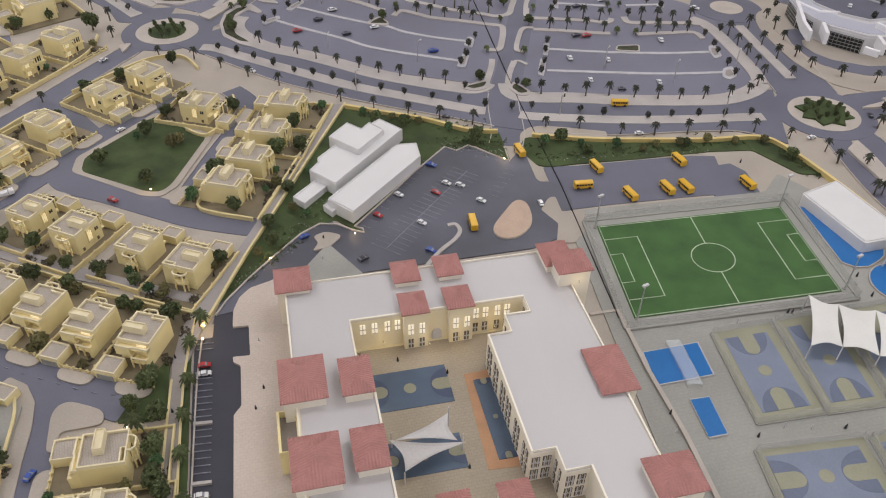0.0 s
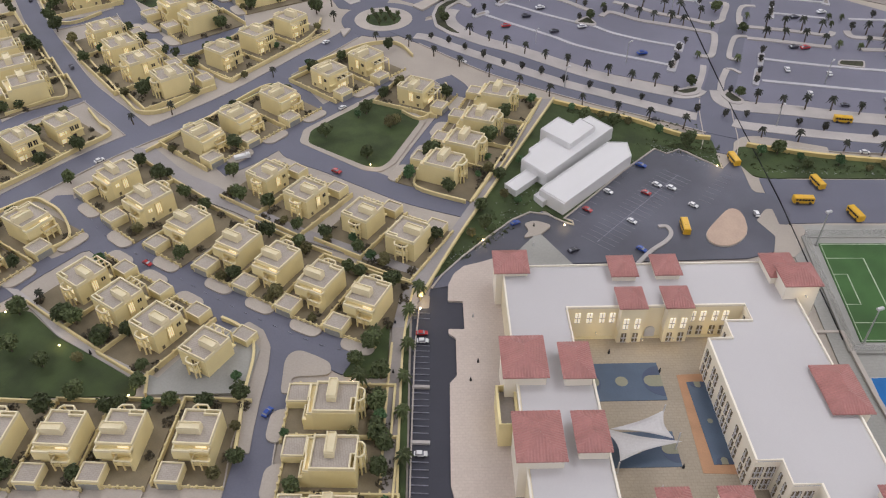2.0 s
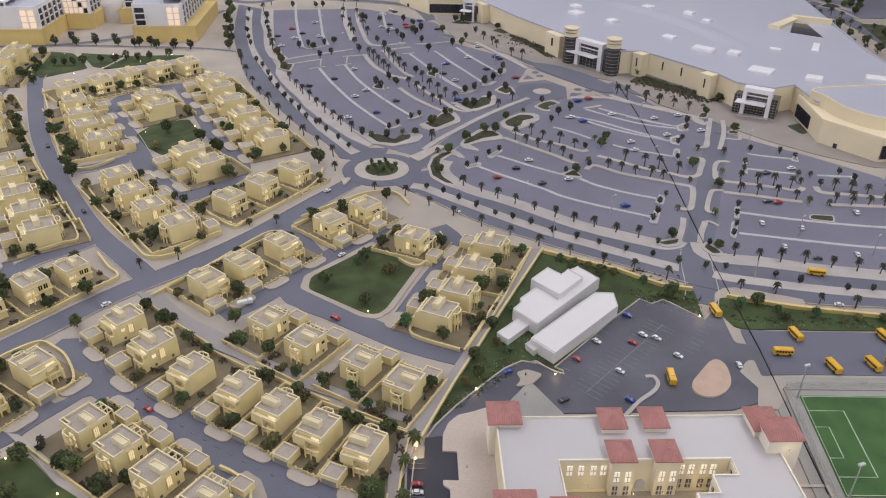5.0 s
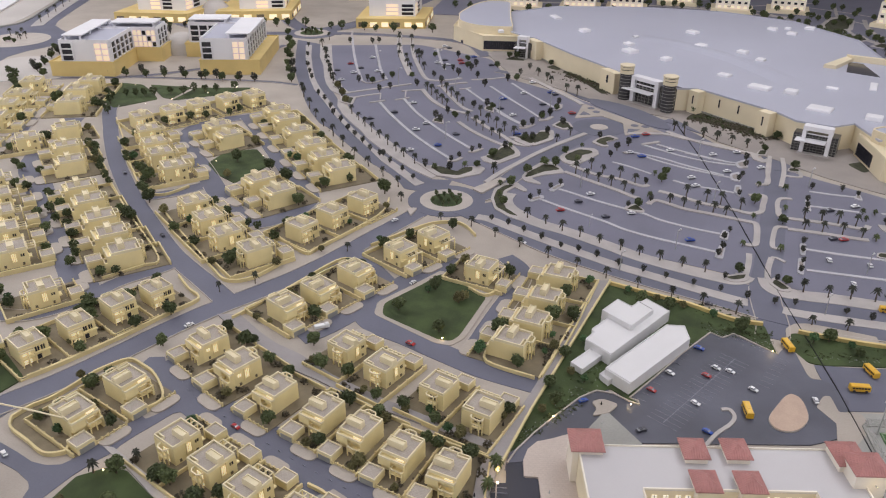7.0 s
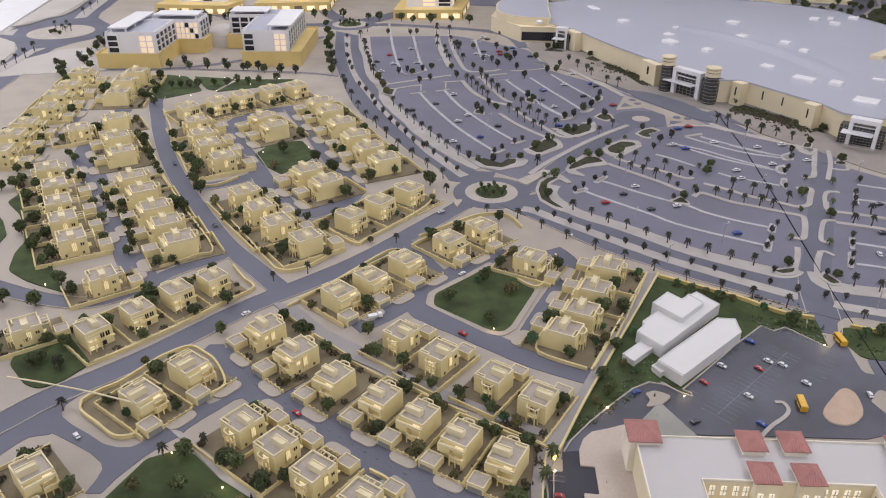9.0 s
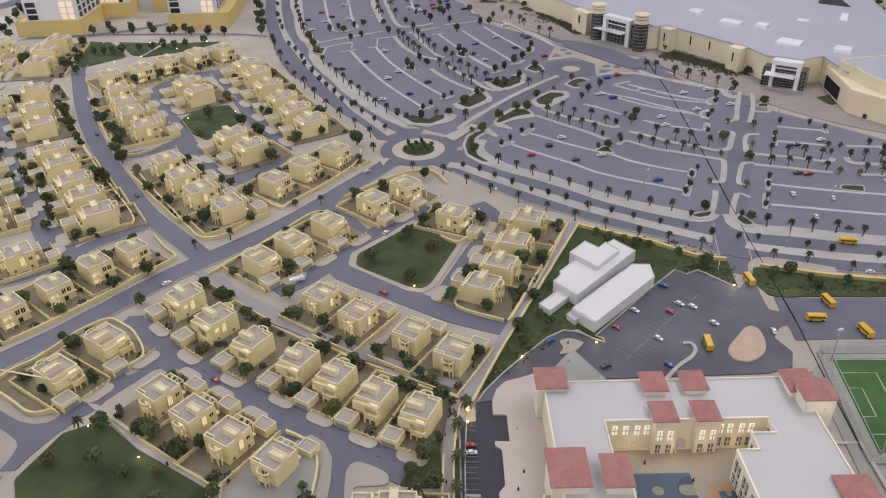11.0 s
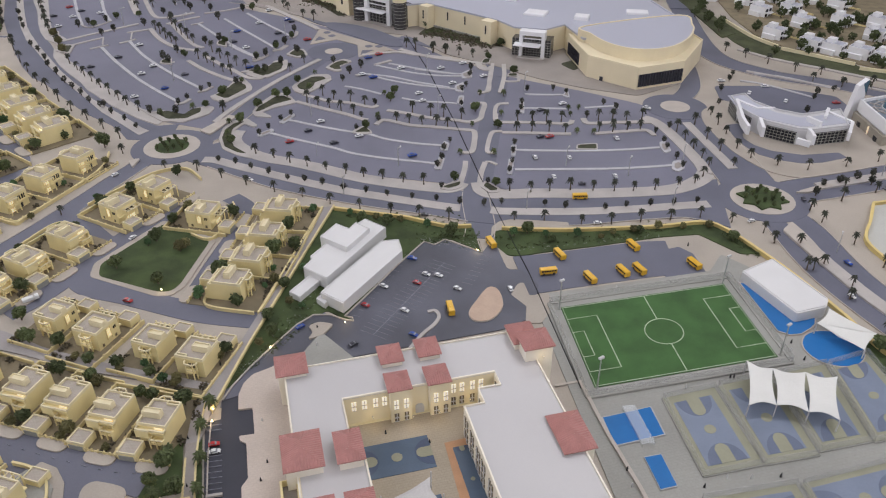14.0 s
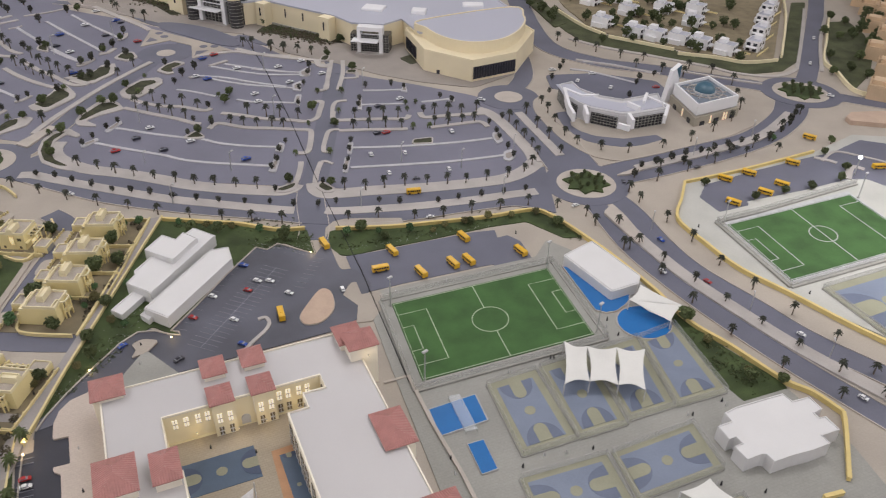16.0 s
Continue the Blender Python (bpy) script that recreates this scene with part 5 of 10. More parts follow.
pale_band([(-0.529, 3.081), (-0.509, 3.119), (-0.511, 3.169)], 0.014)
pale_band([(-0.153, 2.736), (-0.090, 2.783)], 0.016)
pale_band([(-0.220, 2.622), (-0.188, 2.646)], 0.016)
pale_band([(-0.210, 2.852), (-0.072, 2.882), (0.013, 2.845), (0.150, 2.797)], 0.02)
pale_band([(-0.059, 2.917), (0.056, 2.823), (0.167, 2.771), (0.253, 2.737), (0.256, 2.693), (0.296, 2.671)], 0.02)
pale_band([(0.352, 2.719), (0.341, 2.590), (0.309, 2.428)], 0.016)
pale_band([(0.310, 2.730), (0.288, 2.576), (0.261, 2.433)], 0.014)
pale_band([(0.190, 2.611), (0.205, 2.584), (0.218, 2.651)], 0.014)
pale_band([(0.249, 2.736), (0.254, 2.682), (0.281, 2.661), (0.299, 2.694)], 0.014)
bed([(-0.733, 2.433), (-0.712, 2.455), (-0.690, 2.497), (-0.674, 2.575), (-0.642, 2.610), (-0.604, 2.544), (-0.602, 2.497), (-0.656, 2.395), (-0.678, 2.384)])
bed([(-0.671, 2.680), (-0.614, 2.656), (-0.555, 2.608), (-0.491, 2.702), (-0.503, 2.808), (-0.554, 2.794), (-0.563, 2.732)])
bed([(-0.919, 2.296), (-0.843, 2.221), (-0.757, 2.223), (-0.706, 2.299), (-0.716, 2.351), (-0.757, 2.329), (-0.776, 2.270), (-0.820, 2.290), (-0.867, 2.315)])
bed([(-0.701, 2.417), (-0.666, 2.381), (-0.596, 2.504), (-0.602, 2.543), (-0.656, 2.612), (-0.678, 2.542), (-0.712, 2.473)])
bed([(-0.646, 2.653), (-0.576, 2.594), (-0.492, 2.749), (-0.503, 2.801), (-0.537, 2.792), (-0.599, 2.692)])
bed([(-0.519, 2.868), (-0.464, 2.825), (-0.428, 2.864), (-0.452, 2.930), (-0.494, 2.933)])
bed([(-0.449, 2.508), (-0.432, 2.466), (-0.388, 2.455), (-0.363, 2.508), (-0.363, 2.554), (-0.309, 2.606), (-0.328, 2.637), (-0.387, 2.634), (-0.440, 2.546)])
bed([(-0.345, 2.708), (-0.305, 2.668), (-0.276, 2.672), (-0.291, 2.723), (-0.242, 2.776), (-0.279, 2.807), (-0.319, 2.769)])
bed([(0.259, 2.726), (0.295, 2.725), (0.310, 2.786), (0.281, 2.789)])
bed([(0.350, 2.582), (0.396, 2.585), (0.397, 2.616), (0.358, 2.616)])
bed([(-1.586, 3.172), (-1.512, 3.108), (-1.558, 3.218), (-1.596, 3.228)])
bed([(-1.469, 2.947), (-1.400, 2.916), (-1.420, 3.032), (-1.494, 3.029)])
bed([(-1.005, 2.787), (-0.949, 2.773), (-0.974, 2.855), (-1.006, 2.831)])
bed([(-0.827, 3.007), (-0.777, 2.972), (-0.794, 3.066), (-0.831, 3.055)])
lot_trees([(-1.955, 4.083), (-1.915, 3.921), (-1.855, 3.775), (-1.815, 3.684), (-1.740, 3.513), (-1.677, 3.372), (-1.617, 3.263), (-1.139, 3.227), (-1.102, 3.164), (-1.061, 3.102), (-1.025, 3.053), (-0.996, 3.017), (-1.085, 3.292), (-1.040, 3.202), (-1.006, 3.147), (-0.964, 3.087), (-0.926, 3.030), (-0.863, 2.840), (-0.818, 2.793), (-0.780, 2.741), (-0.735, 2.690), (-0.697, 2.660), (-0.825, 2.921), (-0.777, 2.843), (-0.733, 2.788), (-0.695, 2.756), (-0.649, 2.708), (-0.657, 2.302), (-1.578, 4.252)], True)
lot_trees([(-1.541, 4.114), (-1.492, 3.959), (-1.451, 3.812), (-1.387, 3.731), (-1.348, 3.623), (-1.315, 3.564), (-1.470, 4.134), (-1.413, 3.955), (-1.353, 3.806), (-1.307, 3.706), (-1.248, 3.583)], True)
lot_trees([(-1.562, 3.178), (-1.495, 3.047), (-1.493, 3.278), (-1.462, 3.319), (-1.425, 3.277), (-1.392, 3.347), (-1.349, 3.154), (-1.314, 3.209), (-1.362, 3.397), (-1.816, 4.052), (-1.687, 4.072), (-1.656, 4.099), (-1.268, 3.424), (-1.205, 3.286), (-1.111, 3.386), (-1.167, 3.464), (-1.261, 3.857), (-1.336, 3.860), (-1.357, 3.865), (-1.138, 3.887), (-1.072, 3.821), (-1.150, 3.610), (-1.103, 3.609), (-1.057, 3.525), (-1.043, 3.686), (-1.007, 3.720), (-1.015, 3.635), (-0.958, 3.511), (-0.897, 3.727), (-0.729, 3.741), (-0.760, 3.622), (-0.802, 3.491)], False)
lot_trees([(-0.762, 3.512), (-0.892, 3.365), (-0.876, 3.027), (-0.966, 2.914), (-0.923, 2.864), (-1.000, 2.833), (-0.969, 2.796), (-0.823, 3.051), (-0.793, 3.026), (-0.830, 2.384), (-0.809, 2.429), (-0.775, 2.494), (-0.753, 2.541), (-0.862, 2.279), (-0.900, 2.291), (-0.758, 2.335), (-0.724, 2.338), (-0.810, 2.282), (-0.628, 2.817), (-0.596, 2.854), (-0.568, 2.945), (-0.540, 3.000), (-0.569, 2.676), (-0.524, 2.769), (-0.600, 2.667), (-0.643, 2.564), (-0.686, 2.450)], False)
lot_trees([(-0.655, 2.296), (-0.477, 2.681), (-0.433, 2.773), (-0.672, 3.622), (-0.618, 3.544), (-0.591, 3.498), (-0.508, 3.378), (-0.454, 3.326), (-0.031, 2.943), (0.008, 2.912), (0.082, 2.891), (0.131, 2.864)], True)
lot_trees([(-0.378, 2.629), (-0.317, 2.764), (-0.475, 2.889), (-0.524, 2.762), (-0.571, 2.679), (-0.599, 2.666), (-0.687, 2.448), (-0.658, 2.548), (-0.640, 2.565), (-0.246, 2.647), (-0.206, 2.707), (-0.540, 3.013), (-0.520, 3.083), (-0.521, 3.166), (-0.570, 2.952), (-0.599, 2.866)], False)
lot_trees([(-0.628, 2.829), (-0.804, 3.492), (-0.763, 3.521)], False)
lot_trees([(0.078, 2.873), (0.128, 2.854), (0.182, 2.833), (0.237, 2.805)], True)
lot_trees([(0.297, 2.782), (0.382, 2.622), (0.208, 2.621), (0.219, 2.662)], False)

# ---- villas ----
VILLA_LABELS = ("cream two-storey villa with blank flank, framed balcony and a garage", "cream two-storey villa with flat roof and a lit porch",
                "cream two-storey villa with slit windows, column bay and a garage", "cream two-storey villa with lit slit windows, framed balcony and garage",
                "cream two-storey villa with blank flanks, column bay and garage")


def make_villa(look_no, plot=True):
    """Front towards -y. 0 and 3: framed balcony in front and an arched bay behind; 1: no garage; 2 and 4: pergola in front and a column bay behind. 3 and 2 have windows in the flank."""
    v = thing("villa", VILLA_LABELS[look_no], "house", "villas of the model")
    kind, windowed = (0, 1, 2, 0, 2)[look_no], look_no in (2, 3)
    H = 0.0450
    x0, x1, y0, y1 = ((-0.0290, 0.0290, -0.0300, 0.0350), (-0.0300, 0.0300, -0.0300, 0.0310), (-0.0320, 0.0290, -0.0300, 0.0320))[kind]
    # body with an open slot behind its rear wall
    sx0, sx1 = ((0.0040, x1 - 0.0030), (0.0060, x1 - 0.0030), (0.0080, x1 - 0.0030))[kind]
    body = Shape().prism([(x0, y0), (x1, y0), (x1, y1), (sx1, y1), (sx1, y1 - 0.0075), (sx0, y1 - 0.0075), (sx0, y1), (x0, y1)], 0, H - 0.0035)
    body.box(sx0, sx1, y1 - 0.0026, y1, 0, H - 0.0035).box(sx0, sx1, y1 - 0.0075, y1 - 0.0026, 0, 0.0300)
    part("body", body, M_CREAM, v)
    rim = Shape().ring([(x0 + 0.0016, y0 + 0.0016), (x1 - 0.0016, y0 + 0.0016), (x1 - 0.0016, y1 - 0.0016), (x0 + 0.0016, y1 - 0.0016)], 0.0032, H - 0.0036, H + 0.0026)
    rim.ribbon([(sx0 - 0.0012, y1 - 0.003), (sx0 - 0.0012, y1 - 0.0087), (sx1 + 0.0012, y1 - 0.0087)], 0.0024, H - 0.0036, H + 0.0024)
    part("parapet", rim, M_TOP, v)
    part("roof", Shape().prism([(x0 + 0.003, y0 + 0.003), (x1 - 0.003, y0 + 0.003), (x1 - 0.003, y1 - 0.0095), (sx0 - 0.003, y1 - 0.0095), (sx0 - 0.003, y1 - 0.003), (x0 + 0.003, y1 - 0.003)], H - 0.0035, H - 0.0022), M_ROOF, v, "pale flat roof deck")
    # stair box with a sunken top
    tx0, tx1, ty0, ty1 = ((-0.0278, 0.0085, -0.0105, 0.0035), (-0.0040, 0.0100, -0.0160, 0.0160), (-0.0312, 0.0035, -0.0060, 0.0085))[kind]
    st = part("stair_tower", Shape().soft_box(tx0, tx1, ty0, ty1, H - 0.0035, H + 0.0092, 0.0008), M_TOP, v)
    part("rim", Shape().ring([(tx0 + 0.0011, ty0 + 0.0011), (tx1 - 0.0011, ty0 + 0.0011), (tx1 - 0.0011, ty1 - 0.0011), (tx0 + 0.0011, ty1 - 0.0011)], 0.0018, H + 0.0088, H + 0.0122), M_TOP, st)
    # arched bay on posts
    ax, ay, ah = ((-0.0055, y1, H + 0.0010), (-0.0080, y1, H + 0.0010), (-0.0070, y1 + 0.0020, 0.0405))[kind]
    arc = [(ax - 0.0125, ay - 0.0005), (ax - 0.0125, ay + 0.0045), (ax - 0.0080, ay + 0.0095), (ax + 0.0080, ay + 0.0095), (ax + 0.0125, ay + 0.0045), (ax + 0.0125, ay - 0.0005)]
    fr = Shape().ribbon(arc, 0.0022, ah - 0.0030, ah)
    if kind != 1:
        deck = part("bay_floor", Shape().prism(arc, 0.0170, 0.0195), M_CREAM, v)
        part("rail", Shape().ribbon(arc, 0.0012, 0.0245, 0.0258), M_TOP, deck)
    part("bay_frame", fr, M_TOP, v, "open bay frame on posts")
    if kind != 1:
        for i in (1, 2, 3, 4):
            x, y = arc[i]
            part("post", Shape().box(x - 0.0011, x + 0.0011, y - 0.0011, y + 0.0011, 0, ah - 0.0040), M_CREAM, v)
        pane = Shape().box(ax - 0.0075, ax + 0.0075, y1 - 0.0008, y1 + 0.0008, 0.004, 0.016).box(ax - 0.0075, ax + 0.0075, y1 - 0.0008, y1 + 0.0008, 0.0225, 0.034)
        part("window", pane.slot(1).box(ax - 0.0005, ax + 0.0005, y1 - 0.0014, y1 + 0.0014, 0.004, 0.034), [M_WARM if windowed else M_GLASST, M_CREAM], v)
    # front terrace, a step below the roof
    if kind == 0:
        yf = -0.0400
        bay = Shape().prism([(x0, yf), (-0.0020, yf), (-0.0020, y0), (x0, y0)], 0.0210, 0.0375).prism([(x0 + 0.004, yf + 0.005), (-0.0035, yf + 0.005), (-0.0035, y0), (x0 + 0.004, y0)], 0.0150, 0.0210)
        bay.box(-0.0020, x1, -0.0390, y0, 0.0345, 0.0375)
        terr = part("front_bay", bay, M_CREAM, v)
        part("parapet", Shape().ribbon([(x0 + 0.0014, y0), (x0 + 0.0014, yf + 0.0014), (-0.0010, yf + 0.0014), (-0.0010, yf + 0.0030), (x1 - 0.0014, yf + 0.0030), (x1 - 0.0014, y0)], 0.0028, 0.0372, 0.0415), M_TOP, terr)
        part("flank_wall", Shape().prism([(x1 - 0.0032, -0.0462), (x1, -0.0462), (x1, y0), (x1 - 0.0032, y0)], 0, 0.0262).prism([(x1 - 0.0032, -0.0400), (x1, -0.0400), (x1, y0), (x1 - 0.0032, y0)], 0.0262, 0.0375), M_CREAM, v)
        fx0, fx1, fy, levels, low = 0.0010, x1 - 0.0032, -0.0452, (0.0132, 0.0238), 0.0330
    elif kind == 1:
        fx0, fx1, fy, levels, low = -0.0300, -0.0030, -0.0405, (0.0195, 0.0360), 0.0360
    else:
        fx0, fx1, fy, levels, low = -0.0130, 0.0270, -0.0480, (0.0330,), 0.0330
    frame_top = part("balcony" if kind != 2 else "pergola", Shape().ring([(fx0, fy), (fx1, fy), (fx1, y0 - 0.0008), (fx0, y0 - 0.0008)], 0.0024, levels[-1], levels[-1] + 0.0026), M_TOP, v, "open beam frame on slim posts")
    for x in (fx0, (fx0 + fx1) / 2, fx1):
        part("post", Shape().box(x - 0.0011, x + 0.0011, fy - 0.0011, fy + 0.0011, 0, levels[-1] + 0.0004), M_CREAM, frame_top)
    if kind == 2:
        pg = Shape()
        for i in range(1, 3):
            x = fx0 + (fx1 - fx0) * i / 3
            pg.box(x - 0.0008, x + 0.0008, fy, y0, levels[0] + 0.0002, levels[0] + 0.0022)
        part("beam", pg, M_TOP, frame_top)
        part("canopy", Shape().box(x0, -0.0140, -0.0370, y0, 0.0200, 0.0228), M_CREAM, v)
    else:
        part("floor", Shape().box(fx0, fx1, fy, y0, levels[0], levels[0] + 0.0020).box(fx0, fx1, fy - 0.0006, fy + 0.0006, levels[0] + 0.0060, levels[0] + 0.0070), M_CREAM, frame_top)
    xm, hw = (fx0 + fx1) / 2, (fx1 - fx0) * 0.30
    for z0, z1, mat in ((0.003, 0.0120, M_WARM), (0.0235, 0.0325, M_WARM if kind != 2 else M_GLASSD)):
        pane = Shape().box(xm - hw, xm + hw, y0 - 0.0008, y0 + 0.0008, z0, z1).slot(1)
        pane.box(xm - 0.0005, xm + 0.0005, y0 - 0.0014, y0 + 0.0014, z0, z1).box(xm - hw, xm + hw, y0 - 0.0013, y0 + 0.0013, (z0 + z1) / 2 - 0.0004, (z0 + z1) / 2 + 0.0004)
        part("window", pane, [mat, M_CREAM], v)
    if kind == 0:
        part("window", Shape().box(0.006, 0.022, y0 - 0.0010, y0 + 0.0006, 0.0380, 0.0412), M_WARM, v, "low lit strip above the terrace")
    # flank windows: a group of three tall slits, and pairs of small ones
    if windowed:
        side = x1 if kind == 0 else x0
        sg = 1 if kind == 0 else -1
        for y, z0, z1, hw, mat in ((-0.0040, 0.0170, 0.0355, 0.0007, M_WARM), (-0.0005, 0.0170, 0.0370, 0.0007, M_WARM), (0.0030, 0.0170, 0.0355, 0.0007, M_WARM), (-0.0205, 0.0270, 0.0335, 0.0015, M_GLASSD), (-0.0160, 0.0270, 0.0335, 0.0015, M_GLASSD), (0.0200, 0.0060, 0.0125, 0.0024, M_GLASST), (-0.0170, 0.0060, 0.0125, 0.0024, M_GLASST)):
            if kind == 0 and y < -0.01 and z0 > 0.02:
                mat = M_WARM
            part("window", Shape().box(side - 0.0008, side + 0.0006, y - hw, y + hw, z0, z1), mat, v)
        part("pilaster", Shape().box(min(side, side + sg * 0.0022), max(side, side + sg * 0.0022), -0.0075, -0.0060, 0.0120, 0.0410).box(min(side, side + sg * 0.0022), max(side, side + sg * 0.0022), 0.0050, 0.0065, 0.0120, 0.0410), M_CREAM, v)
    if kind == 1:
        for x in (0.006, 0.018):
            part("window", Shape().box(x - 0.0042, x + 0.0042, y0 - 0.0008, y0 + 0.0008, 0.0240, 0.0350).slot(1).box(x - 0.0005, x + 0.0005, y0 - 0.0014, y0 + 0.0006, 0.0240, 0.0350), [M_GLASSD, M_CREAM], v)
        part("window", Shape().box(0.003, 0.012, y0 - 0.0008, y0 + 0.0008, 0.0040, 0.0150), M_GLASSD, v)
        part("ledge", Shape().box(-0.002, x1 + 0.0015, y0 - 0.0045, y0, 0.0195, 0.0222), M_CREAM, v)
    for o in v.children_recursive:
        o.data.transform(Matrix.Scale(0.945, 4))
    if kind != 1:
        gx0, gx1, gy0, gy1 = (-0.0440, -0.0100, -0.0745, -0.0420) if kind == 0 else (-0.0390, -0.0050, -0.0770, -0.0490)
        gar = part("garage", Shape().soft_box(gx0, gx1, gy0, gy1, 0, 0.0165, 0.0006), M_CREAM, v)
        part("roof", Shape().box(gx0 + 0.0022, gx1 - 0.0022, gy0 + 0.0022, gy1 - 0.0022, 0.0163, 0.0170), M_ROOF, gar)
        part("parapet", Shape().ring([(gx0 + 0.0010, gy0 + 0.0010), (gx1 - 0.0010, gy0 + 0.0010), (gx1 - 0.0010, gy1 - 0.0010), (gx0 + 0.0010, gy1 - 0.0010)], 0.0024, 0.0160, 0.0196), M_TOP, gar)
        part("garage_door", Shape().box(gx0 + 0.0035, gx1 - 0.0035, gy0 - 0.0010, gy0 + 0.0005, 0.0005, 0.0120), M_CONC, gar, "grey garage door")
    if not plot:
        return v
    # plot: yard, walls, front fence
    part("yard", Shape().box(-0.0515, 0.0515, -0.0735, 0.0810, 0, 0.0024), M_YARD, v, "brown sandy yard")
    w = Shape()
    w.soft_box(-0.0532, -0.0500, -0.0720, 0.0800, 0, 0.0105, 0.0006)
    w.soft_box(-0.0532, 0.0532, 0.0800, 0.0832, 0, 0.0110, 0.0006)
    for i in range(6):
        w.box(-0.0538, -0.0494, -0.0620 + 0.0260 * i, -0.0592 + 0.0260 * i, 0, 0.0118)
    part("plot_wall", w, M_WALL, v)
    f0, f1 = (gx1 + 0.0006, 0.050) if kind != 1 else (-0.050, 0.050)
    fe = Shape().box(f0, f1, -0.0738, -0.0718, 0, 0.0035)
    fe.box(f0, f1, -0.0735, -0.0721, 0.0068, 0.0080)
    for i in range(6):
        x = f0 + (f1 - f0) * i / 5
        fe.box(x - 0.0014, x + 0.0014, -0.0743, -0.0713, 0, 0.0100)
    part("garden_fence", fe, M_WALL, v)
    if kind != 1:
        pad = [(-0.008, -0.0735), (0.051, -0.0735), (0.051, -0.088), (0.042, -0.096), (0.003, -0.096), (-0.006, -0.088)]
        part("kerb_pad", Shape().prism(rounded(pad, 0.008), 0, 0.0040), M_PAVE, v, "rounded pale pavement pad")
    return v


VILLAS = [make_villa(i) for i in range(5)] + [make_villa(4, False)]
FIRST = set()
HEDGES = []


def garden(x, y, turn, size, kind):
    """Shrubs and small trees in the yard of a villa."""
    spots = [(0.038, 0.066), (-0.036, 0.068), (0.010, 0.068), (0.043, 0.030), (0.036, -0.056)]
    for lx, ly in rnd.sample(spots, 2 if size < 1.15 else 1):
        q = pose(x, y, 0, 0, 0, turn) @ Vector((lx * size, ly * size, 0))
        plant(rnd.choice([SHADE, BRIGHT, SHADE]), q.x, q.y, rnd.uniform(0.75, 1.15) * size, 0.0022)
    for lx, ly in rnd.sample([(0.045, 0.072), (-0.044, 0.055), (0.0, 0.074), (0.030, 0.074), (0.046, 0.045), (0.046, -0.02), (-0.02, 0.073), (0.022, -0.062)], 4):
        q = pose(x, y, 0, 0, 0, turn) @ Vector((lx * size, ly * size, 0))
        HEDGES.append((q.x, q.y))


def villa(x, y, turn, size=1.0, kind=0):
    m = pose(x, y, 0.0, 0, 0, turn) @ Matrix.Scale(size, 4)
    if kind not in FIRST:
        FIRST.add(kind)
        VILLAS[kind].matrix_basis = m
    else:
        copy_thing(VILLAS[kind], m)
    if kind != 5:
        garden(x, y, turn, size, kind)


for x, y, turn, size in ((-1.083, 1.084, -30, 1.06), (-0.975, 1.016, -28, 1.06), (-0.863, 0.959, -22, 1.04), (-0.746, 0.922, -19, 1.0), (-0.656, 0.888, -18, 1.0), (-0.563, 0.852, -16, 1.0), (-0.469, 0.826, -13, 1.0)):
    villa(x, y, turn, size, 3 if x < -0.95 else 0)
for x, y, turn in ((-0.779, 1.147, 157), (-0.676, 1.095, 158), (-0.544, 1.052, 160), (-0.443, 1.005, 163)):
    villa(x, y, turn, 1.04, 2 if x < -0.6 else 4)
for x, y, turn in ((-0.354, 1.571, -99), (-0.375, 1.450, -99), (-0.395, 1.340, -101), (-0.423, 1.249, -103)):
    villa(x, y, turn, 1.10)
villa(-0.552, 1.567, 76, 1.08, 2)
for x, y in ((-0.720, 1.708), (-0.788, 1.608)):
    villa(x, y, 60, 1.1, 2)
for x, y in ((-0.870, 1.465), (-0.928, 1.357), (-0.976, 1.266)):
    villa(x, y, 62, 1.08, 0)
for x, y, turn in ((-0.980, 0.783, 156), (-0.889, 0.743, 157), (-0.797, 0.701, 159), (-0.694, 0.665, 161)):
    villa(x, y, turn, 1.0, 2 if x < -0.75 else 5)
for x, y in ((-1.172, 0.908), (-1.212, 0.797)):
    villa(x, y, 68, 1.05, 0)
for x, y in ((-1.318, 1.253), (-1.370, 1.171), (-1.411, 1.069), (-1.462, 0.974)):
    villa(x, y, 62, 1.05, 1)
villa(-1.590, 1.179, 140, 1.1, 2)
villa(-1.618, 0.942, 140, 1.05, 2)
villa(-1.274, 0.564, 60, 1.0, 0)
for x, y in ((-1.492, 1.739), (-1.393, 1.651), (-1.295, 1.572), (-1.176, 1.506)):
    villa(x, y, 141, 1.18, 4 if x > -1.2 else 2)
for x, y in ((-1.106, 1.671), (-1.055, 1.782), (-0.998, 1.897)):
    villa(x, y, 65, 1.15, 1)
for x, y in ((-1.370, 1.945), (-1.270, 1.875), (-1.762, 2.396), (-1.670, 2.312)):
    villa(x, y, -38, 1.25)
for x, y in ((-1.994, 2.291), (-1.895, 2.170), (-1.813, 2.080), (-1.702, 1.980)):
    villa(x, y, 135, 1.25, 2)
for x, y in ((-2.111, 2.424), (-2.034, 2.522), (-1.974, 2.628), (-1.898, 2.734), (-1.815, 2.818)):
    villa(x, y, 53, 1.25, 1)
for x, y in ((-1.623, 2.636), (-1.539, 2.54), (-1.437, 2.416), (-1.332, 2.295), (-1.242, 2.194), (-1.153, 2.107)):
    villa(x, y, -47, 1.28)
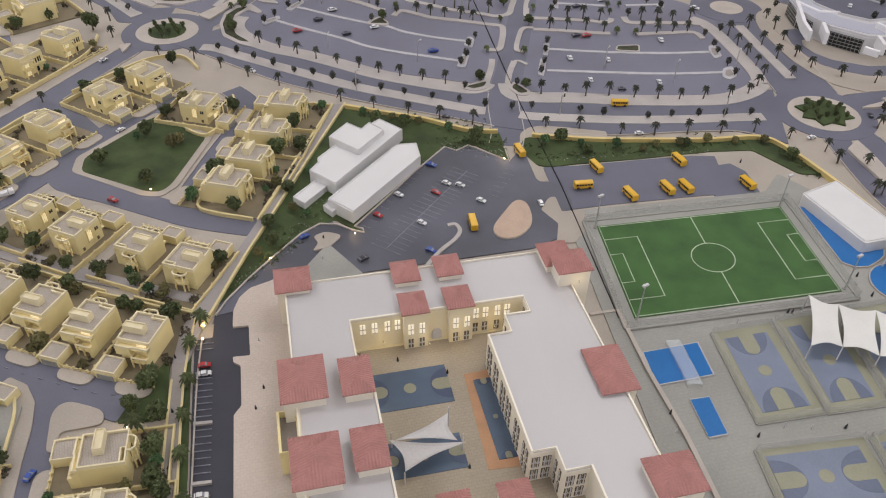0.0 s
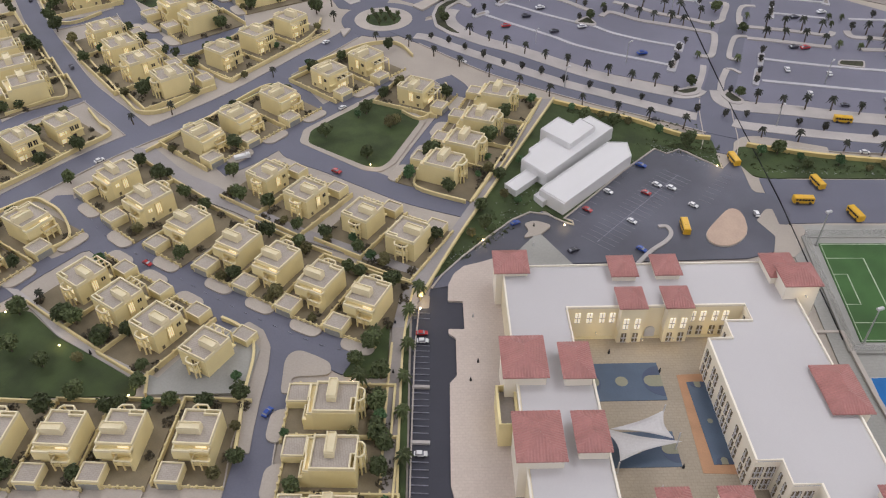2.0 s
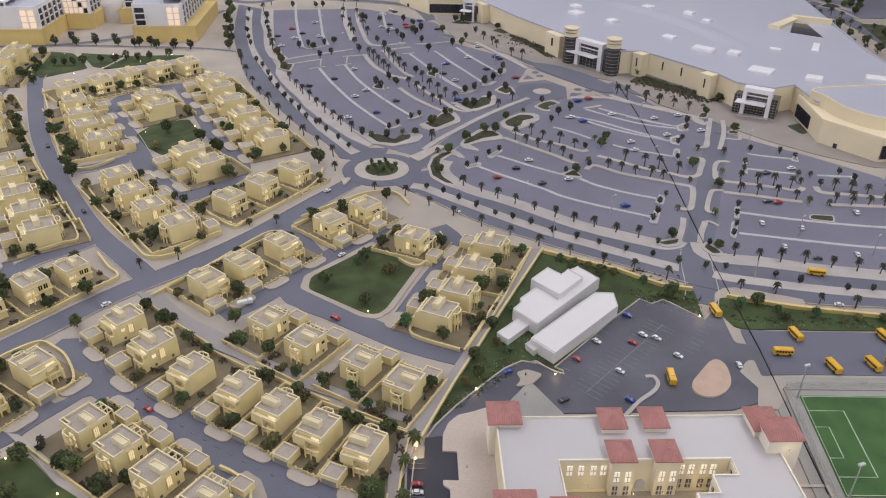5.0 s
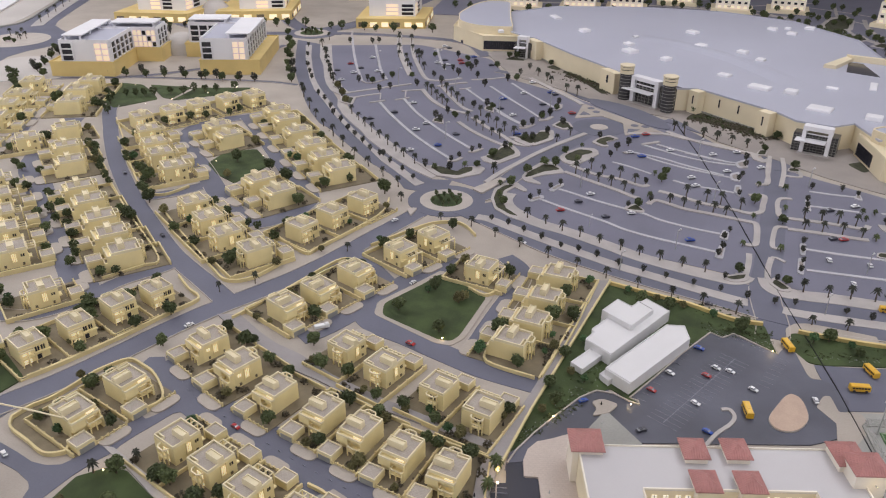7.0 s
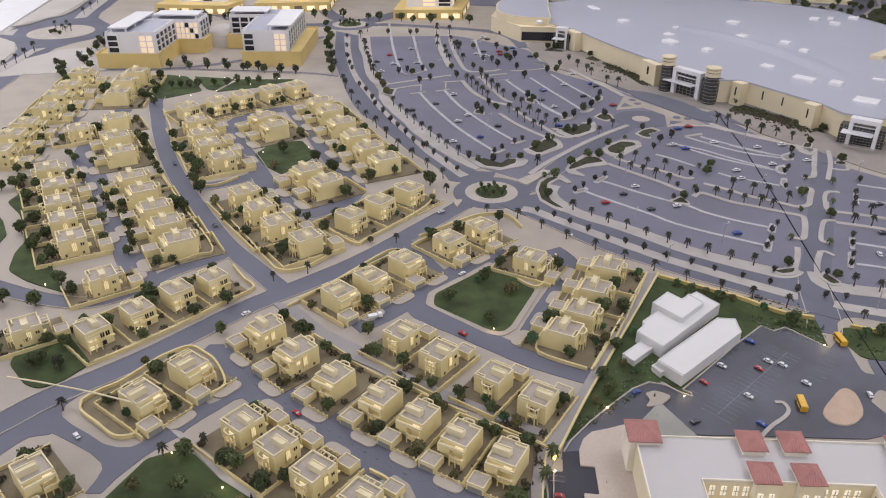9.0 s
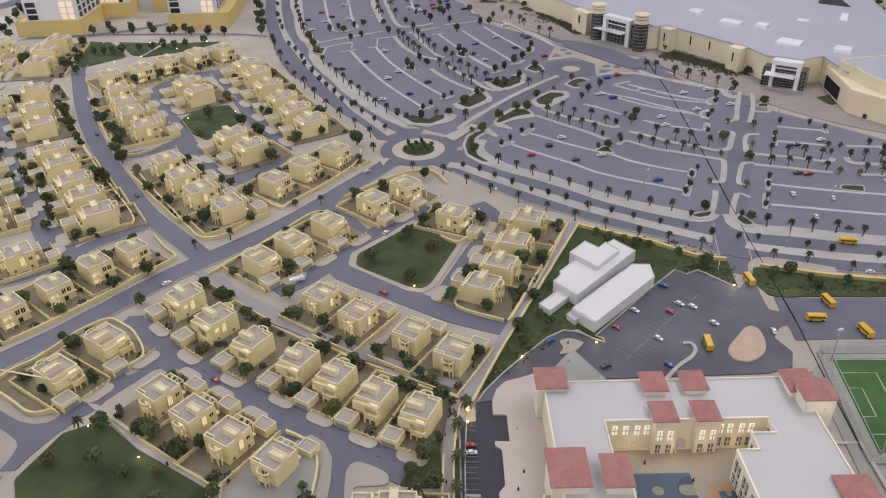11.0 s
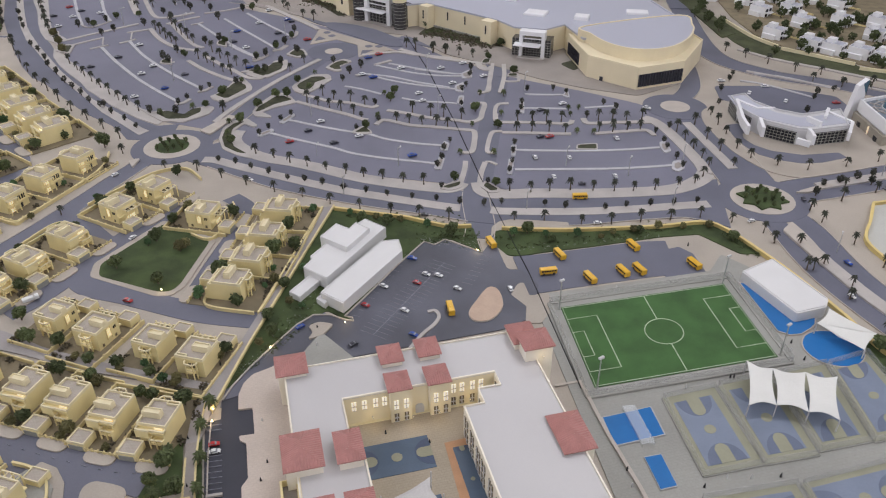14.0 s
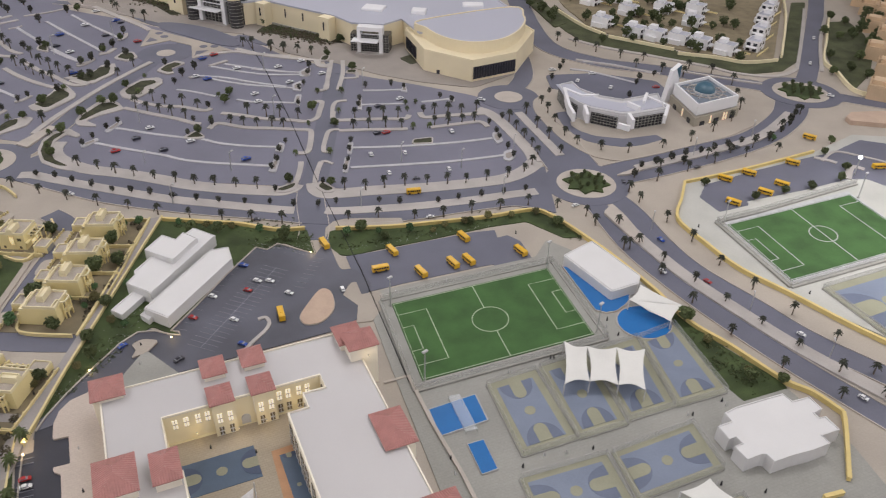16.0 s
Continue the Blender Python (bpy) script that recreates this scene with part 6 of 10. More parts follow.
for x, y in ((-2.317, 2.235), (-2.179, 2.057), (-2.069, 1.930), (-1.896, 1.744), (-1.800, 1.66), (-1.693, 1.562), (-1.600, 1.48), (-1.507, 1.40)):
    villa(x, y, -45, 1.22)
for x, y in ((-2.377, 2.096), (-2.217, 1.736), (-2.098, 1.625), (-1.998, 1.518), (-1.905, 1.425), (-1.801, 1.331)):
    villa(x, y, 135, 1.22, 2)
for x, y in ((-2.864, 2.738), (-2.784, 2.556), (-2.734, 2.419), (-2.663, 2.267), (-2.601, 2.084), (-2.555, 1.963), (-2.481, 1.818)):
    villa(x, y, 113, 1.35, 2)
for x, y in ((-2.622, 2.812), (-2.587, 2.673), (-2.506, 2.514)):
    villa(x, y, -68, 1.35)
for x, y in ((-0.457, 0.598), (-0.430, 0.504), (-0.406, 0.411)):
    villa(x, y, -80, 1.0)
for x, y in ((-0.921, 0.449), (-0.824, 0.469), (-0.739, 0.487), (-0.632, 0.508)):
    villa(x, y, 8, 0.95)

# ---- school ----
A12 = radians(12.5)


def uv(u, v):
    """School axes: u along its front, v towards the car park."""
    x, y = u * math.cos(A12) - v * math.sin(A12), 0.9 + u * math.sin(A12) + v * math.cos(A12)
    return (1.0083 * x - 0.0015, 1.0078 * y + 0.0155)


def urect(u0, u1, v0, v1):
    return [uv(u0, v0), uv(u1, v0), uv(u1, v1), uv(u0, v1)]


school = thing("school_building", "cream school with flat pale roofs and red tiled pavilions", "school")
ZR = 0.069
wings = [("north", -0.247, 0.222, -0.069, 0.036), ("west", -0.247, -0.150, -0.20, -0.069), ("west", -0.245, -0.133, -0.60, -0.20), ("link", 0.132, 0.222, -0.105, -0.069), ("link", 0.090, 0.222, -0.142, -0.105),
         ("east", 0.053, 0.222, -0.361, -0.142), ("step", 0.087, 0.222, -0.398, -0.361), ("south", 0.124, 0.222, -0.60, -0.398)]
for _, u0, u1, v0, v1 in wings:
    part("wing", Shape().prism(urect(u0, u1, v0, v1), 0, ZR), M_SPALE if u0 > 0 else M_SWALL, school)
    part("roof_deck", Shape().prism(urect(u0 + 0.003, u1 - 0.003, v0 + 0.0, v1 - 0.0), ZR, ZR + 0.0006), M_SROOF, school, "plain pale grey flat roof")
rim = [uv(*p) for p in ((-0.2455, -0.60), (-0.2455, 0.0345), (0.2205, 0.0345), (0.2205, -0.60))]
part("parapet", Shape().ribbon(rim, 0.003, ZR - 0.001, ZR + 0.004), M_SPALE, school)
rim = [uv(*p) for p in ((-0.1345, -0.60), (-0.1345, -0.1985), (-0.1515, -0.1985), (-0.1515, -0.0675), (0.1335, -0.0675), (0.1335, -0.1035), (0.0915, -0.1035), (0.0915, -0.1405), (0.0545, -0.1405), (0.0545, -0.3595), (0.0885, -0.3595), (0.0885, -0.3965), (0.1255, -0.3965), (0.1255, -0.60))]
part("parapet", Shape().ribbon(rim, 0.003, ZR - 0.001, ZR + 0.004), M_SPALE, school)


def pavilion(u, v, w, d, z0, z1, rise):
    """A raised block with a hipped roof of ribbed red tiles."""
    rise *= 1.45
    h = Shape().prism(urect(u - w / 2 + 0.004, u + w / 2 - 0.004, v - d / 2 + 0.004, v + d / 2 - 0.004), z0, z1)
    block = part("pavilion", h, M_SPALE, school)
    t = Shape()
    a = min(w, d) / 2
    eave = [(u - w / 2, v - d / 2), (u + w / 2, v - d / 2), (u + w / 2, v + d / 2), (u - w / 2, v + d / 2)]
    if w <= d:
        r0, r1 = (u, v - d / 2 + a), (u, v + d / 2 - a)
        tops = [r0, r0, r1, r1]
    else:
        r0, r1 = (u - w / 2 + a, v), (u + w / 2 - a, v)
        tops = [r0, r1, r1, r0]
    t.prism([uv(*p) for p in eave], z1 - 0.0015, z1)
    n = 0
    for i in range(4):
        e0, e1, p0, p1 = eave[i], eave[(i + 1) % 4], tops[i], tops[(i + 1) % 4]
        k = max(6, int(math.dist(e0, e1) / 0.0040))
        pts = []
        for j in range(2 * k + 1):
            s = j / (2 * k)
            lift = 0.0011 if j % 2 else 0.0
            ex, ey = e0[0] + (e1[0] - e0[0]) * s, e0[1] + (e1[1] - e0[1]) * s
            # each rib runs straight up the slope until it meets the hip
            length = math.dist(e0, e1)
            reach = min(1.0, (s * length) / a if a else 1, ((1 - s) * length) / a if a else 1)
            ix, iy = ((0, 1), (-1, 0), (0, -1), (1, 0))[i]
            pts.append(((ex, ey, z1 + lift), (ex + ix * a * reach, ey + iy * a * reach, z1 + rise * reach + lift * 0.6)))
        vs = [(*uv(q[0], q[1]), q[2]) for pr in pts for q in pr]
        t.add(vs, [(2 * j, 2 * j + 2, 2 * j + 3, 2 * j + 1) for j in range(2 * k)])
    part("tiled_roof", t, M_TILE, block, "faded red tiled hipped roof")


for p in ((-0.232, 0.0375, 0.060, 0.060, 0.0, 0.080, 0.012), (-0.2335, -0.1865, 0.067, 0.083, 0.0, 0.090, 0.012), (-0.158, -0.195, 0.047, 0.071, 0.0, 0.090, 0.009),
          (-0.2275, -0.327, 0.067, 0.082, 0.0, 0.090, 0.012), (-0.157, -0.321, 0.047, 0.068, 0.0, 0.090, 0.009), (-0.0473, 0.018, 0.046, 0.054, 0.03, 0.083, 0.010), (0.0256, 0.0195, 0.046, 0.054, 0.03, 0.083, 0.010),
          (-0.0486, -0.0597, 0.0455, 0.052, 0.03, 0.083, 0.010), (0.0247, -0.0597, 0.0455, 0.052, 0.03, 0.083, 0.010), (0.2135, 0.0085, 0.054, 0.062, 0.0, 0.087, 0.010), (0.225, -0.0315, 0.062, 0.058, 0.0, 0.101, 0.011),
          (0.2113, -0.2475, 0.060, 0.090, 0.03, 0.076, 0.010), (0.220, -0.440, 0.070, 0.062, 0.0, 0.086, 0.010), (0.018, -0.414, 0.045, 0.05, 0.0, 0.06, 0.008), (-0.062, -0.414, 0.045, 0.05, 0.0, 0.06, 0.008)):
    pavilion(*p)


def school_window(u, v, face, z, lit, w=0.0085, h=0.011):
    """A pair of sashes; face: 'v' looks south, 'u' looks west, 'n' none."""
    s = Shape()
    t = 0.0012
    if face == "v":
        s.prism(urect(u - w / 2, u + w / 2, v - t, v + t), z, z + h)
        bars = [urect(u - 0.0009, u + 0.0009, v - t * 1.6, v)], [urect(u - w / 2, u + w / 2, v - t * 1.6, v)]
    else:
        s.prism(urect(u - t, u + t, v - w / 2, v + w / 2), z, z + h)
        bars = [urect(u - t * 1.6, u, v - 0.0009, v + 0.0009)], [urect(u - t * 1.6, u, v - w / 2, v + w / 2)]
    win = part("window", s, M_PALEW if lit else M_GLASST, school)
    b = Shape()
    for q in bars[0]:
        b.prism(q, z, z + h)
    for q in bars[1]:
        b.prism(q, z + h / 2 - 0.0012, z + h / 2 + 0.0012)
        b.prism(q, z - 0.001, z)
    part("sash_grid", b, M_WHITE, win)


for u, lit in ((-0.1321, 1), (-0.1129, 1), (-0.0925, 1), (-0.076, 1), (0.0539, 1), (0.0702, 1), (0.0905, 1), (0.1068, 1)):
    school_window(u, -0.0692, "v", 0.039, lit, 0.0082, 0.020)
    if u > 0:
        school_window(u, -0.0692, "v", 0.008, 0, 0.0085, 0.018)
for v in (-0.161, -0.196, -0.233, -0.262, -0.303, -0.342):
    for dv in (-0.0066, 0.0066):
        for z, h in ((0.010, 0.018), (0.036, 0.023)):
            school_window(0.0528, v + dv, "u", z, 0, 0.0074, h)
for u0, v in ((0.061, -0.3612), (0.077, -0.3612), (0.097, -0.3982), (0.113, -0.3982)):
    for du in (-0.0032, 0.0032):
        for z in (0.010, 0.038):
            school_window(u0 + du, v, "v", z, 0, 0.0050, 0.020)
for u, v in ((0.0868, -0.372), (0.0868, -0.387), (0.0898, -0.118), (0.0898, -0.130), (0.1318, -0.082), (0.1318, -0.094)):
    for z in (0.010, 0.038):
        school_window(u, v, "u", z, 0, 0.0058, 0.020)
# low open box against the west wing; its cream colour carries the yellow light
box = part("light_well", Shape().ring([uv(*q) for q in ((-0.2735, -0.281), (-0.2475, -0.281), (-0.2475, -0.212), (-0.2735, -0.212))], 0.004, 0, 0.056), M_CREAM, school, "open light well, its yellow light put into the cream colour")
part("floor", Shape().prism(urect(-0.272, -0.249, -0.279, -0.214), 0, 0.044), M_FORE, box)
part("plinth", Shape().prism(urect(-0.150, 0.132, -0.0745, -0.0690), 0, 0.0050), M_TOP, school, "pale step along the courtyard front")
# raised entrance bays of the courtyard front
for u in (-0.0476, 0.0263):
    b = Shape().prism(urect(u - 0.0195, u + 0.0195, -0.0835, -0.066), 0, 0.0820)
    part("entrance_bay", b, M_SWALL, school)
    for du in (-0.0092, 0.0092):
        school_window(u + du, -0.0837, "v", 0.038, 1, 0.0080, 0.021)
        school_window(u + du, -0.0837, "v", 0.008, 0, 0.0080, 0.018)
arch = Shape()
pts = [(-0.008, 0.0)] + [(-0.008 + 0.008 - 0.008 * math.cos(math.pi * i / 10), 0.016 + 0.008 * math.sin(math.pi * i / 10)) for i in range(11)] + [(0.008, 0.0)]
vs = [(*uv(-0.011 + p, -0.0686), 0.003 + q) for p, q in pts] + [(*uv(-0.011 + p, -0.0712), 0.003 + q) for p, q in pts]
n = len(pts)
arch.add(vs, [(i, (i + 1) % n, n + (i + 1) % n, n + i) for i in range(n)] + [tuple(range(n, 2 * n))])
part("arched_door", arch, M_WHITE, school, "white arched entrance screen")

# courtyard, its courts and apron
paving(urect(-0.139, 0.126, -0.60, -0.05), M_TANSLAB, "pavement", "tan paved school courtyard", 0, 0.0004)
paving([(-0.215, 0.985), (-0.25, 1.02), (-0.30, 0.985), (-0.329, 0.968), (-0.343, 0.943), (-0.347, 0.911), (-0.340, 0.871), (-0.314, 0.875), (-0.299, 0.808), (-0.326, 0.804), (-0.323, 0.793), (-0.310, 0.786), (-0.293, 0.706), (-0.301, 0.688), (-0.284, 0.603), (-0.265, 0.509), (-0.223, 0.419), (-0.193, 0.318), (-0.09, 0.30), (-0.14, 0.50), (-0.20, 0.75)], M_SLABS, "pavement", "pale paved school forecourt", 0.003, 0.0012)


def court(u0, u1, v0, v1, base=M_COURT, label="slate-blue marked play court"):
    t = thing("play_court", label, "court", "school play courts")
    z = level() + 0.0014
    part("surface", Shape().prism(urect(u0, u1, v0, v1), 0.0, z), base, t)
    cu, cv = (u0 + u1) / 2, (v0 + v1) / 2
    long_u = (u1 - u0) > (v1 - v0)
    w = min(u1 - u0, v1 - v0)
    for sgn in (-1, 1):
        arc, key = [], []
        for i in range(17):
            a = math.pi * i / 16
            du, dv = w * 0.40 * math.cos(a), w * 0.40 * math.sin(a)
            ku, kv = w * 0.15 * math.cos(a), w * 0.22 + w * 0.15 * math.sin(a)
            e = (u1 - u0) / 2 if long_u else (v1 - v0) / 2
            if long_u:
                arc.append(uv(cu + sgn * (e - dv), cv + du))
                key.append(uv(cu + sgn * (e - kv), cv + ku))
            else:
                arc.append(uv(cu + du, cv + sgn * (e - dv)))
                key.append(uv(cu + ku, cv + sgn * (e - kv)))
        ends = [(-w * 0.15, 0), (w * 0.15, 0)]
        key = key + [uv(cu + sgn * (e - b), cv + a) if long_u else uv(cu + a, cv + sgn * (e - b)) for a, b in ends]
        part("marking", Shape().prism(arc, 0, z + 0.0003), M_COURTN, t)
        part("marking", Shape().prism(key, 0, z + 0.0006), M_COURTT, t)
    part("marking", Shape().prism([uv(cu + w * 0.13 * math.cos(a), cv + w * 0.13 * math.sin(a)) for a in [math.pi * i / 10 for i in range(20)]], 0, z + 0.0004), M_COURTT, t)
    return t


court(-0.137, -0.012, -0.204, -0.129, base=M_COURTS)
court(-0.137, -0.02, -0.322, -0.262, base=M_COURTS)
paving([uv(0.014, -0.155), uv(0.0565, -0.153), uv(0.0565, -0.336), uv(0.006, -0.333)], M_CLAY, "pavement", "orange clay border of a court", 0, 0.0008)
court(0.025, 0.0565, -0.320, -0.170, base=M_COURTS)

# ---- annexes in white card ----
def flat_block(name, label, pts, h, mat=M_CARD, rim=True, category="building"):
    b = thing(name, label, category)
    part("body", Shape().prism(pts, 0, h), mat, b)
    if rim:
        n = len(pts)
        cx, cy = sum(p[0] for p in pts) / n, sum(p[1] for p in pts) / n
        q = [(cx + (x - cx) * 0.985, cy + (y - cy) * 0.985) for x, y in pts]
        part("parapet", Shape().ring(q, 0.0022, h - 0.0005, h + 0.0022), mat, b)
    return b


annex = thing("annex_building", "blank white card annex of stepped flat blocks", "building")
for pts, h in (([(-0.215, 1.202), (-0.084, 1.411), (-0.043, 1.417), (-0.033, 1.365), (-0.162, 1.161)], 0.030), ([(-0.225, 1.200), (-0.209, 1.224), (-0.193, 1.199), (-0.205, 1.179)], 0.015),
               ([(-0.264, 1.300), (-0.248, 1.332), (-0.253, 1.345), (-0.214, 1.411), (-0.129, 1.516), (-0.076, 1.472), (-0.206, 1.253)], 0.032),
               ([(-0.235, 1.414), (-0.201, 1.474), (-0.166, 1.448), (-0.151, 1.478), (-0.116, 1.447), (-0.166, 1.361)], 0.044), ([(-0.289, 1.226), (-0.247, 1.294), (-0.219, 1.278), (-0.263, 1.205)], 0.016)):
    blk = part("block", Shape().prism(pts, 0, h), M_CARD, annex)
    cx, cy = sum(p[0] for p in pts) / len(pts), sum(p[1] for p in pts) / len(pts)
    part("parapet", Shape().ring([(cx + (x - cx) * 0.98, cy + (y - cy) * 0.98) for x, y in pts], 0.002, h - 0.0005, h + 0.002), M_CARD, blk)
club = flat_block("club_building", "blank white card block with stepped outline", [(0.910, 0.699), (1.019, 0.716), (1.026, 0.694), (1.066, 0.699), (1.071, 0.667), (1.049, 0.660), (1.052, 0.645), (1.066, 0.647), (1.072, 0.613), (1.030, 0.606), (1.034, 0.586),
                                                                                     (0.994, 0.578), (0.948, 0.573), (0.910, 0.566), (0.906, 0.584), (0.897, 0.586), (0.865, 0.579), (0.858, 0.610), (0.876, 0.614), (0.872, 0.632), (0.857, 0.628), (0.852, 0.660), (0.884, 0.667), (0.881, 0.689)], 0.033)
pool_hall = thing("pool_hall", "white card pool hall with a curved end beside the water", "building")
part("block", Shape().prism(rounded([(0.754, 1.247), (0.847, 1.297), (0.908, 1.135), (0.890, 1.106), (0.816, 1.086)], 0.008), 0, 0.030), M_CARD, pool_hall)
part("parapet", Shape().ring([(0.759, 1.246), (0.846, 1.292), (0.904, 1.136), (0.887, 1.110), (0.819, 1.091)], 0.002, 0.0295, 0.032), M_CARD, pool_hall)

# ---- sports ground ----
pitch = thing("football_pitch", "green football pitch with white lines", "pitch")
P0, PA = (0.320, 1.158), radians(10.9)


def pq(a, b):
    """Pitch axes: a along its length b from the far touchline to the near one."""
    x = P0[0] + a * math.cos(PA) + b * math.sin(PA) * 0.5
    y = P0[1] + a * math.sin(PA) - b * math.cos(PA)
    return (x, y)


PL, PW = 0.399, 0.260
zp = level() + 0.002
part("turf", Shape().prism([pq(0, 0), pq(PL, 0), pq(PL, PW), pq(0, PW)], 0, zp), M_PITCH, pitch)


def pitch_line(pts, closed=False, w=0.0021):
    part("line", Shape().ribbon(pts, w, 0.001, zp + 0.0003, closed), M_TURFLINE, pitch)


pitch_line([pq(0.003, 0.003), pq(PL - 0.003, 0.003), pq(PL - 0.003, PW - 0.003), pq(0.003, PW - 0.003)], True)
for b0, b1 in ((0.003, PW / 2 - 0.042), (PW / 2 + 0.042, PW - 0.003)):
    pitch_line([pq(0.198, b0), pq(0.198, b1)])
pitch_line([pq(0.198 + 0.042 * math.cos(a), PW / 2 + 0.042 * math.sin(a)) for a in [math.pi * i / 16 for i in range(32)]], True)
for e, sg in ((0.003, 1), (PL - 0.003, -1)):
    for d, hw in ((0.068, 0.0855), (0.025, 0.040)):
        pitch_line([pq(e, PW / 2 - hw), pq(e + sg * d, PW / 2 - hw), pq(e + sg * d, PW / 2 + hw), pq(e, PW / 2 + hw)])
# grey upstand and clear screen round the pitch
surround = thing("pitch_fence", "low grey kerb and clear acrylic screen round the pitch", "fence")
for a0, b0, a1, b1 in ((-0.022, -0.022, PL + 0.022, -0.022), (PL + 0.022, -0.022, PL + 0.022, PW + 0.022), (PL + 0.022, PW + 0.022, -0.022, PW + 0.022), (-0.022, PW + 0.022, -0.022, -0.022)):
    part("kerb", Shape().ribbon([pq(a0, b0), pq(a1, b1)], 0.008, 0, 0.0065), M_CONC, surround)
    o = part("screen", Shape().ribbon([pq(a0, b0), pq(a1, b1)], 0.0012, 0.0065, 0.022), M_FENCE, surround)
paving([pq(-0.02, -0.02), pq(PL + 0.02, -0.02), pq(PL + 0.02, PW + 0.02), pq(-0.02, PW + 0.02)], M_CONC, "pavement", "grey margin round the pitch", 0, 0.0004)
# multi-sport courts with acrylic screens
COURTS = [((0.469, 0.869), (0.577, 0.894), (0.600, 0.703), (0.488, 0.681)), ((0.586, 0.899), (0.697, 0.925), (0.706, 0.720), (0.603, 0.702)), ((0.702, 0.923), (0.822, 0.952), (0.815, 0.748), (0.711, 0.728)),
          ((0.827, 0.950), (0.922, 0.980), (0.936, 0.766), (0.819, 0.746)), ((0.649, 0.658), (0.828, 0.700), (0.834, 0.590), (0.655, 0.552)), ((0.469, 0.633), (0.638, 0.658), (0.646, 0.546), (0.476, 0.525)), ((0.835, 0.53), (0.845, 0.46), (0.50, 0.40), (0.49, 0.46))]


def sport_court(q):
    t = thing("sports_court", "pale blue basketball court inside a clear acrylic screen", "court", "sports courts")
    z = level() + 0.0012

    def at(s, r):
        a = (q[0][0] + (q[1][0] - q[0][0]) * s, q[0][1] + (q[1][1] - q[0][1]) * s)
        b = (q[3][0] + (q[2][0] - q[3][0]) * s, q[3][1] + (q[2][1] - q[3][1]) * s)
        return (a[0] + (b[0] - a[0]) * r, a[1] + (b[1] - a[1]) * r)
    w, h = math.dist(q[0], q[1]), math.dist(q[1], q[2])
    flip = w > h

    def st(s, r):
        return at(r, s) if flip else at(s, r)
    sw, sh = (h, w) if flip else (w, h)
    n0, n1 = (0.11, 0.89) if flip else (0.14, 0.86)
    l0, l1 = (0.06, 0.91) if flip else (0.09, 0.91)
    part("surface", Shape().prism([at(0, 0), at(1, 0), at(1, 1), at(0, 1)], 0, z), M_COURTT, t)
    part("play_area", Shape().prism([st(n0, l0), st(n1, l0), st(n1, l1), st(n0, l1)], 0, z + 0.0003), M_COURT, t)
    for sg in (0, 1):
        def r_of(d):
            return (l0 + d / sh) if not sg else (l1 - d / sh)
        arc = [st(0.5 + 0.32 * math.cos(a), r_of(sw * 0.40 * math.sin(a))) for a in [math.pi * i / 16 for i in range(17)]]
        key = [st(0.5 + 0.12 * math.cos(a), r_of(sw * 0.26 + sw * 0.13 * math.sin(a))) for a in [math.pi * i / 12 for i in range(13)]] + [st(0.38, r_of(0.0)), st(0.62, r_of(0.0))]
        part("marking", Shape().prism(arc, 0, z + 0.0006), M_COURTD, t)
        part("marking", Shape().prism(key, 0, z + 0.0009), M_COURTT, t)
    part("marking", Shape().prism([st(0.5 + 0.10 * math.cos(a), 0.5 + 0.10 * sw / sh * math.sin(a)) for a in [math.pi * i / 10 for i in range(20)]], 0, z + 0.0006), M_COURTT, t)
    ring = [at(0, 0), at(1, 0), at(1, 1), at(0, 1)]
    for a, b in zip(ring, ring[1:] + ring[:1]):
        part("kerb", Shape().ribbon([a, b], 0.005, 0, 0.0045), M_CONC, t)
        part("screen", Shape().ribbon([a, b], 0.0012, 0.0045, 0.020), M_FENCE, t, "clear acrylic screen")


for q in COURTS:
    sport_court(q)


def blue_court(pts):
    t = thing("blue_court", "bright blue court with a white edge line", "court", "blue courts")
    z = level() + 0.0014
    n = len(pts)
    cx, cy = sum(p[0] for p in pts) / n, sum(p[1] for p in pts) / n
    part("edge", Shape().prism(pts, 0, z), M_LINE, t)
    part("surface", Shape().prism([(cx + (x - cx) * 0.95, cy + (y - cy) * 0.95) for x, y in pts], 0, z + 0.0003), M_BLUE, t)


blue_court([(0.341, 0.824), (0.441, 0.849), (0.449, 0.777), (0.350, 0.753)])
blue_court([(0.396, 0.727), (0.428, 0.733), (0.437, 0.661), (0.406, 0.654)])
net = thing("court_net", "thin clear net strip across the blue court", "net")
for a, b in (((0.385, 0.845), (0.399, 0.750)), ((0.408, 0.847), (0.422, 0.753))):
    part("net", Shape().ribbon([a, b], 0.0008, 0.001, 0.012), M_NET, net)
part("cover", Shape().prism([(0.385, 0.845), (0.408, 0.847), (0.422, 0.753), (0.399, 0.750)], 0.0118, 0.0124), M_NET, net)
for pts in ([(0.750, 1.240), (0.805, 1.215), (0.876, 1.114), (0.861, 1.080), (0.846, 1.066), (0.816, 1.047), (0.790, 1.045), (0.769, 1.059)], disc(0.862, 1.000, 0.062, 40, 0.058, 0)):
    pool = thing("swimming_pool", "bright blue pool with a pale rim", "pool", "school pools")
    z = level() + 0.0012
    n = len(pts)
    cx, cy = sum(p[0] for p in pts) / n, sum(p[1] for p in pts) / n
    part("rim", Shape().prism(list(pts), 0, z), M_KERB, pool)
    part("water", Shape().prism([(cx + (x - cx) * 0.96, cy + (y - cy) * 0.96) for x, y in pts], 0, z + 0.0003), M_BLUE, pool)

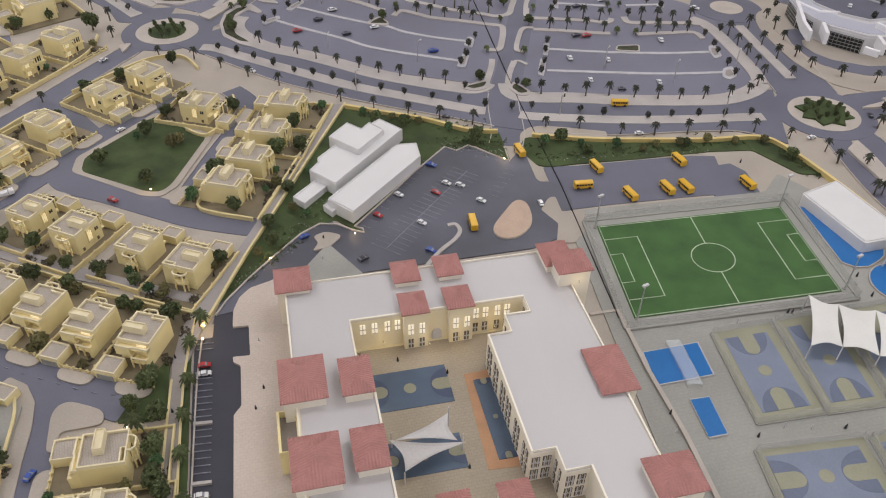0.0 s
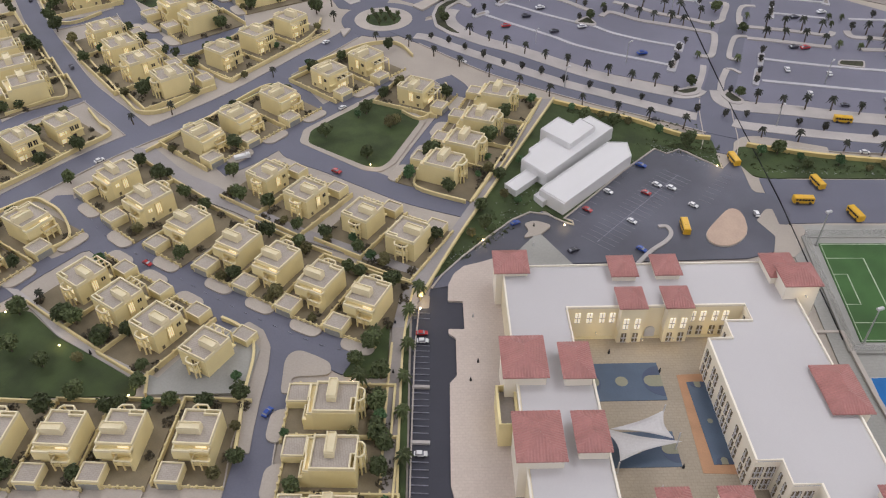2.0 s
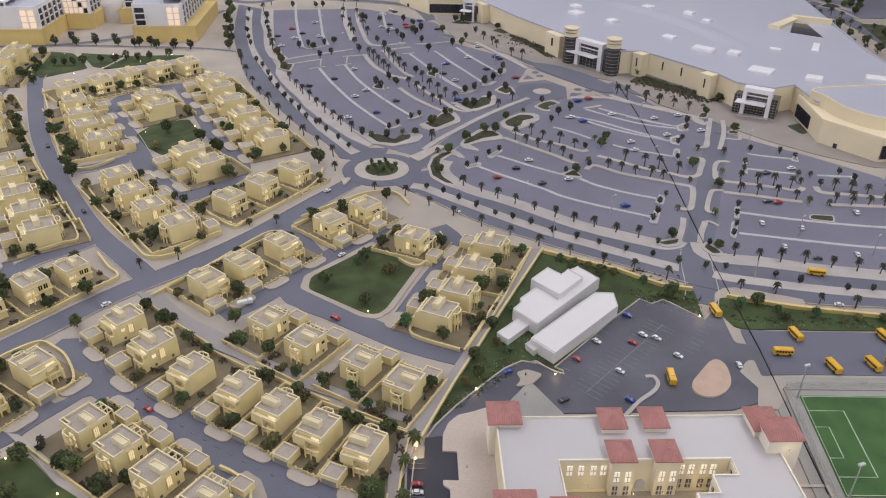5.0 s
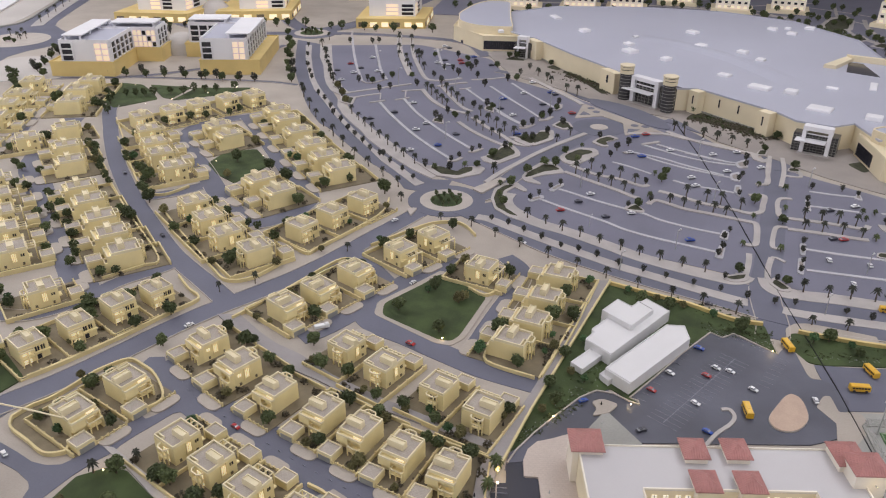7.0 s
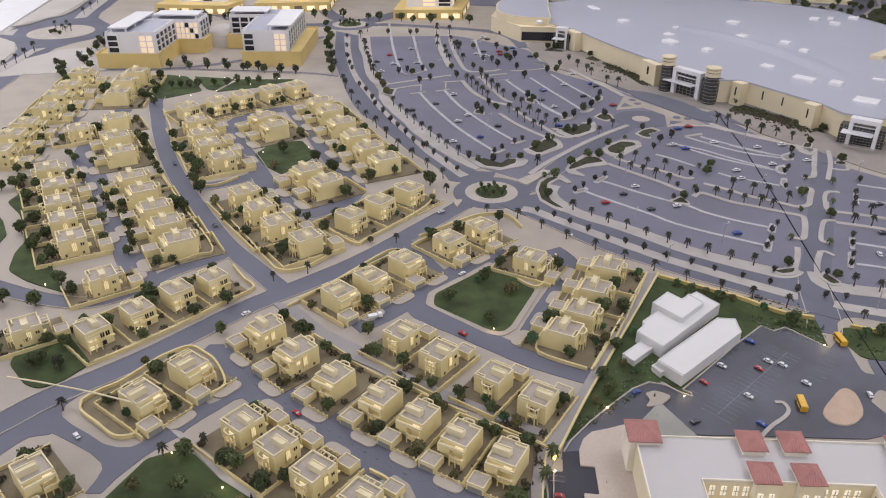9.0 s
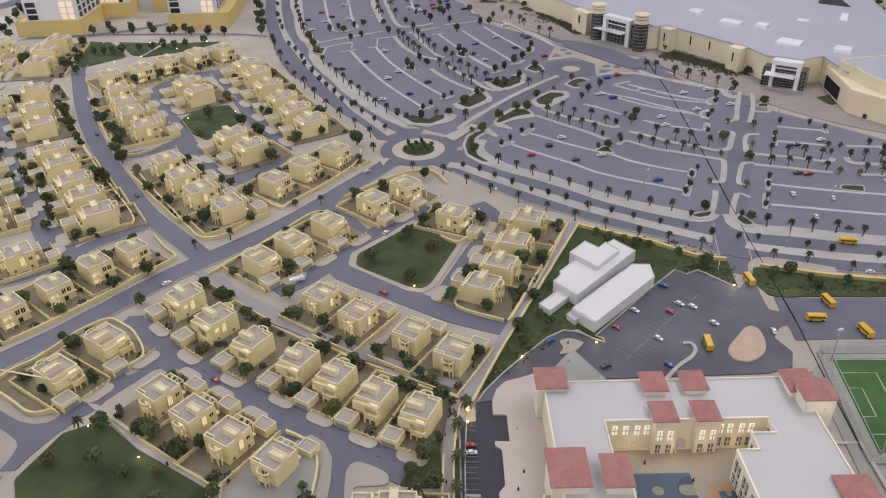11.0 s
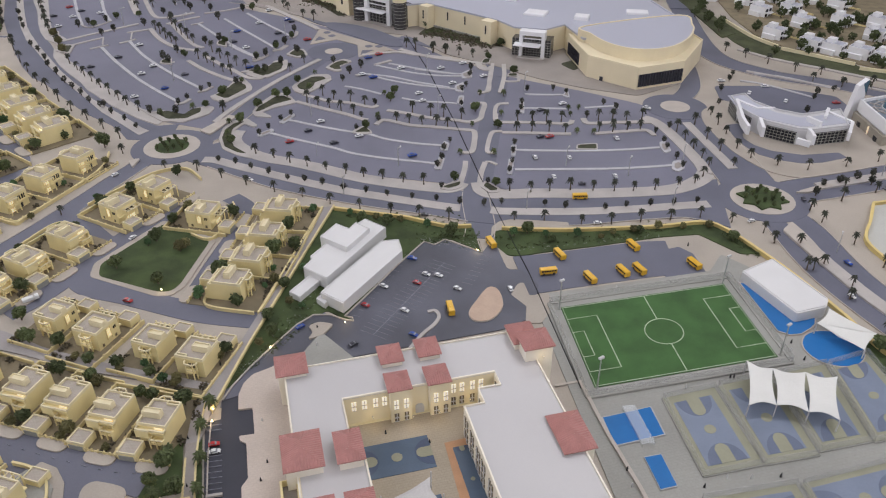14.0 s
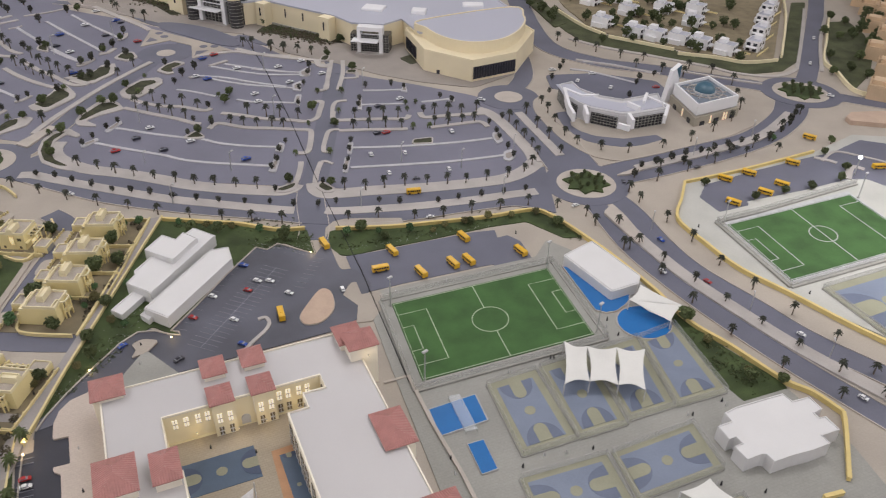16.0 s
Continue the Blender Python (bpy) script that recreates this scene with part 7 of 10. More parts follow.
# ---- mall ----
mall = thing("shopping_mall", "long cream shopping mall with a pale violet-grey roof and white portals", "mall")
ZM = 0.096
MALL = [(-0.83, 4.08), (-0.74, 4.02), (-0.52, 3.72), (-0.26, 3.42), (-0.17, 3.32), (-0.05, 3.21), (0.065, 3.24), (0.35, 2.98), (0.41, 2.88), (0.53, 2.84), (0.62, 2.90), (0.66, 2.72), (1.05, 2.72), (1.10, 3.0), (1.02, 3.45),
        (0.99, 3.90), (0.96, 4.45), (0.70, 4.90), (0.30, 5.10), (-0.20, 5.12), (-0.75, 4.98), (-1.0, 4.70), (-1.0, 4.25)]
part("body", Shape().prism(MALL, 0, ZM), M_MALLW, mall)
part("roof", Shape().prism([(x * 0.993, 3.8 + (y - 3.8) * 0.993) for x, y in MALL], ZM, ZM + 0.002), M_MALLR, mall, "smooth pale violet-grey roof")
part("parapet", Shape().ring([(x * 0.997, 3.8 + (y - 3.8) * 0.997) for x, y in MALL], 0.008, ZM - 0.001, ZM + 0.006), M_MALLR, mall)


def on_line(a, b, s, off=0.0):
    d = Vector((b[0] - a[0], b[1] - a[1])).normalized()
    return (a[0] + (b[0] - a[0]) * s + d.y * off, a[1] + (b[1] - a[1]) * s - d.x * off)


def wall_piece(parent, name, a, b, s0, s1, off0, off1, z0, z1, mat, label=""):
    """A block on the wall from a to b (outside on its right hand), between two shares of its length."""
    p = [on_line(a, b, s0, off0), on_line(a, b, s1, off0), on_line(a, b, s1, off1), on_line(a, b, s0, off1)]
    return part(name, Shape().prism(p, z0, z1), mat, parent, label)


for a, b, slots in (((-0.74, 4.02), (-0.26, 3.42), (0.30, 0.55, 0.80)), ((0.065, 3.24), (0.35, 2.98), (0.30, 0.55, 0.80))):
    wall_piece(mall, "pier", a, b, -0.03, 0.10, -0.01, 0.045, 0, 0.098, M_MALLW)
    wall_piece(mall, "pier", a, b, 0.86, 1.0, -0.01, 0.045, 0, 0.098, M_MALLW)
    for s in (0.035, *slots, 0.93):
        o = 0.045 if s in (0.035, 0.93) else 0.0
        wall_piece(mall, "slit_window", a, b, s - 0.007, s + 0.007, o - 0.002, o + 0.002, 0.045, 0.080, M_GLASSD)
    wall_piece(mall, "plinth", a, b, 0.1, 0.86, -0.002, 0.006, 0, 0.010, M_CONC)


def portal(a, b, h, towers):
    """A slim white entrance frame before gridded glazing, with a thin canopy and, where asked, banded stair towers."""
    e0, e1, hg = (-0.42, 1.45, h - 0.020) if towers else (-0.30, 1.22, h - 0.034)
    g = part("glazing", Shape().prism([on_line(a, b, e0, -0.06), on_line(a, b, e1, -0.06), on_line(a, b, e1, 0.004), on_line(a, b, e0, 0.004)], 0, hg), M_GLASSM, mall, "dark gridded curtain glazing")
    for i in range(15):
        s = e0 + (e1 - e0) * i / 14
        wall_piece(g, "mullion", a, b, s - 0.005, s + 0.005, 0.003, 0.006, 0, hg, M_CONC)
    for i in range(1, 7):
        wall_piece(g, "mullion", a, b, e0, e1, 0.0032, 0.0058, hg * i / 7, hg * i / 7 + 0.0010, M_CONC)
    f = wall_piece(mall, "portal_frame", a, b, 0.0, 1.0, -0.02, 0.020, h - 0.016, h, M_HOTEL, "slim white portal frame")
    wall_piece(f, "leg", a, b, 0.0, 0.13, -0.02, 0.020, 0, h - 0.016, M_HOTEL)
    wall_piece(f, "leg", a, b, 0.87, 1.0, -0.02, 0.020, 0, h - 0.016, M_HOTEL)
    wall_piece(f, "canopy", a, b, -0.18, 0.86, 0.004, 0.050, h * 0.50, h * 0.50 + 0.004, M_HOTEL, "thin white canopy slab")
    wall_piece(f, "transom", a, b, 0.13, 0.87, 0.006, 0.012, h * 0.70, h * 0.73, M_HOTEL)
    wall_piece(f, "step", a, b, -0.05, 1.05, 0.004, 0.035, 0, 0.004, M_BAND)
    if towers:
        for s in (-0.24, 1.36):
            x, y = on_line(a, b, s, 0.012)
            t = part("stair_tower", Shape().cyl(x, y, 0.028, 0, 0.122, 24), M_GLASSM, mall, "round dark glazed stair tower with pale bands")
            for k in range(8):
                part("band", Shape().cyl(x, y, 0.0284, 0.010 + 0.0145 * k, 0.0113 + 0.0145 * k, 24), M_CONC, t)
            for z0, z1, r in ((0.120, 0.135, 0.031), (0.139, 0.148, 0.031), (0.152, 0.158, 0.033)):
                part("band", Shape().cyl(x, y, r, z0, z1, 24), M_MALLW, t)
            part("core", Shape().cyl(x, y, 0.025, 0.120, 0.154, 20), M_GLASSD, t)


portal((-0.208, 3.329), (-0.092, 3.238), 0.118, True)
portal((0.427, 2.827), (0.523, 2.792), 0.106, False)
portal((-0.830, 3.981), (-0.773, 3.971), 0.116, False)
for base, drum, centre, glass in (([(0.618, 2.832), (0.649, 2.575), (0.804, 2.434), (0.991, 2.498), (1.133, 2.734), (1.09, 2.95), (0.8, 2.95)],
                                   [(0.672, 2.80), (0.679, 2.70), (0.715, 2.60), (0.78, 2.53), (0.86, 2.51), (0.95, 2.54), (1.03, 2.62), (1.085, 2.72), (1.105, 2.80), (1.09, 2.93)], 0.9, ((0, 0.10, 0.62), (2, 0.03, 0.97))),
                                  ([(-1.267, 4.500), (-1.259, 4.297), (-1.041, 4.068), (-0.843, 4.101), (-0.808, 4.198), (-0.959, 4.803), (-1.211, 4.853)],
                                   [(-1.263, 4.500), (-1.247, 4.379), (-1.217, 4.263), (-1.161, 4.188), (-1.090, 4.142), (-1.010, 4.127), (-0.939, 4.137), (-0.899, 4.147), (-0.894, 4.178), (-0.939, 4.399), (-0.969, 4.571), (-1.010, 4.833), (-1.030, 4.913), (-1.070, 4.944), (-1.170, 4.917), (-1.232, 4.772)], -1.0, ((2, 0.03, 0.97),))):
    low = part("hall_base", Shape().prism(base, 0, 0.082), M_MALLW, mall)
    part("hall_parapet", Shape().ring([(centre + (x - centre) * 0.985, 2.7 + (y - 2.7) * 0.985) if centre > 0 else (x, y) for x, y in base], 0.006, 0.0815, 0.086), M_MALLW, low)
    sm = curve(drum, 5, True)
    d = part("hall_drum", Shape().prism(sm, 0.08, 0.122), M_MALLW, mall, "cream curved auditorium drum")
    cx, cy = sum(p[0] for p in sm) / len(sm), sum(p[1] for p in sm) / len(sm)
    part("drum_roof", Shape().prism([(cx + (x - cx) * 0.97, cy + (y - cy) * 0.97) for x, y in sm], 0.122, 0.1235), M_MALLR, d)
    part("drum_rim", Shape().ring([(cx + (x - cx) * 0.985, cy + (y - cy) * 0.985) for x, y in sm], 0.006, 0.1215, 0.127), M_MALLW, d)
    for i, s0, s1 in glass:
        a, b = base[i], base[(i + 1) % len(base)]
        w = wall_piece(low, "glazing", a, b, s0, s1, -0.004, 0.002, 0.012, 0.058, M_GLASSD, "dark ribbed glazing")
        n = 16
        for k in range(n + 1):
            s = s0 + (s1 - s0) * k / n
            wall_piece(low, "mullion", a, b, s - 0.003, s + 0.003, 0.0, 0.004, 0.012, 0.058, M_CARK)
    a, b = base[1], base[2]
    wall_piece(low, "door", a, b, 0.28, 0.34, -0.002, 0.003, 0, 0.018, M_CARK)
for x, y, sx, sy, h in ((-0.50, 4.27, 0.05, 0.05, 0.016), (-0.25, 4.01, 0.05, 0.04, 0.012), (-0.24, 3.84, 0.07, 0.055, 0.016), (-0.065, 3.72, 0.04, 0.045, 0.016), (-0.95, 4.12, 0.03, 0.03, 0.014), (0.088, 4.40, 0.06, 0.05, 0.014),
                        (0.118, 4.08, 0.05, 0.05, 0.012), (-0.218, 4.20, 0.02, 0.03, 0.01), (0.314, 3.98, 0.05, 0.04, 0.014), (0.19, 3.49, 0.055, 0.04, 0.012), (0.322, 3.316, 0.09, 0.05, 0.014), (0.443, 3.278, 0.05, 0.045, 0.016),
                        (0.385, 3.84, 0.04, 0.04, 0.012), (0.75, 4.70, 0.05, 0.05, 0.014), (0.626, 4.66, 0.03, 0.03, 0.012), (0.627, 4.52, 0.05, 0.04, 0.014), (0.537, 4.62, 0.05, 0.04, 0.014), (0.81, 3.47, 0.03, 0.12, 0.008),
                        (0.63, 3.40, 0.05, 0.02, 0.008), (0.70, 2.98, 0.06, 0.05, 0.016), (-0.7, 4.62, 0.10, 0.04, 0.01), (0.52, 3.06, 0.09, 0.07, 0.01), (0.95, 3.05, 0.09, 0.05, 0.01)):
    u = tagged(Shape().soft_box(-sx / 2, sx / 2, -sy / 2, sy / 2, 0, h, 0.003).ob("roof_unit", M_HOTEL), "small white plant box on the mall roof", "roof unit", "roof units of the mall")
    u.matrix_basis = pose(x, y, ZM + 0.002, 0, 0, -40 + 30 * x)
def ridge_form(line):
    """A low ridge with gently sloping sides that dies out at both ends."""
    rows = []
    n = len(line)
    for w, rise in ((0.16, 0.0), (0.03, 0.009)):
        rows += list(zip(*[[(x, y, ZM + 0.001 + rise * min(1.0, i / 6, (n - 1 - i) / 6)) for i, (x, y) in enumerate(side)] for side in sides(line, w)]))
    vs = [p for pair in rows for p in pair]
    fs = []
    for i in range(n - 1):
        o, q = 2 * i, 2 * (n + i)
        fs += [(o, o + 2, q + 2, q), (q + 1, q + 3, o + 3, o + 1), (q, q + 2, q + 3, q + 1)]
    return vs, fs


ridge = [(-0.30, 4.30), (0.0, 4.10), (0.25, 3.85), (0.45, 3.50), (0.50, 3.30)]
part("roof_ridge", Shape().add(*ridge_form(curve(ridge, 6))), M_MALLR, mall, "soft low ridge of the roof")
ramp = part("service_yard", Shape().prism([(0.66, 3.78), (0.80, 3.98), (0.84, 3.97), (0.71, 3.76)], ZM, 0.115), M_MALLW, mall)
part("screen_wall", Shape().prism([(0.80, 3.98), (0.96, 3.93), (0.97, 3.90), (0.81, 3.95)], ZM, 0.125), M_MALLW, ramp)
# flat dark sheet on the closed roof, painted as the shade of the recess
part("opening", Shape().prism([(0.80, 3.92), (0.86, 3.90), (0.88, 3.66), (0.75, 3.72)], ZM, ZM + 0.004), M_GLASSD, ramp)

# ---- hotels ----
def hotel(podium, blocks, label, hp=0.055, h=0.135):
    t = thing("hotel_block", label, "building", "hotel blocks")
    part("podium", Shape().prism(podium, 0, hp), M_OCHRE, t, "plain ochre podium")
    for a, c in ((podium[0], podium[1]), (podium[1], podium[2])):
        for j in range(6):
            wall_piece(t, "shop_window", a, c, (j + 0.2) / 6, (j + 0.8) / 6, -0.002, 0.0015, 0.010, hp * 0.62, M_WARM if j % 3 else M_GLASST)
    for k, q in enumerate(blocks):
        b = part("block", Shape().prism(q, hp, h), M_HOTEL, t, "white block with window bays")
        n = len(q)
        cx, cy = sum(p[0] for p in q) / n, sum(p[1] for p in q) / n
        area = sum(p[0] * r[1] - r[0] * p[1] for p, r in zip(q, q[1:] + q[:1]))
        ring = q if area > 0 else q[::-1]
        part("roof", Shape().prism([(cx + (x - cx) * 0.95, cy + (y - cy) * 0.95) for x, y in q], h, h + 0.001), M_MALLR, b)
        top = [(cx + (x - cx) * 0.72 + 0.03, cy + (y - cy) * 0.72 + 0.03) for x, y in q]
        part("roof_canopy", Shape().prism(top, h + 0.022, h + 0.027), M_HOTEL, b, "thin raised white roof canopy")
        for x, y in top:
            part("post", Shape().cyl(cx + (x - cx) * 0.9, cy + (y - cy) * 0.9, 0.004, h, h + 0.022, 6), M_HOTEL, b)
        for i in range(n):
            a, c = ring[i], ring[(i + 1) % n]
            m = max(1, int(math.dist(a, c) / 0.075))
            for j in range(m):
                if (i + j + k) % 3 == 0:
                    continue
                for z in (0.008, 0.032, 0.056):
                    s0, s1 = (j + 0.12) / m, (j + 0.88) / m
                    wall_piece(b, "window", a, c, s0, s1, -0.002, 0.0015, hp + z, hp + z + 0.016, M_PEACH if (i * 7 + j * 3 + k) % 2 else M_GLASSD)
    return t


def framed_hotel(origin, turn, podium, arms, canopies, bays, label):
    """A white hotel of rectangular arms on an ochre podium; the front looks along -y of its own axes."""
    t = thing("hotel_block", label, "building", "hotel blocks")
    c, q = math.cos(radians(turn)), math.sin(radians(turn))

    def at(x, y):
        return (origin[0] + x * c - y * q, origin[1] + x * q + y * c)

    def rect(x0, x1, y0, y1):
        return [at(x0, y0), at(x1, y0), at(x1, y1), at(x0, y1)]
    hp, h = 0.068, 0.166
    pod = part("podium", Shape().prism([at(*p) for p in podium], 0, hp), M_OCHRE, t, "plain ochre podium")
    part("parapet", Shape().ring([at(*p) for p in podium], 0.006, hp - 0.001, hp + 0.006), M_OCHRE, pod)
    for x0, x1, y0, y1 in arms:
        b = part("block", Shape().prism(rect(x0, x1, y0, y1), hp, h), M_HOTEL, t, "white rendered block")
        part("roof", Shape().prism(rect(x0 + 0.008, x1 - 0.008, y0 + 0.008, y1 - 0.008), h, h + 0.001), M_MALLR, b, "grey flat roof")
        part("parapet", Shape().ring(rect(x0 + 0.003, x1 - 0.003, y0 + 0.003, y1 - 0.003), 0.006, h - 0.001, h + 0.008), M_HOTEL, b)
    for x0, x1, y0, y1 in canopies:
        k = part("roof_canopy", Shape().prism(rect(x0, x1, y0, y1), h + 0.020, h + 0.026), M_HOTEL, t, "thin raised white roof canopy")
        for x in (x0 + 0.012, x1 - 0.012):
            for i in range(4):
                y = y0 + 0.012 + (y1 - y0 - 0.024) * i / 3
                part("post", Shape().prism(rect(x - 0.004, x + 0.004, y - 0.004, y + 0.004), h, h + 0.020), M_HOTEL, k)
    for p0, p1, s0, s1, cols, lit in bays:
        a, b = at(*p0), at(*p1)
        for j in range(cols):
            for i in range(3):
                u0 = s0 + (s1 - s0) * (j + 0.10) / cols
                u1 = s0 + (s1 - s0) * (j + 0.90) / cols
                z = hp + 0.008 + 0.029 * i
                wall_piece(t, "window", a, b, u0, u1, -0.002, 0.0012, z, z + 0.022, M_PEACH if lit and (i + j) % 5 != 4 else M_GLASSD)
        for j in range(cols + 1):
            u = s0 + (s1 - s0) * j / cols
            wall_piece(t, "fin", a, b, u - 0.012, u + 0.012, 0.0, 0.007, hp + 0.002, h - 0.004, M_HOTEL)
    return t


framed_hotel((-2.664, 3.057), 14, [(-0.31, 0), (0, 0), (0, 0.305), (0.135, 0.305), (0.135, 0.52), (-0.31, 0.52)], [(-0.255, -0.012, 0.015, 0.315), (-0.255, 0.115, 0.3152, 0.475)],
             [(-0.245, -0.15, 0.04, 0.42), (-0.125, 0.105, 0.345, 0.455)],
             [((-0.255, 0.015), (-0.012, 0.015), 0.02, 0.26, 1, False), ((-0.255, 0.015), (-0.012, 0.015), 0.68, 0.97, 2, True), ((-0.012, 0.015), (-0.012, 0.315), 0.03, 0.97, 5, False), ((-0.012, 0.3152), (0.115, 0.3152), 0.04, 0.96, 5, True), ((0.115, 0.3152), (0.115, 0.475), 0.05, 0.95, 3, False)],
             "white hotel of two arms on an ochre podium")
framed_hotel((-2.007, 3.281), 15, [(-0.294, 0), (0, 0), (0, 0.56), (-0.46, 0.56), (-0.46, 0.36), (-0.294, 0.36)], [(-0.285, -0.062, 0.015, 0.40), (-0.445, -0.062, 0.4002, 0.53)],
             [(-0.165, -0.045, 0.05, 0.44), (-0.435, -0.235, 0.39, 0.52)],
             [((-0.285, 0.015), (-0.062, 0.015), 0.02, 0.26, 1, False), ((-0.285, 0.015), (-0.062, 0.015), 0.70, 0.97, 2, True), ((-0.062, 0.015), (-0.062, 0.53), 0.03, 0.97, 8, False), ((-0.445, 0.4002), (-0.285, 0.4002), 0.05, 0.95, 3, False)],
             "white hotel of two arms on an ochre podium")
hotel([(-3.45, 4.20), (-2.98, 4.28), (-2.95, 4.75), (-3.50, 4.70)], [[(-3.35, 4.32), (-3.04, 4.37), (-3.04, 4.65), (-3.35, 4.62)]], "white far hotel block with lit windows", 0.06, 0.24)
hotel([(-2.85, 4.40), (-2.40, 4.57), (-2.50, 4.95), (-2.95, 4.80)], [[(-2.74, 4.52), (-2.47, 4.63), (-2.55, 4.88), (-2.82, 4.80)]], "white far hotel block with lit windows", 0.06, 0.24)
hotel([(-1.915, 4.44), (-1.50, 4.55), (-1.55, 4.95), (-1.98, 4.85)], [[(-1.86, 4.54), (-1.58, 4.61), (-1.61, 4.88), (-1.90, 4.80)]], "white far hotel block with lit windows", 0.06, 0.24)
dome = thing("sand_dome", "smooth sand-coloured dome between the hotels", "dome")
d = Shape()
for i in range(8):
    a0, a1 = math.pi / 2 * i / 8, math.pi / 2 * (i + 1) / 8
    d.cyl(0, 0, 0.105 * math.cos(a0), 0.105 * math.sin(a0), 0.105 * math.sin(a1), 32, max(0.001, 0.105 * math.cos(a1)))
part("shell", d, M_SAND, dome)
dome.matrix_basis = pose(-2.623, 3.613, 0.0)
dome2 = copy_thing(dome, pose(-2.93, 4.55, 0.0))

# ---- mosque ----
mosque = thing("mosque", "white mosque with a blue dome and a leaning white minaret", "mosque")
HALL = [(1.457, 1.949), (1.632, 2.002), (1.616, 2.182), (1.462, 2.131)]
MC = (1.541, 2.066)


def swell(pts, k):
    return [(MC[0] + (x - MC[0]) * k, MC[1] + (y - MC[1]) * k) for x, y in pts]


part("base", Shape().prism(swell(HALL, 1.10), 0, 0.034), M_BEIGE, mosque, "beige stone base")
part("hall", Shape().prism(swell(HALL, 0.97), 0.034, 0.068), M_WHITE, mosque)
part("parapet", Shape().ring(swell(HALL, 0.98), 0.009, 0.040, 0.078), M_HOTEL, mosque, "tall white parapet")
part("roof", Shape().prism(swell(HALL, 0.93), 0.068, 0.0695), M_SLATE, mosque, "slate-blue sunken roof")
for a in range(6):
    x, y = math.cos(a * math.pi / 6 + 0.3), math.sin(a * math.pi / 6 + 0.3)
    part("roof_beam", Shape().ribbon([(MC[0] - x * 0.075, MC[1] - y * 0.075), (MC[0] + x * 0.075, MC[1] + y * 0.075)], 0.0035, 0.0695, 0.0735), M_BAND, mosque)
part("roof_ring", Shape().ring([(MC[0] + 0.060 * math.cos(a), MC[1] + 0.060 * math.sin(a)) for a in [math.pi * i / 8 for i in range(16)]], 0.003, 0.0700, 0.0740), M_BAND, mosque)
part("drum", Shape().cyl(MC[0], MC[1], 0.038, 0.0695, 0.0755, 32), M_WHITE, mosque)
d = Shape()
for i in range(8):
    a0, a1 = math.pi / 2 * i / 8, math.pi / 2 * (i + 1) / 8
    d.cyl(MC[0], MC[1], 0.035 * math.cos(a0), 0.0755 + 0.030 * math.sin(a0), 0.0755 + 0.030 * math.sin(a1), 32, max(0.0005, 0.035 * math.cos(a1)))
part("dome", d, M_DOME, mosque, "deep blue dome")
big_base = swell(HALL, 1.10)
for i, spots in ((0, ((0.18, 0), (0.36, 1), (0.50, 0), (0.66, 1), (0.72, 1), (0.86, 0))), (3, ((0.25, 0), (0.55, 1), (0.80, 0))), (1, ((0.3, 0), (0.7, 0)))):
    a, b = big_base[i], big_base[(i + 1) % 4]
    for s, lit in spots:
        if lit:
            wall_piece(mosque, "lit_slit", a, b, s - 0.012, s + 0.012, -0.002, 0.0025, 0.004, 0.030, M_PEACH)
        else:
            wall_piece(mosque, "doorway", a, b, s - 0.05, s + 0.05, -0.002, 0.0025, 0.0, 0.017, M_GLASSD)
mx, my = 1.458, 2.167
m = Shape().add([(mx - 0.022, my - 0.030, 0), (mx + 0.030, my - 0.010, 0), (mx + 0.026, my + 0.012, 0), (mx - 0.026, my - 0.006, 0), (mx - 0.004, my - 0.022, 0.118), (mx + 0.030, my - 0.009, 0.136), (mx + 0.026, my + 0.010, 0.136), (mx - 0.008, my - 0.004, 0.118)],
                [(0, 1, 5, 4), (1, 2, 6, 5), (2, 3, 7, 6), (3, 0, 4, 7), (4, 5, 6, 7), (3, 2, 1, 0)])
part("minaret", m, M_HOTEL, mosque, "white wedge-shaped minaret")
part("minaret_face", Shape().add([(mx + 0.010, my - 0.0182, 0.124), (mx + 0.0305, my - 0.0102, 0.086), (mx + 0.0305, my - 0.0102, 0.135), (mx + 0.010, my - 0.0172, 0.124), (mx + 0.0305, my - 0.0092, 0.086), (mx + 0.0305, my - 0.0092, 0.135)], [(0, 1, 2), (5, 4, 3), (0, 3, 4, 1), (1, 4, 5, 2), (2, 5, 3, 0)]), M_DOME, mosque)

# ---- offices ----
office = thing("office_building", "white curved office block with dark gridded glazing", "building")
ARC = [(1.072, 2.233), (1.065, 2.139), (1.087, 2.073), (1.110, 2.024), (1.188, 1.961), (1.228, 1.952), (1.355, 1.976)]
INN = [(1.128, 2.253), (1.133, 2.192), (1.158, 2.152), (1.183, 2.117), (1.249, 2.076), (1.294, 2.087), (1.390, 2.112)]
part("body", Shape().prism(ARC + INN[::-1], 0, 0.052), M_WHITE, office)
cxy = [((a[0] + b[0]) / 2, (a[1] + b[1]) / 2) for a, b in zip(ARC, INN)]
part("roof", Shape().ribbon(cxy, 0.07, 0.052, 0.0535), M_MALLR, office)
part("parapet", Shape().ring([(a[0] * 0.97 + b[0] * 0.03, a[1] * 0.97 + b[1] * 0.03) for a, b in zip(ARC, INN)] + [(a[0] * 0.03 + b[0] * 0.97, a[1] * 0.03 + b[1] * 0.97) for a, b in zip(ARC, INN)][::-1], 0.004, 0.0515, 0.058), M_WHITE, office)
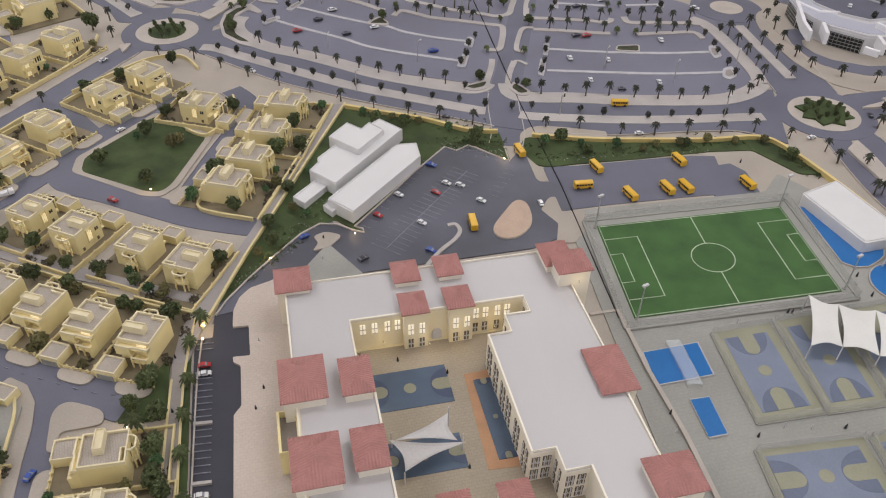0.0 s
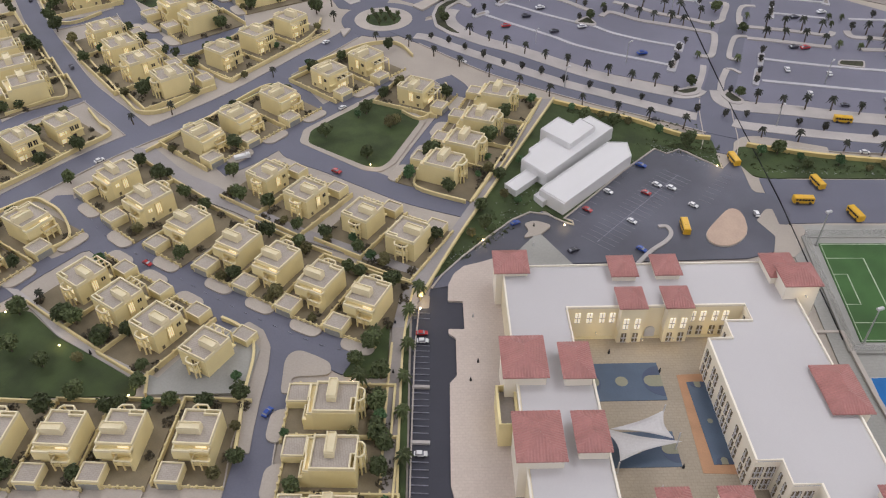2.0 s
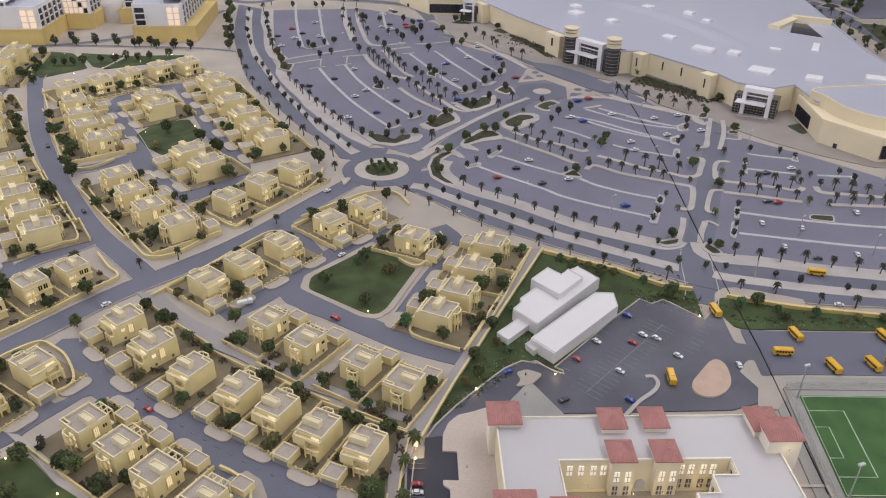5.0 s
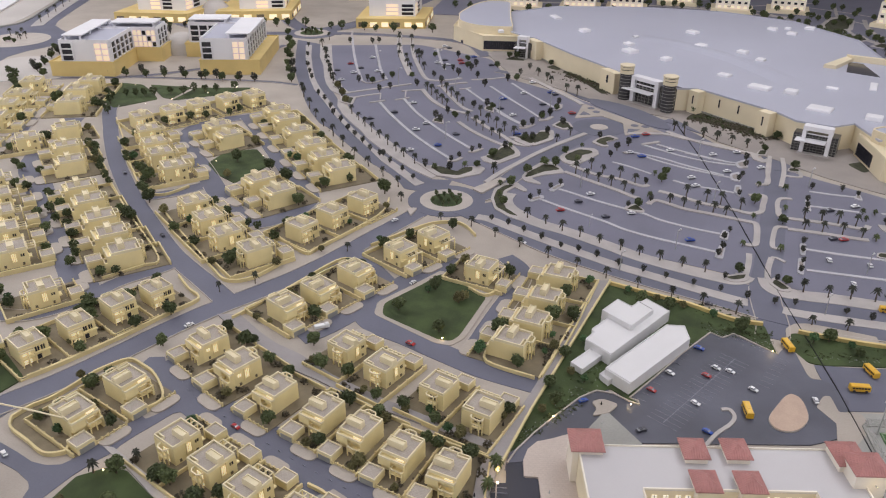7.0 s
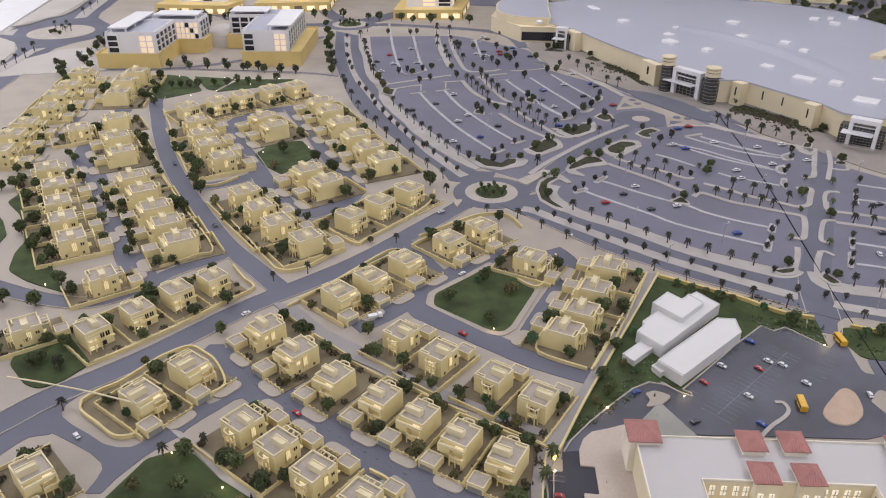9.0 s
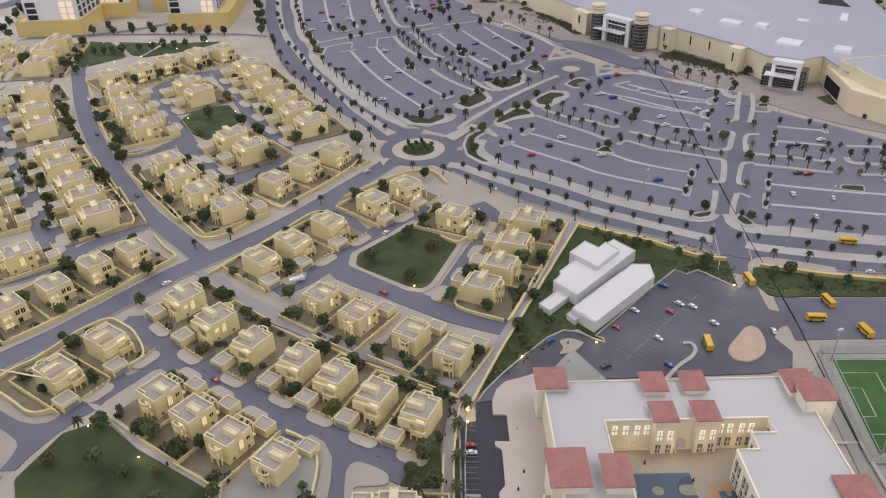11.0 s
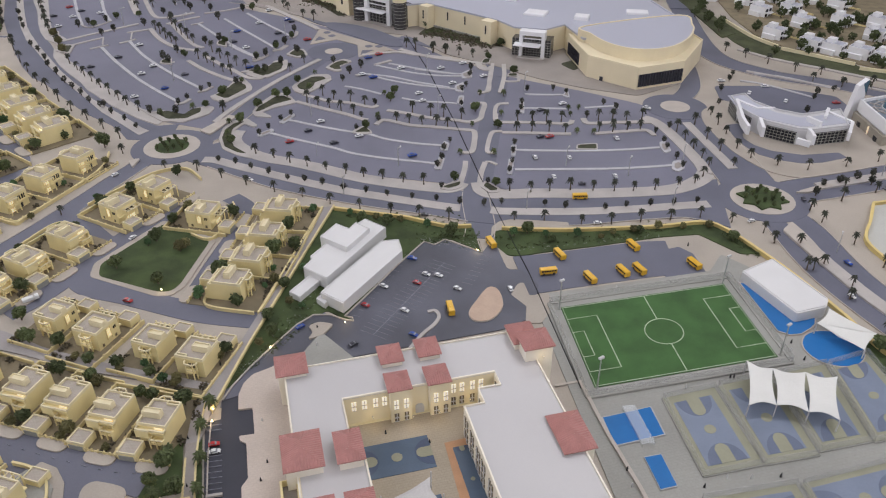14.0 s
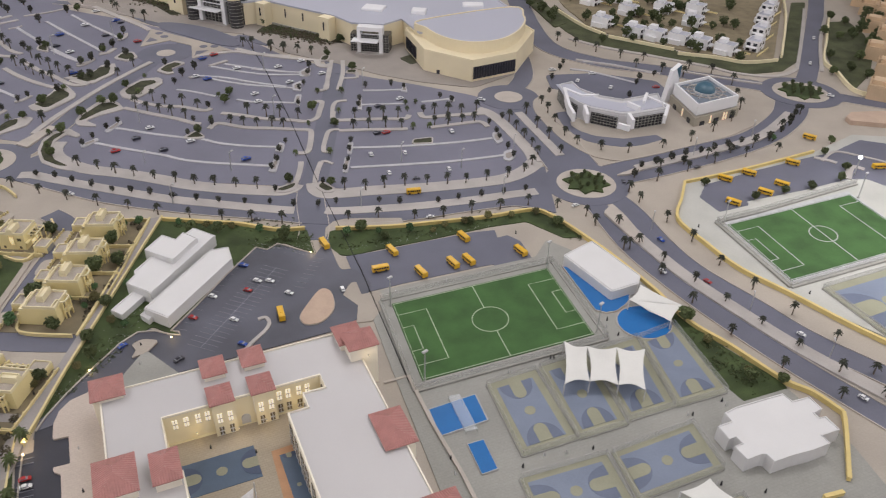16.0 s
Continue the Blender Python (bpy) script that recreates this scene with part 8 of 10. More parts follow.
for i in (0, 1, 3, 5):
    a, b = ARC[i], ARC[i + 1]
    w = wall_piece(office, "glazing", a, b, 0.06, 0.97, -0.003, 0.002, 0.004, 0.044, M_GLASSD, "dark gridded glazing")
    for k in range(9):
        s = 0.10 + 0.85 * k / 8
        wall_piece(w, "mullion", a, b, s - 0.004, s + 0.004, 0.001, 0.004, 0.004, 0.044, M_CONC)
    for k in range(5):
        wall_piece(w, "mullion", a, b, 0.10, 0.95, 0.0012, 0.0038, 0.004 + 0.0095 * k, 0.0048 + 0.0095 * k, M_CONC)
for pts, h in (([(1.081, 2.200), (1.046, 2.047), (1.040, 1.982)], 0.068), ([(1.081, 2.200), (1.122, 2.129), (1.180, 2.126)], 0.066), ([(1.097, 2.039), (1.079, 1.963)], 0.070), ([(1.242, 2.026), (1.265, 1.979)], 0.078), ([(1.218, 1.955), (1.210, 1.898)], 0.070), ([(1.167, 1.915), (1.194, 1.886)], 0.056), ([(1.336, 2.098), (1.380, 2.005)], 0.066), ([(1.380, 2.005), (1.330, 1.923)], 0.066), ([(1.305, 2.036), (1.346, 2.102)], 0.072)):
    part("upstand", Shape().ribbon(pts, 0.010, 0.030, h - 0.008), M_HOTEL, office, "thick white upstand wall on the roof")

# ---- far housing ----
def make_white_villa():
    v = thing("white_villa", "small white two-storey villa with dark windows", "house", "far white villas")
    part("body", Shape().box(-0.028, 0.028, -0.04, 0.04, 0, 0.045), M_HOTEL, v)
    part("wing", Shape().box(-0.04, -0.0281, -0.02, 0.035, 0, 0.024), M_HOTEL, v)
    part("upper_room", Shape().box(-0.010, 0.022, 0.0, 0.030, 0.046, 0.062), M_HOTEL, v)
    part("porch", Shape().box(-0.020, 0.020, -0.058, -0.0402, 0.022, 0.026), M_HOTEL, v)
    part("garden", Shape().box(-0.046, 0.044, -0.092, -0.044, 0, 0.003), M_VERGE, v)
    part("roof", Shape().box(-0.026, 0.026, -0.038, 0.038, 0.045, 0.046), M_MALLR, v)
    part("parapet", Shape().ring([(-0.027, -0.039), (0.027, -0.039), (0.027, 0.039), (-0.027, 0.039)], 0.002, 0.0445, 0.049), M_HOTEL, v)
    for x, z in ((-0.014, 0.006), (0.014, 0.006), (-0.014, 0.028), (0.014, 0.028)):
        part("window", Shape().box(x - 0.008, x + 0.008, -0.0412, -0.0395, z, z + 0.012), M_GLASSD, v)
    for y, z in ((-0.02, 0.028), (0.015, 0.028), (0.0, 0.006)):
        part("window", Shape().box(0.0275, 0.0292, y - 0.006, y + 0.006, z, z + 0.012), M_GLASSD, v)
    part("garden_wall", Shape().box(0.044, 0.047, -0.09, 0.04, 0, 0.012), M_CREAM, v)
    return v


paving([(1.46, 3.30), (1.47, 3.03), (1.53, 2.87), (1.74, 2.66), (1.85, 2.55), (1.95, 2.49), (2.08, 2.49), (2.30, 2.82), (2.60, 3.27), (2.3, 3.7), (1.5, 3.7)], M_YARD, "ground", "brown garden ground of the far white villas", 0.01, 0.0004)
WV = make_white_villa()
spots = [(1.534, 2.994, 40), (1.624, 2.846, 40), (1.694, 2.790, 40), (1.776, 2.734, 40), (1.841, 2.667, 40), (1.913, 2.586, 40), (2.062, 2.614, -50), (2.181, 2.771, -50), (2.297, 2.935, -50), (2.408, 3.080, -50), (1.720, 3.140, 35), (1.950, 2.950, 38), (1.600, 3.320, 35), (1.900, 3.150, 40), (1.750, 3.340, 35), (2.050, 3.120, 40), (1.600, 3.500, 30), (2.000, 3.400, 40)]
WV.matrix_basis = pose(*spots[0][:2], 0, 0, 0, spots[0][2])
for x, y, a in spots[1:]:
    copy_thing(WV, pose(x, y, 0, 0, 0, a))
for pts in ([(1.399, 3.272), (1.440, 3.011), (1.500, 2.863)], [(1.504, 2.840), (1.716, 2.646)], [(1.711, 2.599), (1.841, 2.535), (1.938, 2.463), (2.084, 2.468)], [(2.12, 2.50), (2.45, 3.0), (2.7, 3.45)], [(2.632, 2.936), (2.431, 2.655), (2.273, 2.436), (2.246, 2.315), (2.197, 2.133), (2.273, 2.057)]):
    tagged(Shape().ribbon(curve(pts, 5), 0.008, 0, 0.015).ob("wall_far_houses", M_TOP), "low pale cream wall of the far housing", "wall", kind="structure")
for pts, w in (([(1.332, 2.852), (1.406, 2.757), (1.493, 2.678), (1.581, 2.612), (1.665, 2.541), (1.774, 2.452), (1.845, 2.372), (1.983, 2.317), (2.109, 2.371)], 0.018), ([(1.631, 2.430), (1.726, 2.360), (1.834, 2.286), (1.890, 2.255)], 0.014), ([(1.273, 2.603), (1.421, 2.500), (1.546, 2.410)], 0.014), ([(2.109, 2.371), (2.30, 2.64), (2.62, 3.11)], 0.014), ([(2.20, 2.34), (2.42, 2.68), (2.66, 3.0)], 0.014)):
    pale_band(pts, w)
for x, y in ((1.272, 2.836), (1.327, 2.759), (1.387, 2.683), (1.458, 2.595), (1.541, 2.558), (1.679, 2.440), (1.747, 2.382), (1.769, 2.265), (1.619, 2.366), (1.563, 2.432), (1.482, 2.492)):
    plant(PALMS, x, y, 1.5)
lawn([(1.315, 3.00), (1.300, 3.50), (1.260, 3.95), (1.25, 4.40), (1.37, 4.40), (1.375, 3.95), (1.385, 3.54), (1.385, 3.23), (1.40, 3.06)], "olive verge beside the mall road", M_VERGE, 0.02)
FH = thing("white_villa", "plain small white villa with dark windows, far off", "house", "far white villas")
part("body", Shape().box(-0.030, 0.030, -0.040, 0.040, 0, 0.042).box(-0.044, -0.0305, -0.025, 0.030, 0, 0.024).box(-0.012, 0.022, 0.0, 0.030, 0.042, 0.060), M_HOTEL, FH)
part("garden", Shape().box(-0.050, 0.048, -0.085, -0.042, 0, 0.003), M_VERGE, FH)
for x in (-0.014, 0.014):
    part("window", Shape().box(x - 0.008, x + 0.008, -0.0412, -0.0395, 0.026, 0.038), M_GLASSD, FH)
more = [(1.460 + 0.15 * i + 0.02 * (j % 2), 3.60 + 0.165 * j - 0.03 * i, 78 + 8 * ((i + j) % 3)) for i in range(5) for j in range(5)]
FH.matrix_basis = pose(*more[0][:2], 0, 0, 0, more[0][2])
for x, y, a in more[1:]:
    copy_thing(FH, pose(x, y, 0, 0, 0, a))
for pts, w in (([(0.09, 5.73), (0.51, 5.80), (0.78, 5.46), (0.99, 5.01), (1.08, 4.60)], 0.020), ([(0.55, 5.92), (0.85, 6.09), (1.05, 6.2)], 0.018), ([(0.88, 5.78), (1.15, 5.57), (1.30, 5.35)], 0.020), ([(0.95, 6.0), (1.25, 5.82), (1.45, 5.6)], 0.018)):
    pale_band(pts, w)
TV = thing("terracotta_house", "terracotta-coloured far house with flat roof", "house", "far terracotta houses")
part("body", Shape().box(-0.05, 0.05, -0.04, 0.04, 0, 0.05), M_TERRA, TV)
part("tower", Shape().box(-0.02, 0.03, -0.02, 0.03, 0.05, 0.065), M_TERRA, TV)
part("parapet", Shape().ring([(-0.048, -0.038), (0.048, -0.038), (0.048, 0.038), (-0.048, 0.038)], 0.004, 0.0495, 0.056), M_TERRA, TV)
for x in (-0.03, 0.0, 0.03):
    part("window", Shape().box(x - 0.008, x + 0.008, -0.0412, -0.0395, 0.028, 0.040), M_GLASSD, TV)
TV.matrix_basis = pose(2.259, 2.083, 0, 0, 0, 50)
for x, y in ((2.433, 2.274), (2.522, 2.459), (2.707, 2.637), (2.745, 2.775), (2.929, 2.940), (2.898, 3.017), (2.95, 3.15), (2.85, 2.65), (3.05, 3.05), (2.95, 2.85)):
    copy_thing(TV, pose(x, y, 0, 0, 0, 50))
for x, y in ((2.323, 2.473), (2.507, 2.680), (2.312, 2.323), (2.222, 2.305), (2.578, 2.580), (2.334, 2.246), (2.668, 2.869), (2.642, 2.942), (2.429, 2.431), (2.595, 2.715), (2.480, 2.746)):
    plant(SHADE, x, y, 1.2)


def make_tower(h, label):
    t = thing("apartment_block", label, "building", "far apartment blocks")
    part("body", Shape().box(-0.11, 0.11, -0.09, 0.09, 0.03, h), M_SPALE, t)
    part("podium", Shape().box(-0.14, 0.14, -0.12, 0.10, 0, 0.0298), M_MALLW, t)
    part("roof", Shape().box(-0.10, 0.10, -0.08, 0.08, h, h + 0.012), M_CREAM, t)
    for i in range(5):
        for k in range(4):
            x, z = -0.085 + 0.0425 * i, 0.036 + 0.030 * k
            part("window", Shape().box(x - 0.010, x + 0.010, -0.092, -0.0895, z, z + 0.015), M_PEACH if (i * 5 + k * 3) % 5 < 2 else M_GLASSD, t)
    return t


T1 = make_tower(0.16, "sandy far apartment block with small lit windows")
T1.matrix_basis = pose(-1.02, 5.42, 0, 0, 0, 5)
for x, y, a in ((-0.62, 5.52, 0), (-0.30, 5.58, 0), (0.42, 5.72, -5), (0.80, 5.80, -8), (1.42, 5.42, -30), (0.05, 5.9, 0), (-2.2, 5.5, 20), (-1.4, 5.8, 10)):
    copy_thing(T1, pose(x, y, 0, 0, 0, a))
paving([(-1.6, 5.0), (-0.7, 5.08), (0.3, 5.18), (0.85, 4.95), (1.05, 4.5), (1.6, 4.6), (1.8, 6.5), (-1.7, 6.8)], M_LOT, "road", "grey asphalt yards behind the mall", 0.05, 0.0002)
for pts in ([(-1.3, 5.30), (-0.5, 5.42), (0.2, 5.50)], [(-0.9, 5.65), (0.0, 5.75), (0.8, 5.55)], [(0.5, 5.45), (1.0, 5.1), (1.3, 4.7)]):
    pale_band(pts, 0.05)
road([(-1.2, 5.15), (-0.6, 5.25), (0.1, 5.35), (0.7, 5.15), (1.15, 4.6), (1.3, 3.9), (1.266, 3.434)], 0.10)

# planted ground behind the mall
for q in ([(0.936, 5.346), (1.034, 5.603), (1.174, 5.761), (1.193, 5.562), (1.114, 5.244), (0.973, 5.071), (0.915, 5.125)], [(0.985, 4.926), (1.060, 5.092), (1.140, 5.078), (1.152, 4.950), (1.064, 4.866)], [(1.110, 4.786), (1.198, 4.899), (1.250, 4.850), (1.259, 4.762), (1.161, 4.739)]):
    bed(q)
for pts, w in (([(1.263, 5.619), (1.225, 5.361), (1.225, 5.132), (1.286, 4.999), (1.432, 5.066), (1.553, 5.178)], 0.030), ([(0.815, 5.136), (0.960, 5.001), (1.024, 4.826), (1.047, 4.569), (1.063, 4.188), (1.062, 3.758)], 0.024), ([(1.16, 6.05), (1.10, 5.62), (1.08, 5.25), (1.11, 4.99), (1.20, 4.78), (1.27, 4.52)], 0.022)):
    pale_band(pts, w)
palms_at([(1.044, 4.596), (1.076, 4.548), (1.139, 4.563), (1.158, 4.434), (1.167, 4.273), (1.093, 4.024), (1.095, 3.918), (1.194, 4.195), (1.182, 3.991), (1.116, 3.800), (1.086, 4.170), (1.072, 4.250), (1.035, 3.852), (1.261, 4.211)])
for x, y in [(0.775, 5.459), (0.857, 5.724), (0.951, 5.503), (1.042, 5.665), (1.024, 5.367), (1.095, 5.538), (1.120, 5.391), (0.932, 5.028), (1.010, 4.885), (1.220, 5.710), (1.324, 5.634), (1.322, 5.440), (1.369, 5.415), (1.458, 5.292), (1.261, 4.792), (1.375, 4.910), (1.279, 4.624), (1.647, 5.615), (1.161, 5.050), (1.172, 4.924)]:
    plant(SHADE, x, y, 1.3)

# ---- second school across the boulevard ----
pitch2 = thing("football_pitch", "bright green football pitch with white lines", "pitch")
Q = [(1.254, 1.350), (1.688, 1.442), (1.716, 1.178), (1.279, 1.087)]
part("edge", Shape().prism([(x + (x - 1.48) * 0.03, y + (y - 1.26) * 0.10) for x, y in Q], 0, 0.0030), M_LINE, pitch2)
part("turf", Shape().prism(Q, 0, 0.0034), M_PITCH, pitch2)


def q2(a, b):
    top = Vector(Q[0]).lerp(Vector(Q[1]), a)
    low = Vector(Q[3]).lerp(Vector(Q[2]), a)
    r = top.lerp(low, b)
    return (r.x, r.y)


for pts, cl in (([q2(0.01, 0.01), q2(0.99, 0.01), q2(0.99, 0.99), q2(0.01, 0.99)], True), ([q2(0.5, 0.01), q2(0.5, 0.99)], False), ([q2(0.5 + 0.085 * math.cos(a), 0.5 + 0.14 * math.sin(a)) for a in [math.pi * i / 14 for i in range(28)]], True),
                ([q2(0.01, 0.15), q2(0.17, 0.15), q2(0.17, 0.85), q2(0.01, 0.85)], False), ([q2(0.99, 0.15), q2(0.83, 0.15), q2(0.83, 0.85), q2(0.99, 0.85)], False), ([q2(0.01, 0.32), q2(0.07, 0.32), q2(0.07, 0.68), q2(0.01, 0.68)], False)):
    part("line", Shape().ribbon(pts, 0.0025, 0.003, 0.0038, cl), M_LINE, pitch2)
fence2 = thing("pitch_fence", "low pale kerb and clear acrylic screen round the far pitch", "fence")
for pts in ([(1.229, 1.363), (1.366, 1.392), (1.746, 1.493)], [(1.229, 1.363), (1.263, 1.063)], [(1.263, 1.063), (1.735, 1.160)]):
    part("kerb", Shape().ribbon(pts, 0.012, 0, 0.0075), M_CONC, fence2)
    part("screen", Shape().ribbon(pts, 0.0012, 0.0075, 0.022), M_FENCE, fence2)
sport_court([(1.335, 1.045), (1.555, 1.090), (1.585, 0.900), (1.375, 0.850)])

for pts, w in (([(1.734, 1.643), (1.788, 1.683), (1.826, 1.691), (1.882, 1.648), (1.931, 1.602)], 0.010), ([(1.722, 1.668), (1.752, 1.645), (1.770, 1.622)], 0.016), ([(1.741, 1.525), (1.800, 1.590), (1.830, 1.570)], 0.020)):
    pale_band(pts, w)
tagged(Shape().prism([(2.002, 1.910), (2.044, 1.942), (2.179, 1.930), (2.128, 1.830), (2.106, 1.833), (1.997, 1.877)], 0, 0.016).ob("sand_heap", M_PINK), "flat sandy building plot with a raised edge", "plot")
for x, y in [(1.295, 1.559), (1.398, 1.460), (1.500, 1.476), (1.594, 1.487), (1.713, 1.519), (1.769, 1.578), (1.767, 1.684), (1.840, 1.754)]:
    plant(SHADE, x, y, 0.85)
for pts in ([(1.214, 2.506), (1.290, 2.460), (1.413, 2.333)], [(1.293, 2.577), (1.398, 2.526), (1.518, 2.420)]):
    lot_divider(pts, 0.012)
for x, y in [(1.332, 2.204), (1.407, 2.318), (1.439, 2.364), (1.513, 2.393), (1.580, 2.464), (1.109, 2.412), (1.172, 2.506), (1.204, 2.561), (1.881, 2.013), (1.845, 1.968), (1.779, 1.897), (1.727, 1.858), (1.659, 1.818), (1.601, 1.803), (1.545, 1.799), (1.487, 1.780), (1.433, 1.765), (1.379, 1.751), (1.324, 1.744), (1.268, 1.724), (1.210, 1.705), (1.156, 1.691)]:
    plant(DARK, x, y, 1.15)
# ---- walls ----
def wall_line(pts, h, w, mat, label, smooth=True):
    line = curve(pts, 5) if smooth else pts
    s = Shape().ribbon(line, w, 0, h)
    s.ribbon(line, w + 0.0016, h, h + 0.0012)
    tagged(s.ob("boundary_wall", mat), label, "wall", kind="structure")


for pts in ([(-0.220, 1.615), (-0.123, 1.587), (-0.028, 1.560), (0.040, 1.528), (0.087, 1.511), (0.144, 1.510)], [(0.222, 1.496), (0.255, 1.491), (0.289, 1.487), (0.377, 1.480), (0.468, 1.481), (0.632, 1.487), (0.75, 1.502), (0.80, 1.462), (0.862, 1.325), (0.90, 1.22), (0.935, 1.10)],
            [(0.935, 1.10), (0.961, 0.981), (1.011, 0.890), (1.059, 0.785), (1.076, 0.760), (1.105, 0.729), (1.129, 0.672)], [(1.129, 0.672), (1.108, 0.634), (1.039, 0.526)], [(1.011, 0.502), (0.971, 0.499)],
            [(1.741, 1.700), (1.598, 1.660), (1.421, 1.615), (1.243, 1.580)], [(1.243, 1.580), (1.190, 1.492), (1.131, 1.392), (1.150, 1.265), (1.179, 1.150), (1.245, 1.035), (1.330, 0.880), (1.45, 0.70)]):
    wall_line(pts, 0.011, 0.006, M_YELLOW, "long low ochre wall of the school grounds")
for pts in ([(-0.222, 1.631), (-0.277, 1.391), (-0.320, 1.201), (-0.354, 1.050), (-0.379, 0.919), (-0.390, 0.867)], [(-0.252, 1.624), (-0.303, 1.385), (-0.350, 1.162)], 
            [(-1.410, 0.900), (-1.379, 0.948), (-1.335, 1.029), (-1.296, 1.107), (-1.261, 1.190), (-1.222, 1.266), (-1.230, 1.292), (-1.267, 1.315), (-1.330, 1.370)],
            [(-2.271, 2.481), (-2.130, 2.310), (-2.010, 2.160), (-1.877, 1.994), (-1.771, 1.875), (-1.717, 1.829), (-1.654, 1.836), (-1.614, 1.917)], [(-1.616, 1.747), (-1.497, 1.636), (-1.354, 1.510), (-1.256, 1.422), (-1.197, 1.380), (-1.138, 1.409), (-1.091, 1.521)], [(-2.20, 2.18), (-2.04, 2.02), (-1.85, 1.84), (-1.655, 1.653), (-1.435, 1.445), (-1.452, 1.395), (-1.486, 1.347), (-1.515, 1.308)], [(-1.178, 1.65), (-1.060, 1.575), (-1.03, 1.62), (-0.935, 1.86), (-0.942, 1.99)],
            [(-1.098, 1.219), (-1.031, 1.366), (-0.958, 1.547), (-0.92, 1.57)], [(-0.895, 1.665), (-0.83, 1.76), (-0.76, 1.85), (-0.68, 1.87), (-0.619, 1.803)], [(-1.349, 0.781), (-1.329, 0.754), (-1.275, 0.731), (-1.218, 0.708), (-1.184, 0.721), (-1.186, 0.734)], [(-1.349, 0.781), (-1.335, 0.820), (-1.312, 0.854), (-1.288, 0.929), (-1.275, 0.963), (-1.239, 1.008), (-1.191, 0.995), (-1.152, 0.973), (-1.105, 0.927), (-1.092, 0.895), (-1.117, 0.857)],
            [(-0.711, 0.755), (-0.675, 0.743), (-0.642, 0.720), (-0.629, 0.698), (-0.620, 0.670), (-0.607, 0.603), (-0.592, 0.550), (-0.579, 0.504)], [(-0.576, 1.501), (-0.518, 1.478), (-0.485, 1.60), (-0.50, 1.66)], [(-0.476, 1.250), (-0.470, 1.196), (-0.36, 1.165)]):
    wall_line(pts, 0.0090, 0.0030, M_WALL, "low cream boundary wall of the villa plots")
for pts in ([(-0.406, 0.890), (-0.402, 0.835), (-0.392, 0.755), (-0.372, 0.654), (-0.353, 0.565), (-0.334, 0.479), (-0.309, 0.36)], [(-0.411, 0.755), (-0.392, 0.650), (-0.375, 0.561), (-0.357, 0.475), (-0.332, 0.36)]):
    wall_line(pts, 0.0055, 0.0020, M_WALL, "thin low cream wall beside the walkway")
paving([(-0.406, 0.890), (-0.402, 0.835), (-0.392, 0.755), (-0.372, 0.654), (-0.353, 0.565), (-0.334, 0.479), (-0.309, 0.36), (-0.332, 0.36), (-0.357, 0.475), (-0.375, 0.561), (-0.392, 0.650), (-0.411, 0.755), (-0.419, 0.788), (-0.424, 0.864)], M_FORE, "pavement", "grey walkway beside the green strip", 0, 0.0013)
paving([(-0.774, 0.615), (-0.757, 0.576), (-0.607, 0.608), (-0.620, 0.700), (-0.652, 0.732), (-0.680, 0.740), (-0.74, 0.655), (-0.755, 0.610)], M_CONC, "pavement", "pale grey paved corner plot of a villa", 0.003, 0.0013)
wall_line([(-0.774, 0.615), (-0.764, 0.592), (-0.757, 0.575)], 0.009, 0.003, M_WALL, "low cream boundary wall of the villa plots", False)
tagged(Shape().ribbon([(-0.386, 0.848), (-0.373, 0.759), (-0.353, 0.658), (-0.335, 0.569), (-0.317, 0.482), (-0.292, 0.36)], 0.0022, 0, 0.0046).ob("kerb", M_KERB), "thin pale kerb of the parking bays", "kerb", kind="structure")
paving([(-0.222, 1.631), (-0.277, 1.391), (-0.320, 1.201), (-0.354, 1.050), (-0.379, 0.919), (-0.390, 0.867), (-0.395, 0.793), (-0.419, 0.788), (-0.424, 0.864), (-0.408, 0.928), (-0.375, 1.054), (-0.350, 1.162), (-0.303, 1.385), (-0.252, 1.624)], M_PATH, "pavement", "grey-violet walkway between two walls", 0.004, 0.0014)

wall_line([(0.319, 0.923), (0.343, 0.788), (0.374, 0.656), (0.400, 0.499), (0.422, 0.338)], 0.0060, 0.0055, M_KERB, "low tan wall along the school yard", False)
wall_line([(0.269, 0.914), (0.319, 0.924)], 0.0030, 0.004, M_KERB, "low pale kerb across the school yard", False)
# ---- board joint ----
tagged(Shape().ribbon([(-0.033, 3.10), (0.058, 2.652), (0.136, 2.163), (0.206, 1.665), (0.267, 1.304), (0.318, 0.905)], 0.0014, 0.0, 0.0042).ob("trim", M_SEAM), "thin dark joint between two boards of the model", "joint", kind="structure")

# ---- kerbs: a small raised step along each road, left out where roads meet ----
def inside_road(x, y, skip):
    for k, (line, w, _) in enumerate(ROADS):
        if k == skip:
            continue
        for a, b in zip(line, line[1:]):
            dx, dy = b[0] - a[0], b[1] - a[1]
            t = max(0.0, min(1.0, ((x - a[0]) * dx + (y - a[1]) * dy) / (dx * dx + dy * dy + 1e-12)))
            if math.hypot(x - a[0] - dx * t, y - a[1] - dy * t) < w / 2 + 0.002:
                return True
    for cx, cy, r in ((-0.762, 2.033, 0.135), (0.958, 1.629, 0.135), (1.993, 2.163, 0.157), (-2.127, 4.237, 0.165), (-3.673, 3.594, 0.265), (-0.331, 2.895, 0.117), (0.903, 2.278, 0.112)):
        if math.hypot(x - cx, y - cy) < r:
            return True
    return y > 1.60 and x < 0.85 and x > -1.9 and y < 3.95 and (y - 1.68) > -0.5 * (x - 0.1) and x > -0.55 and y > 1.70


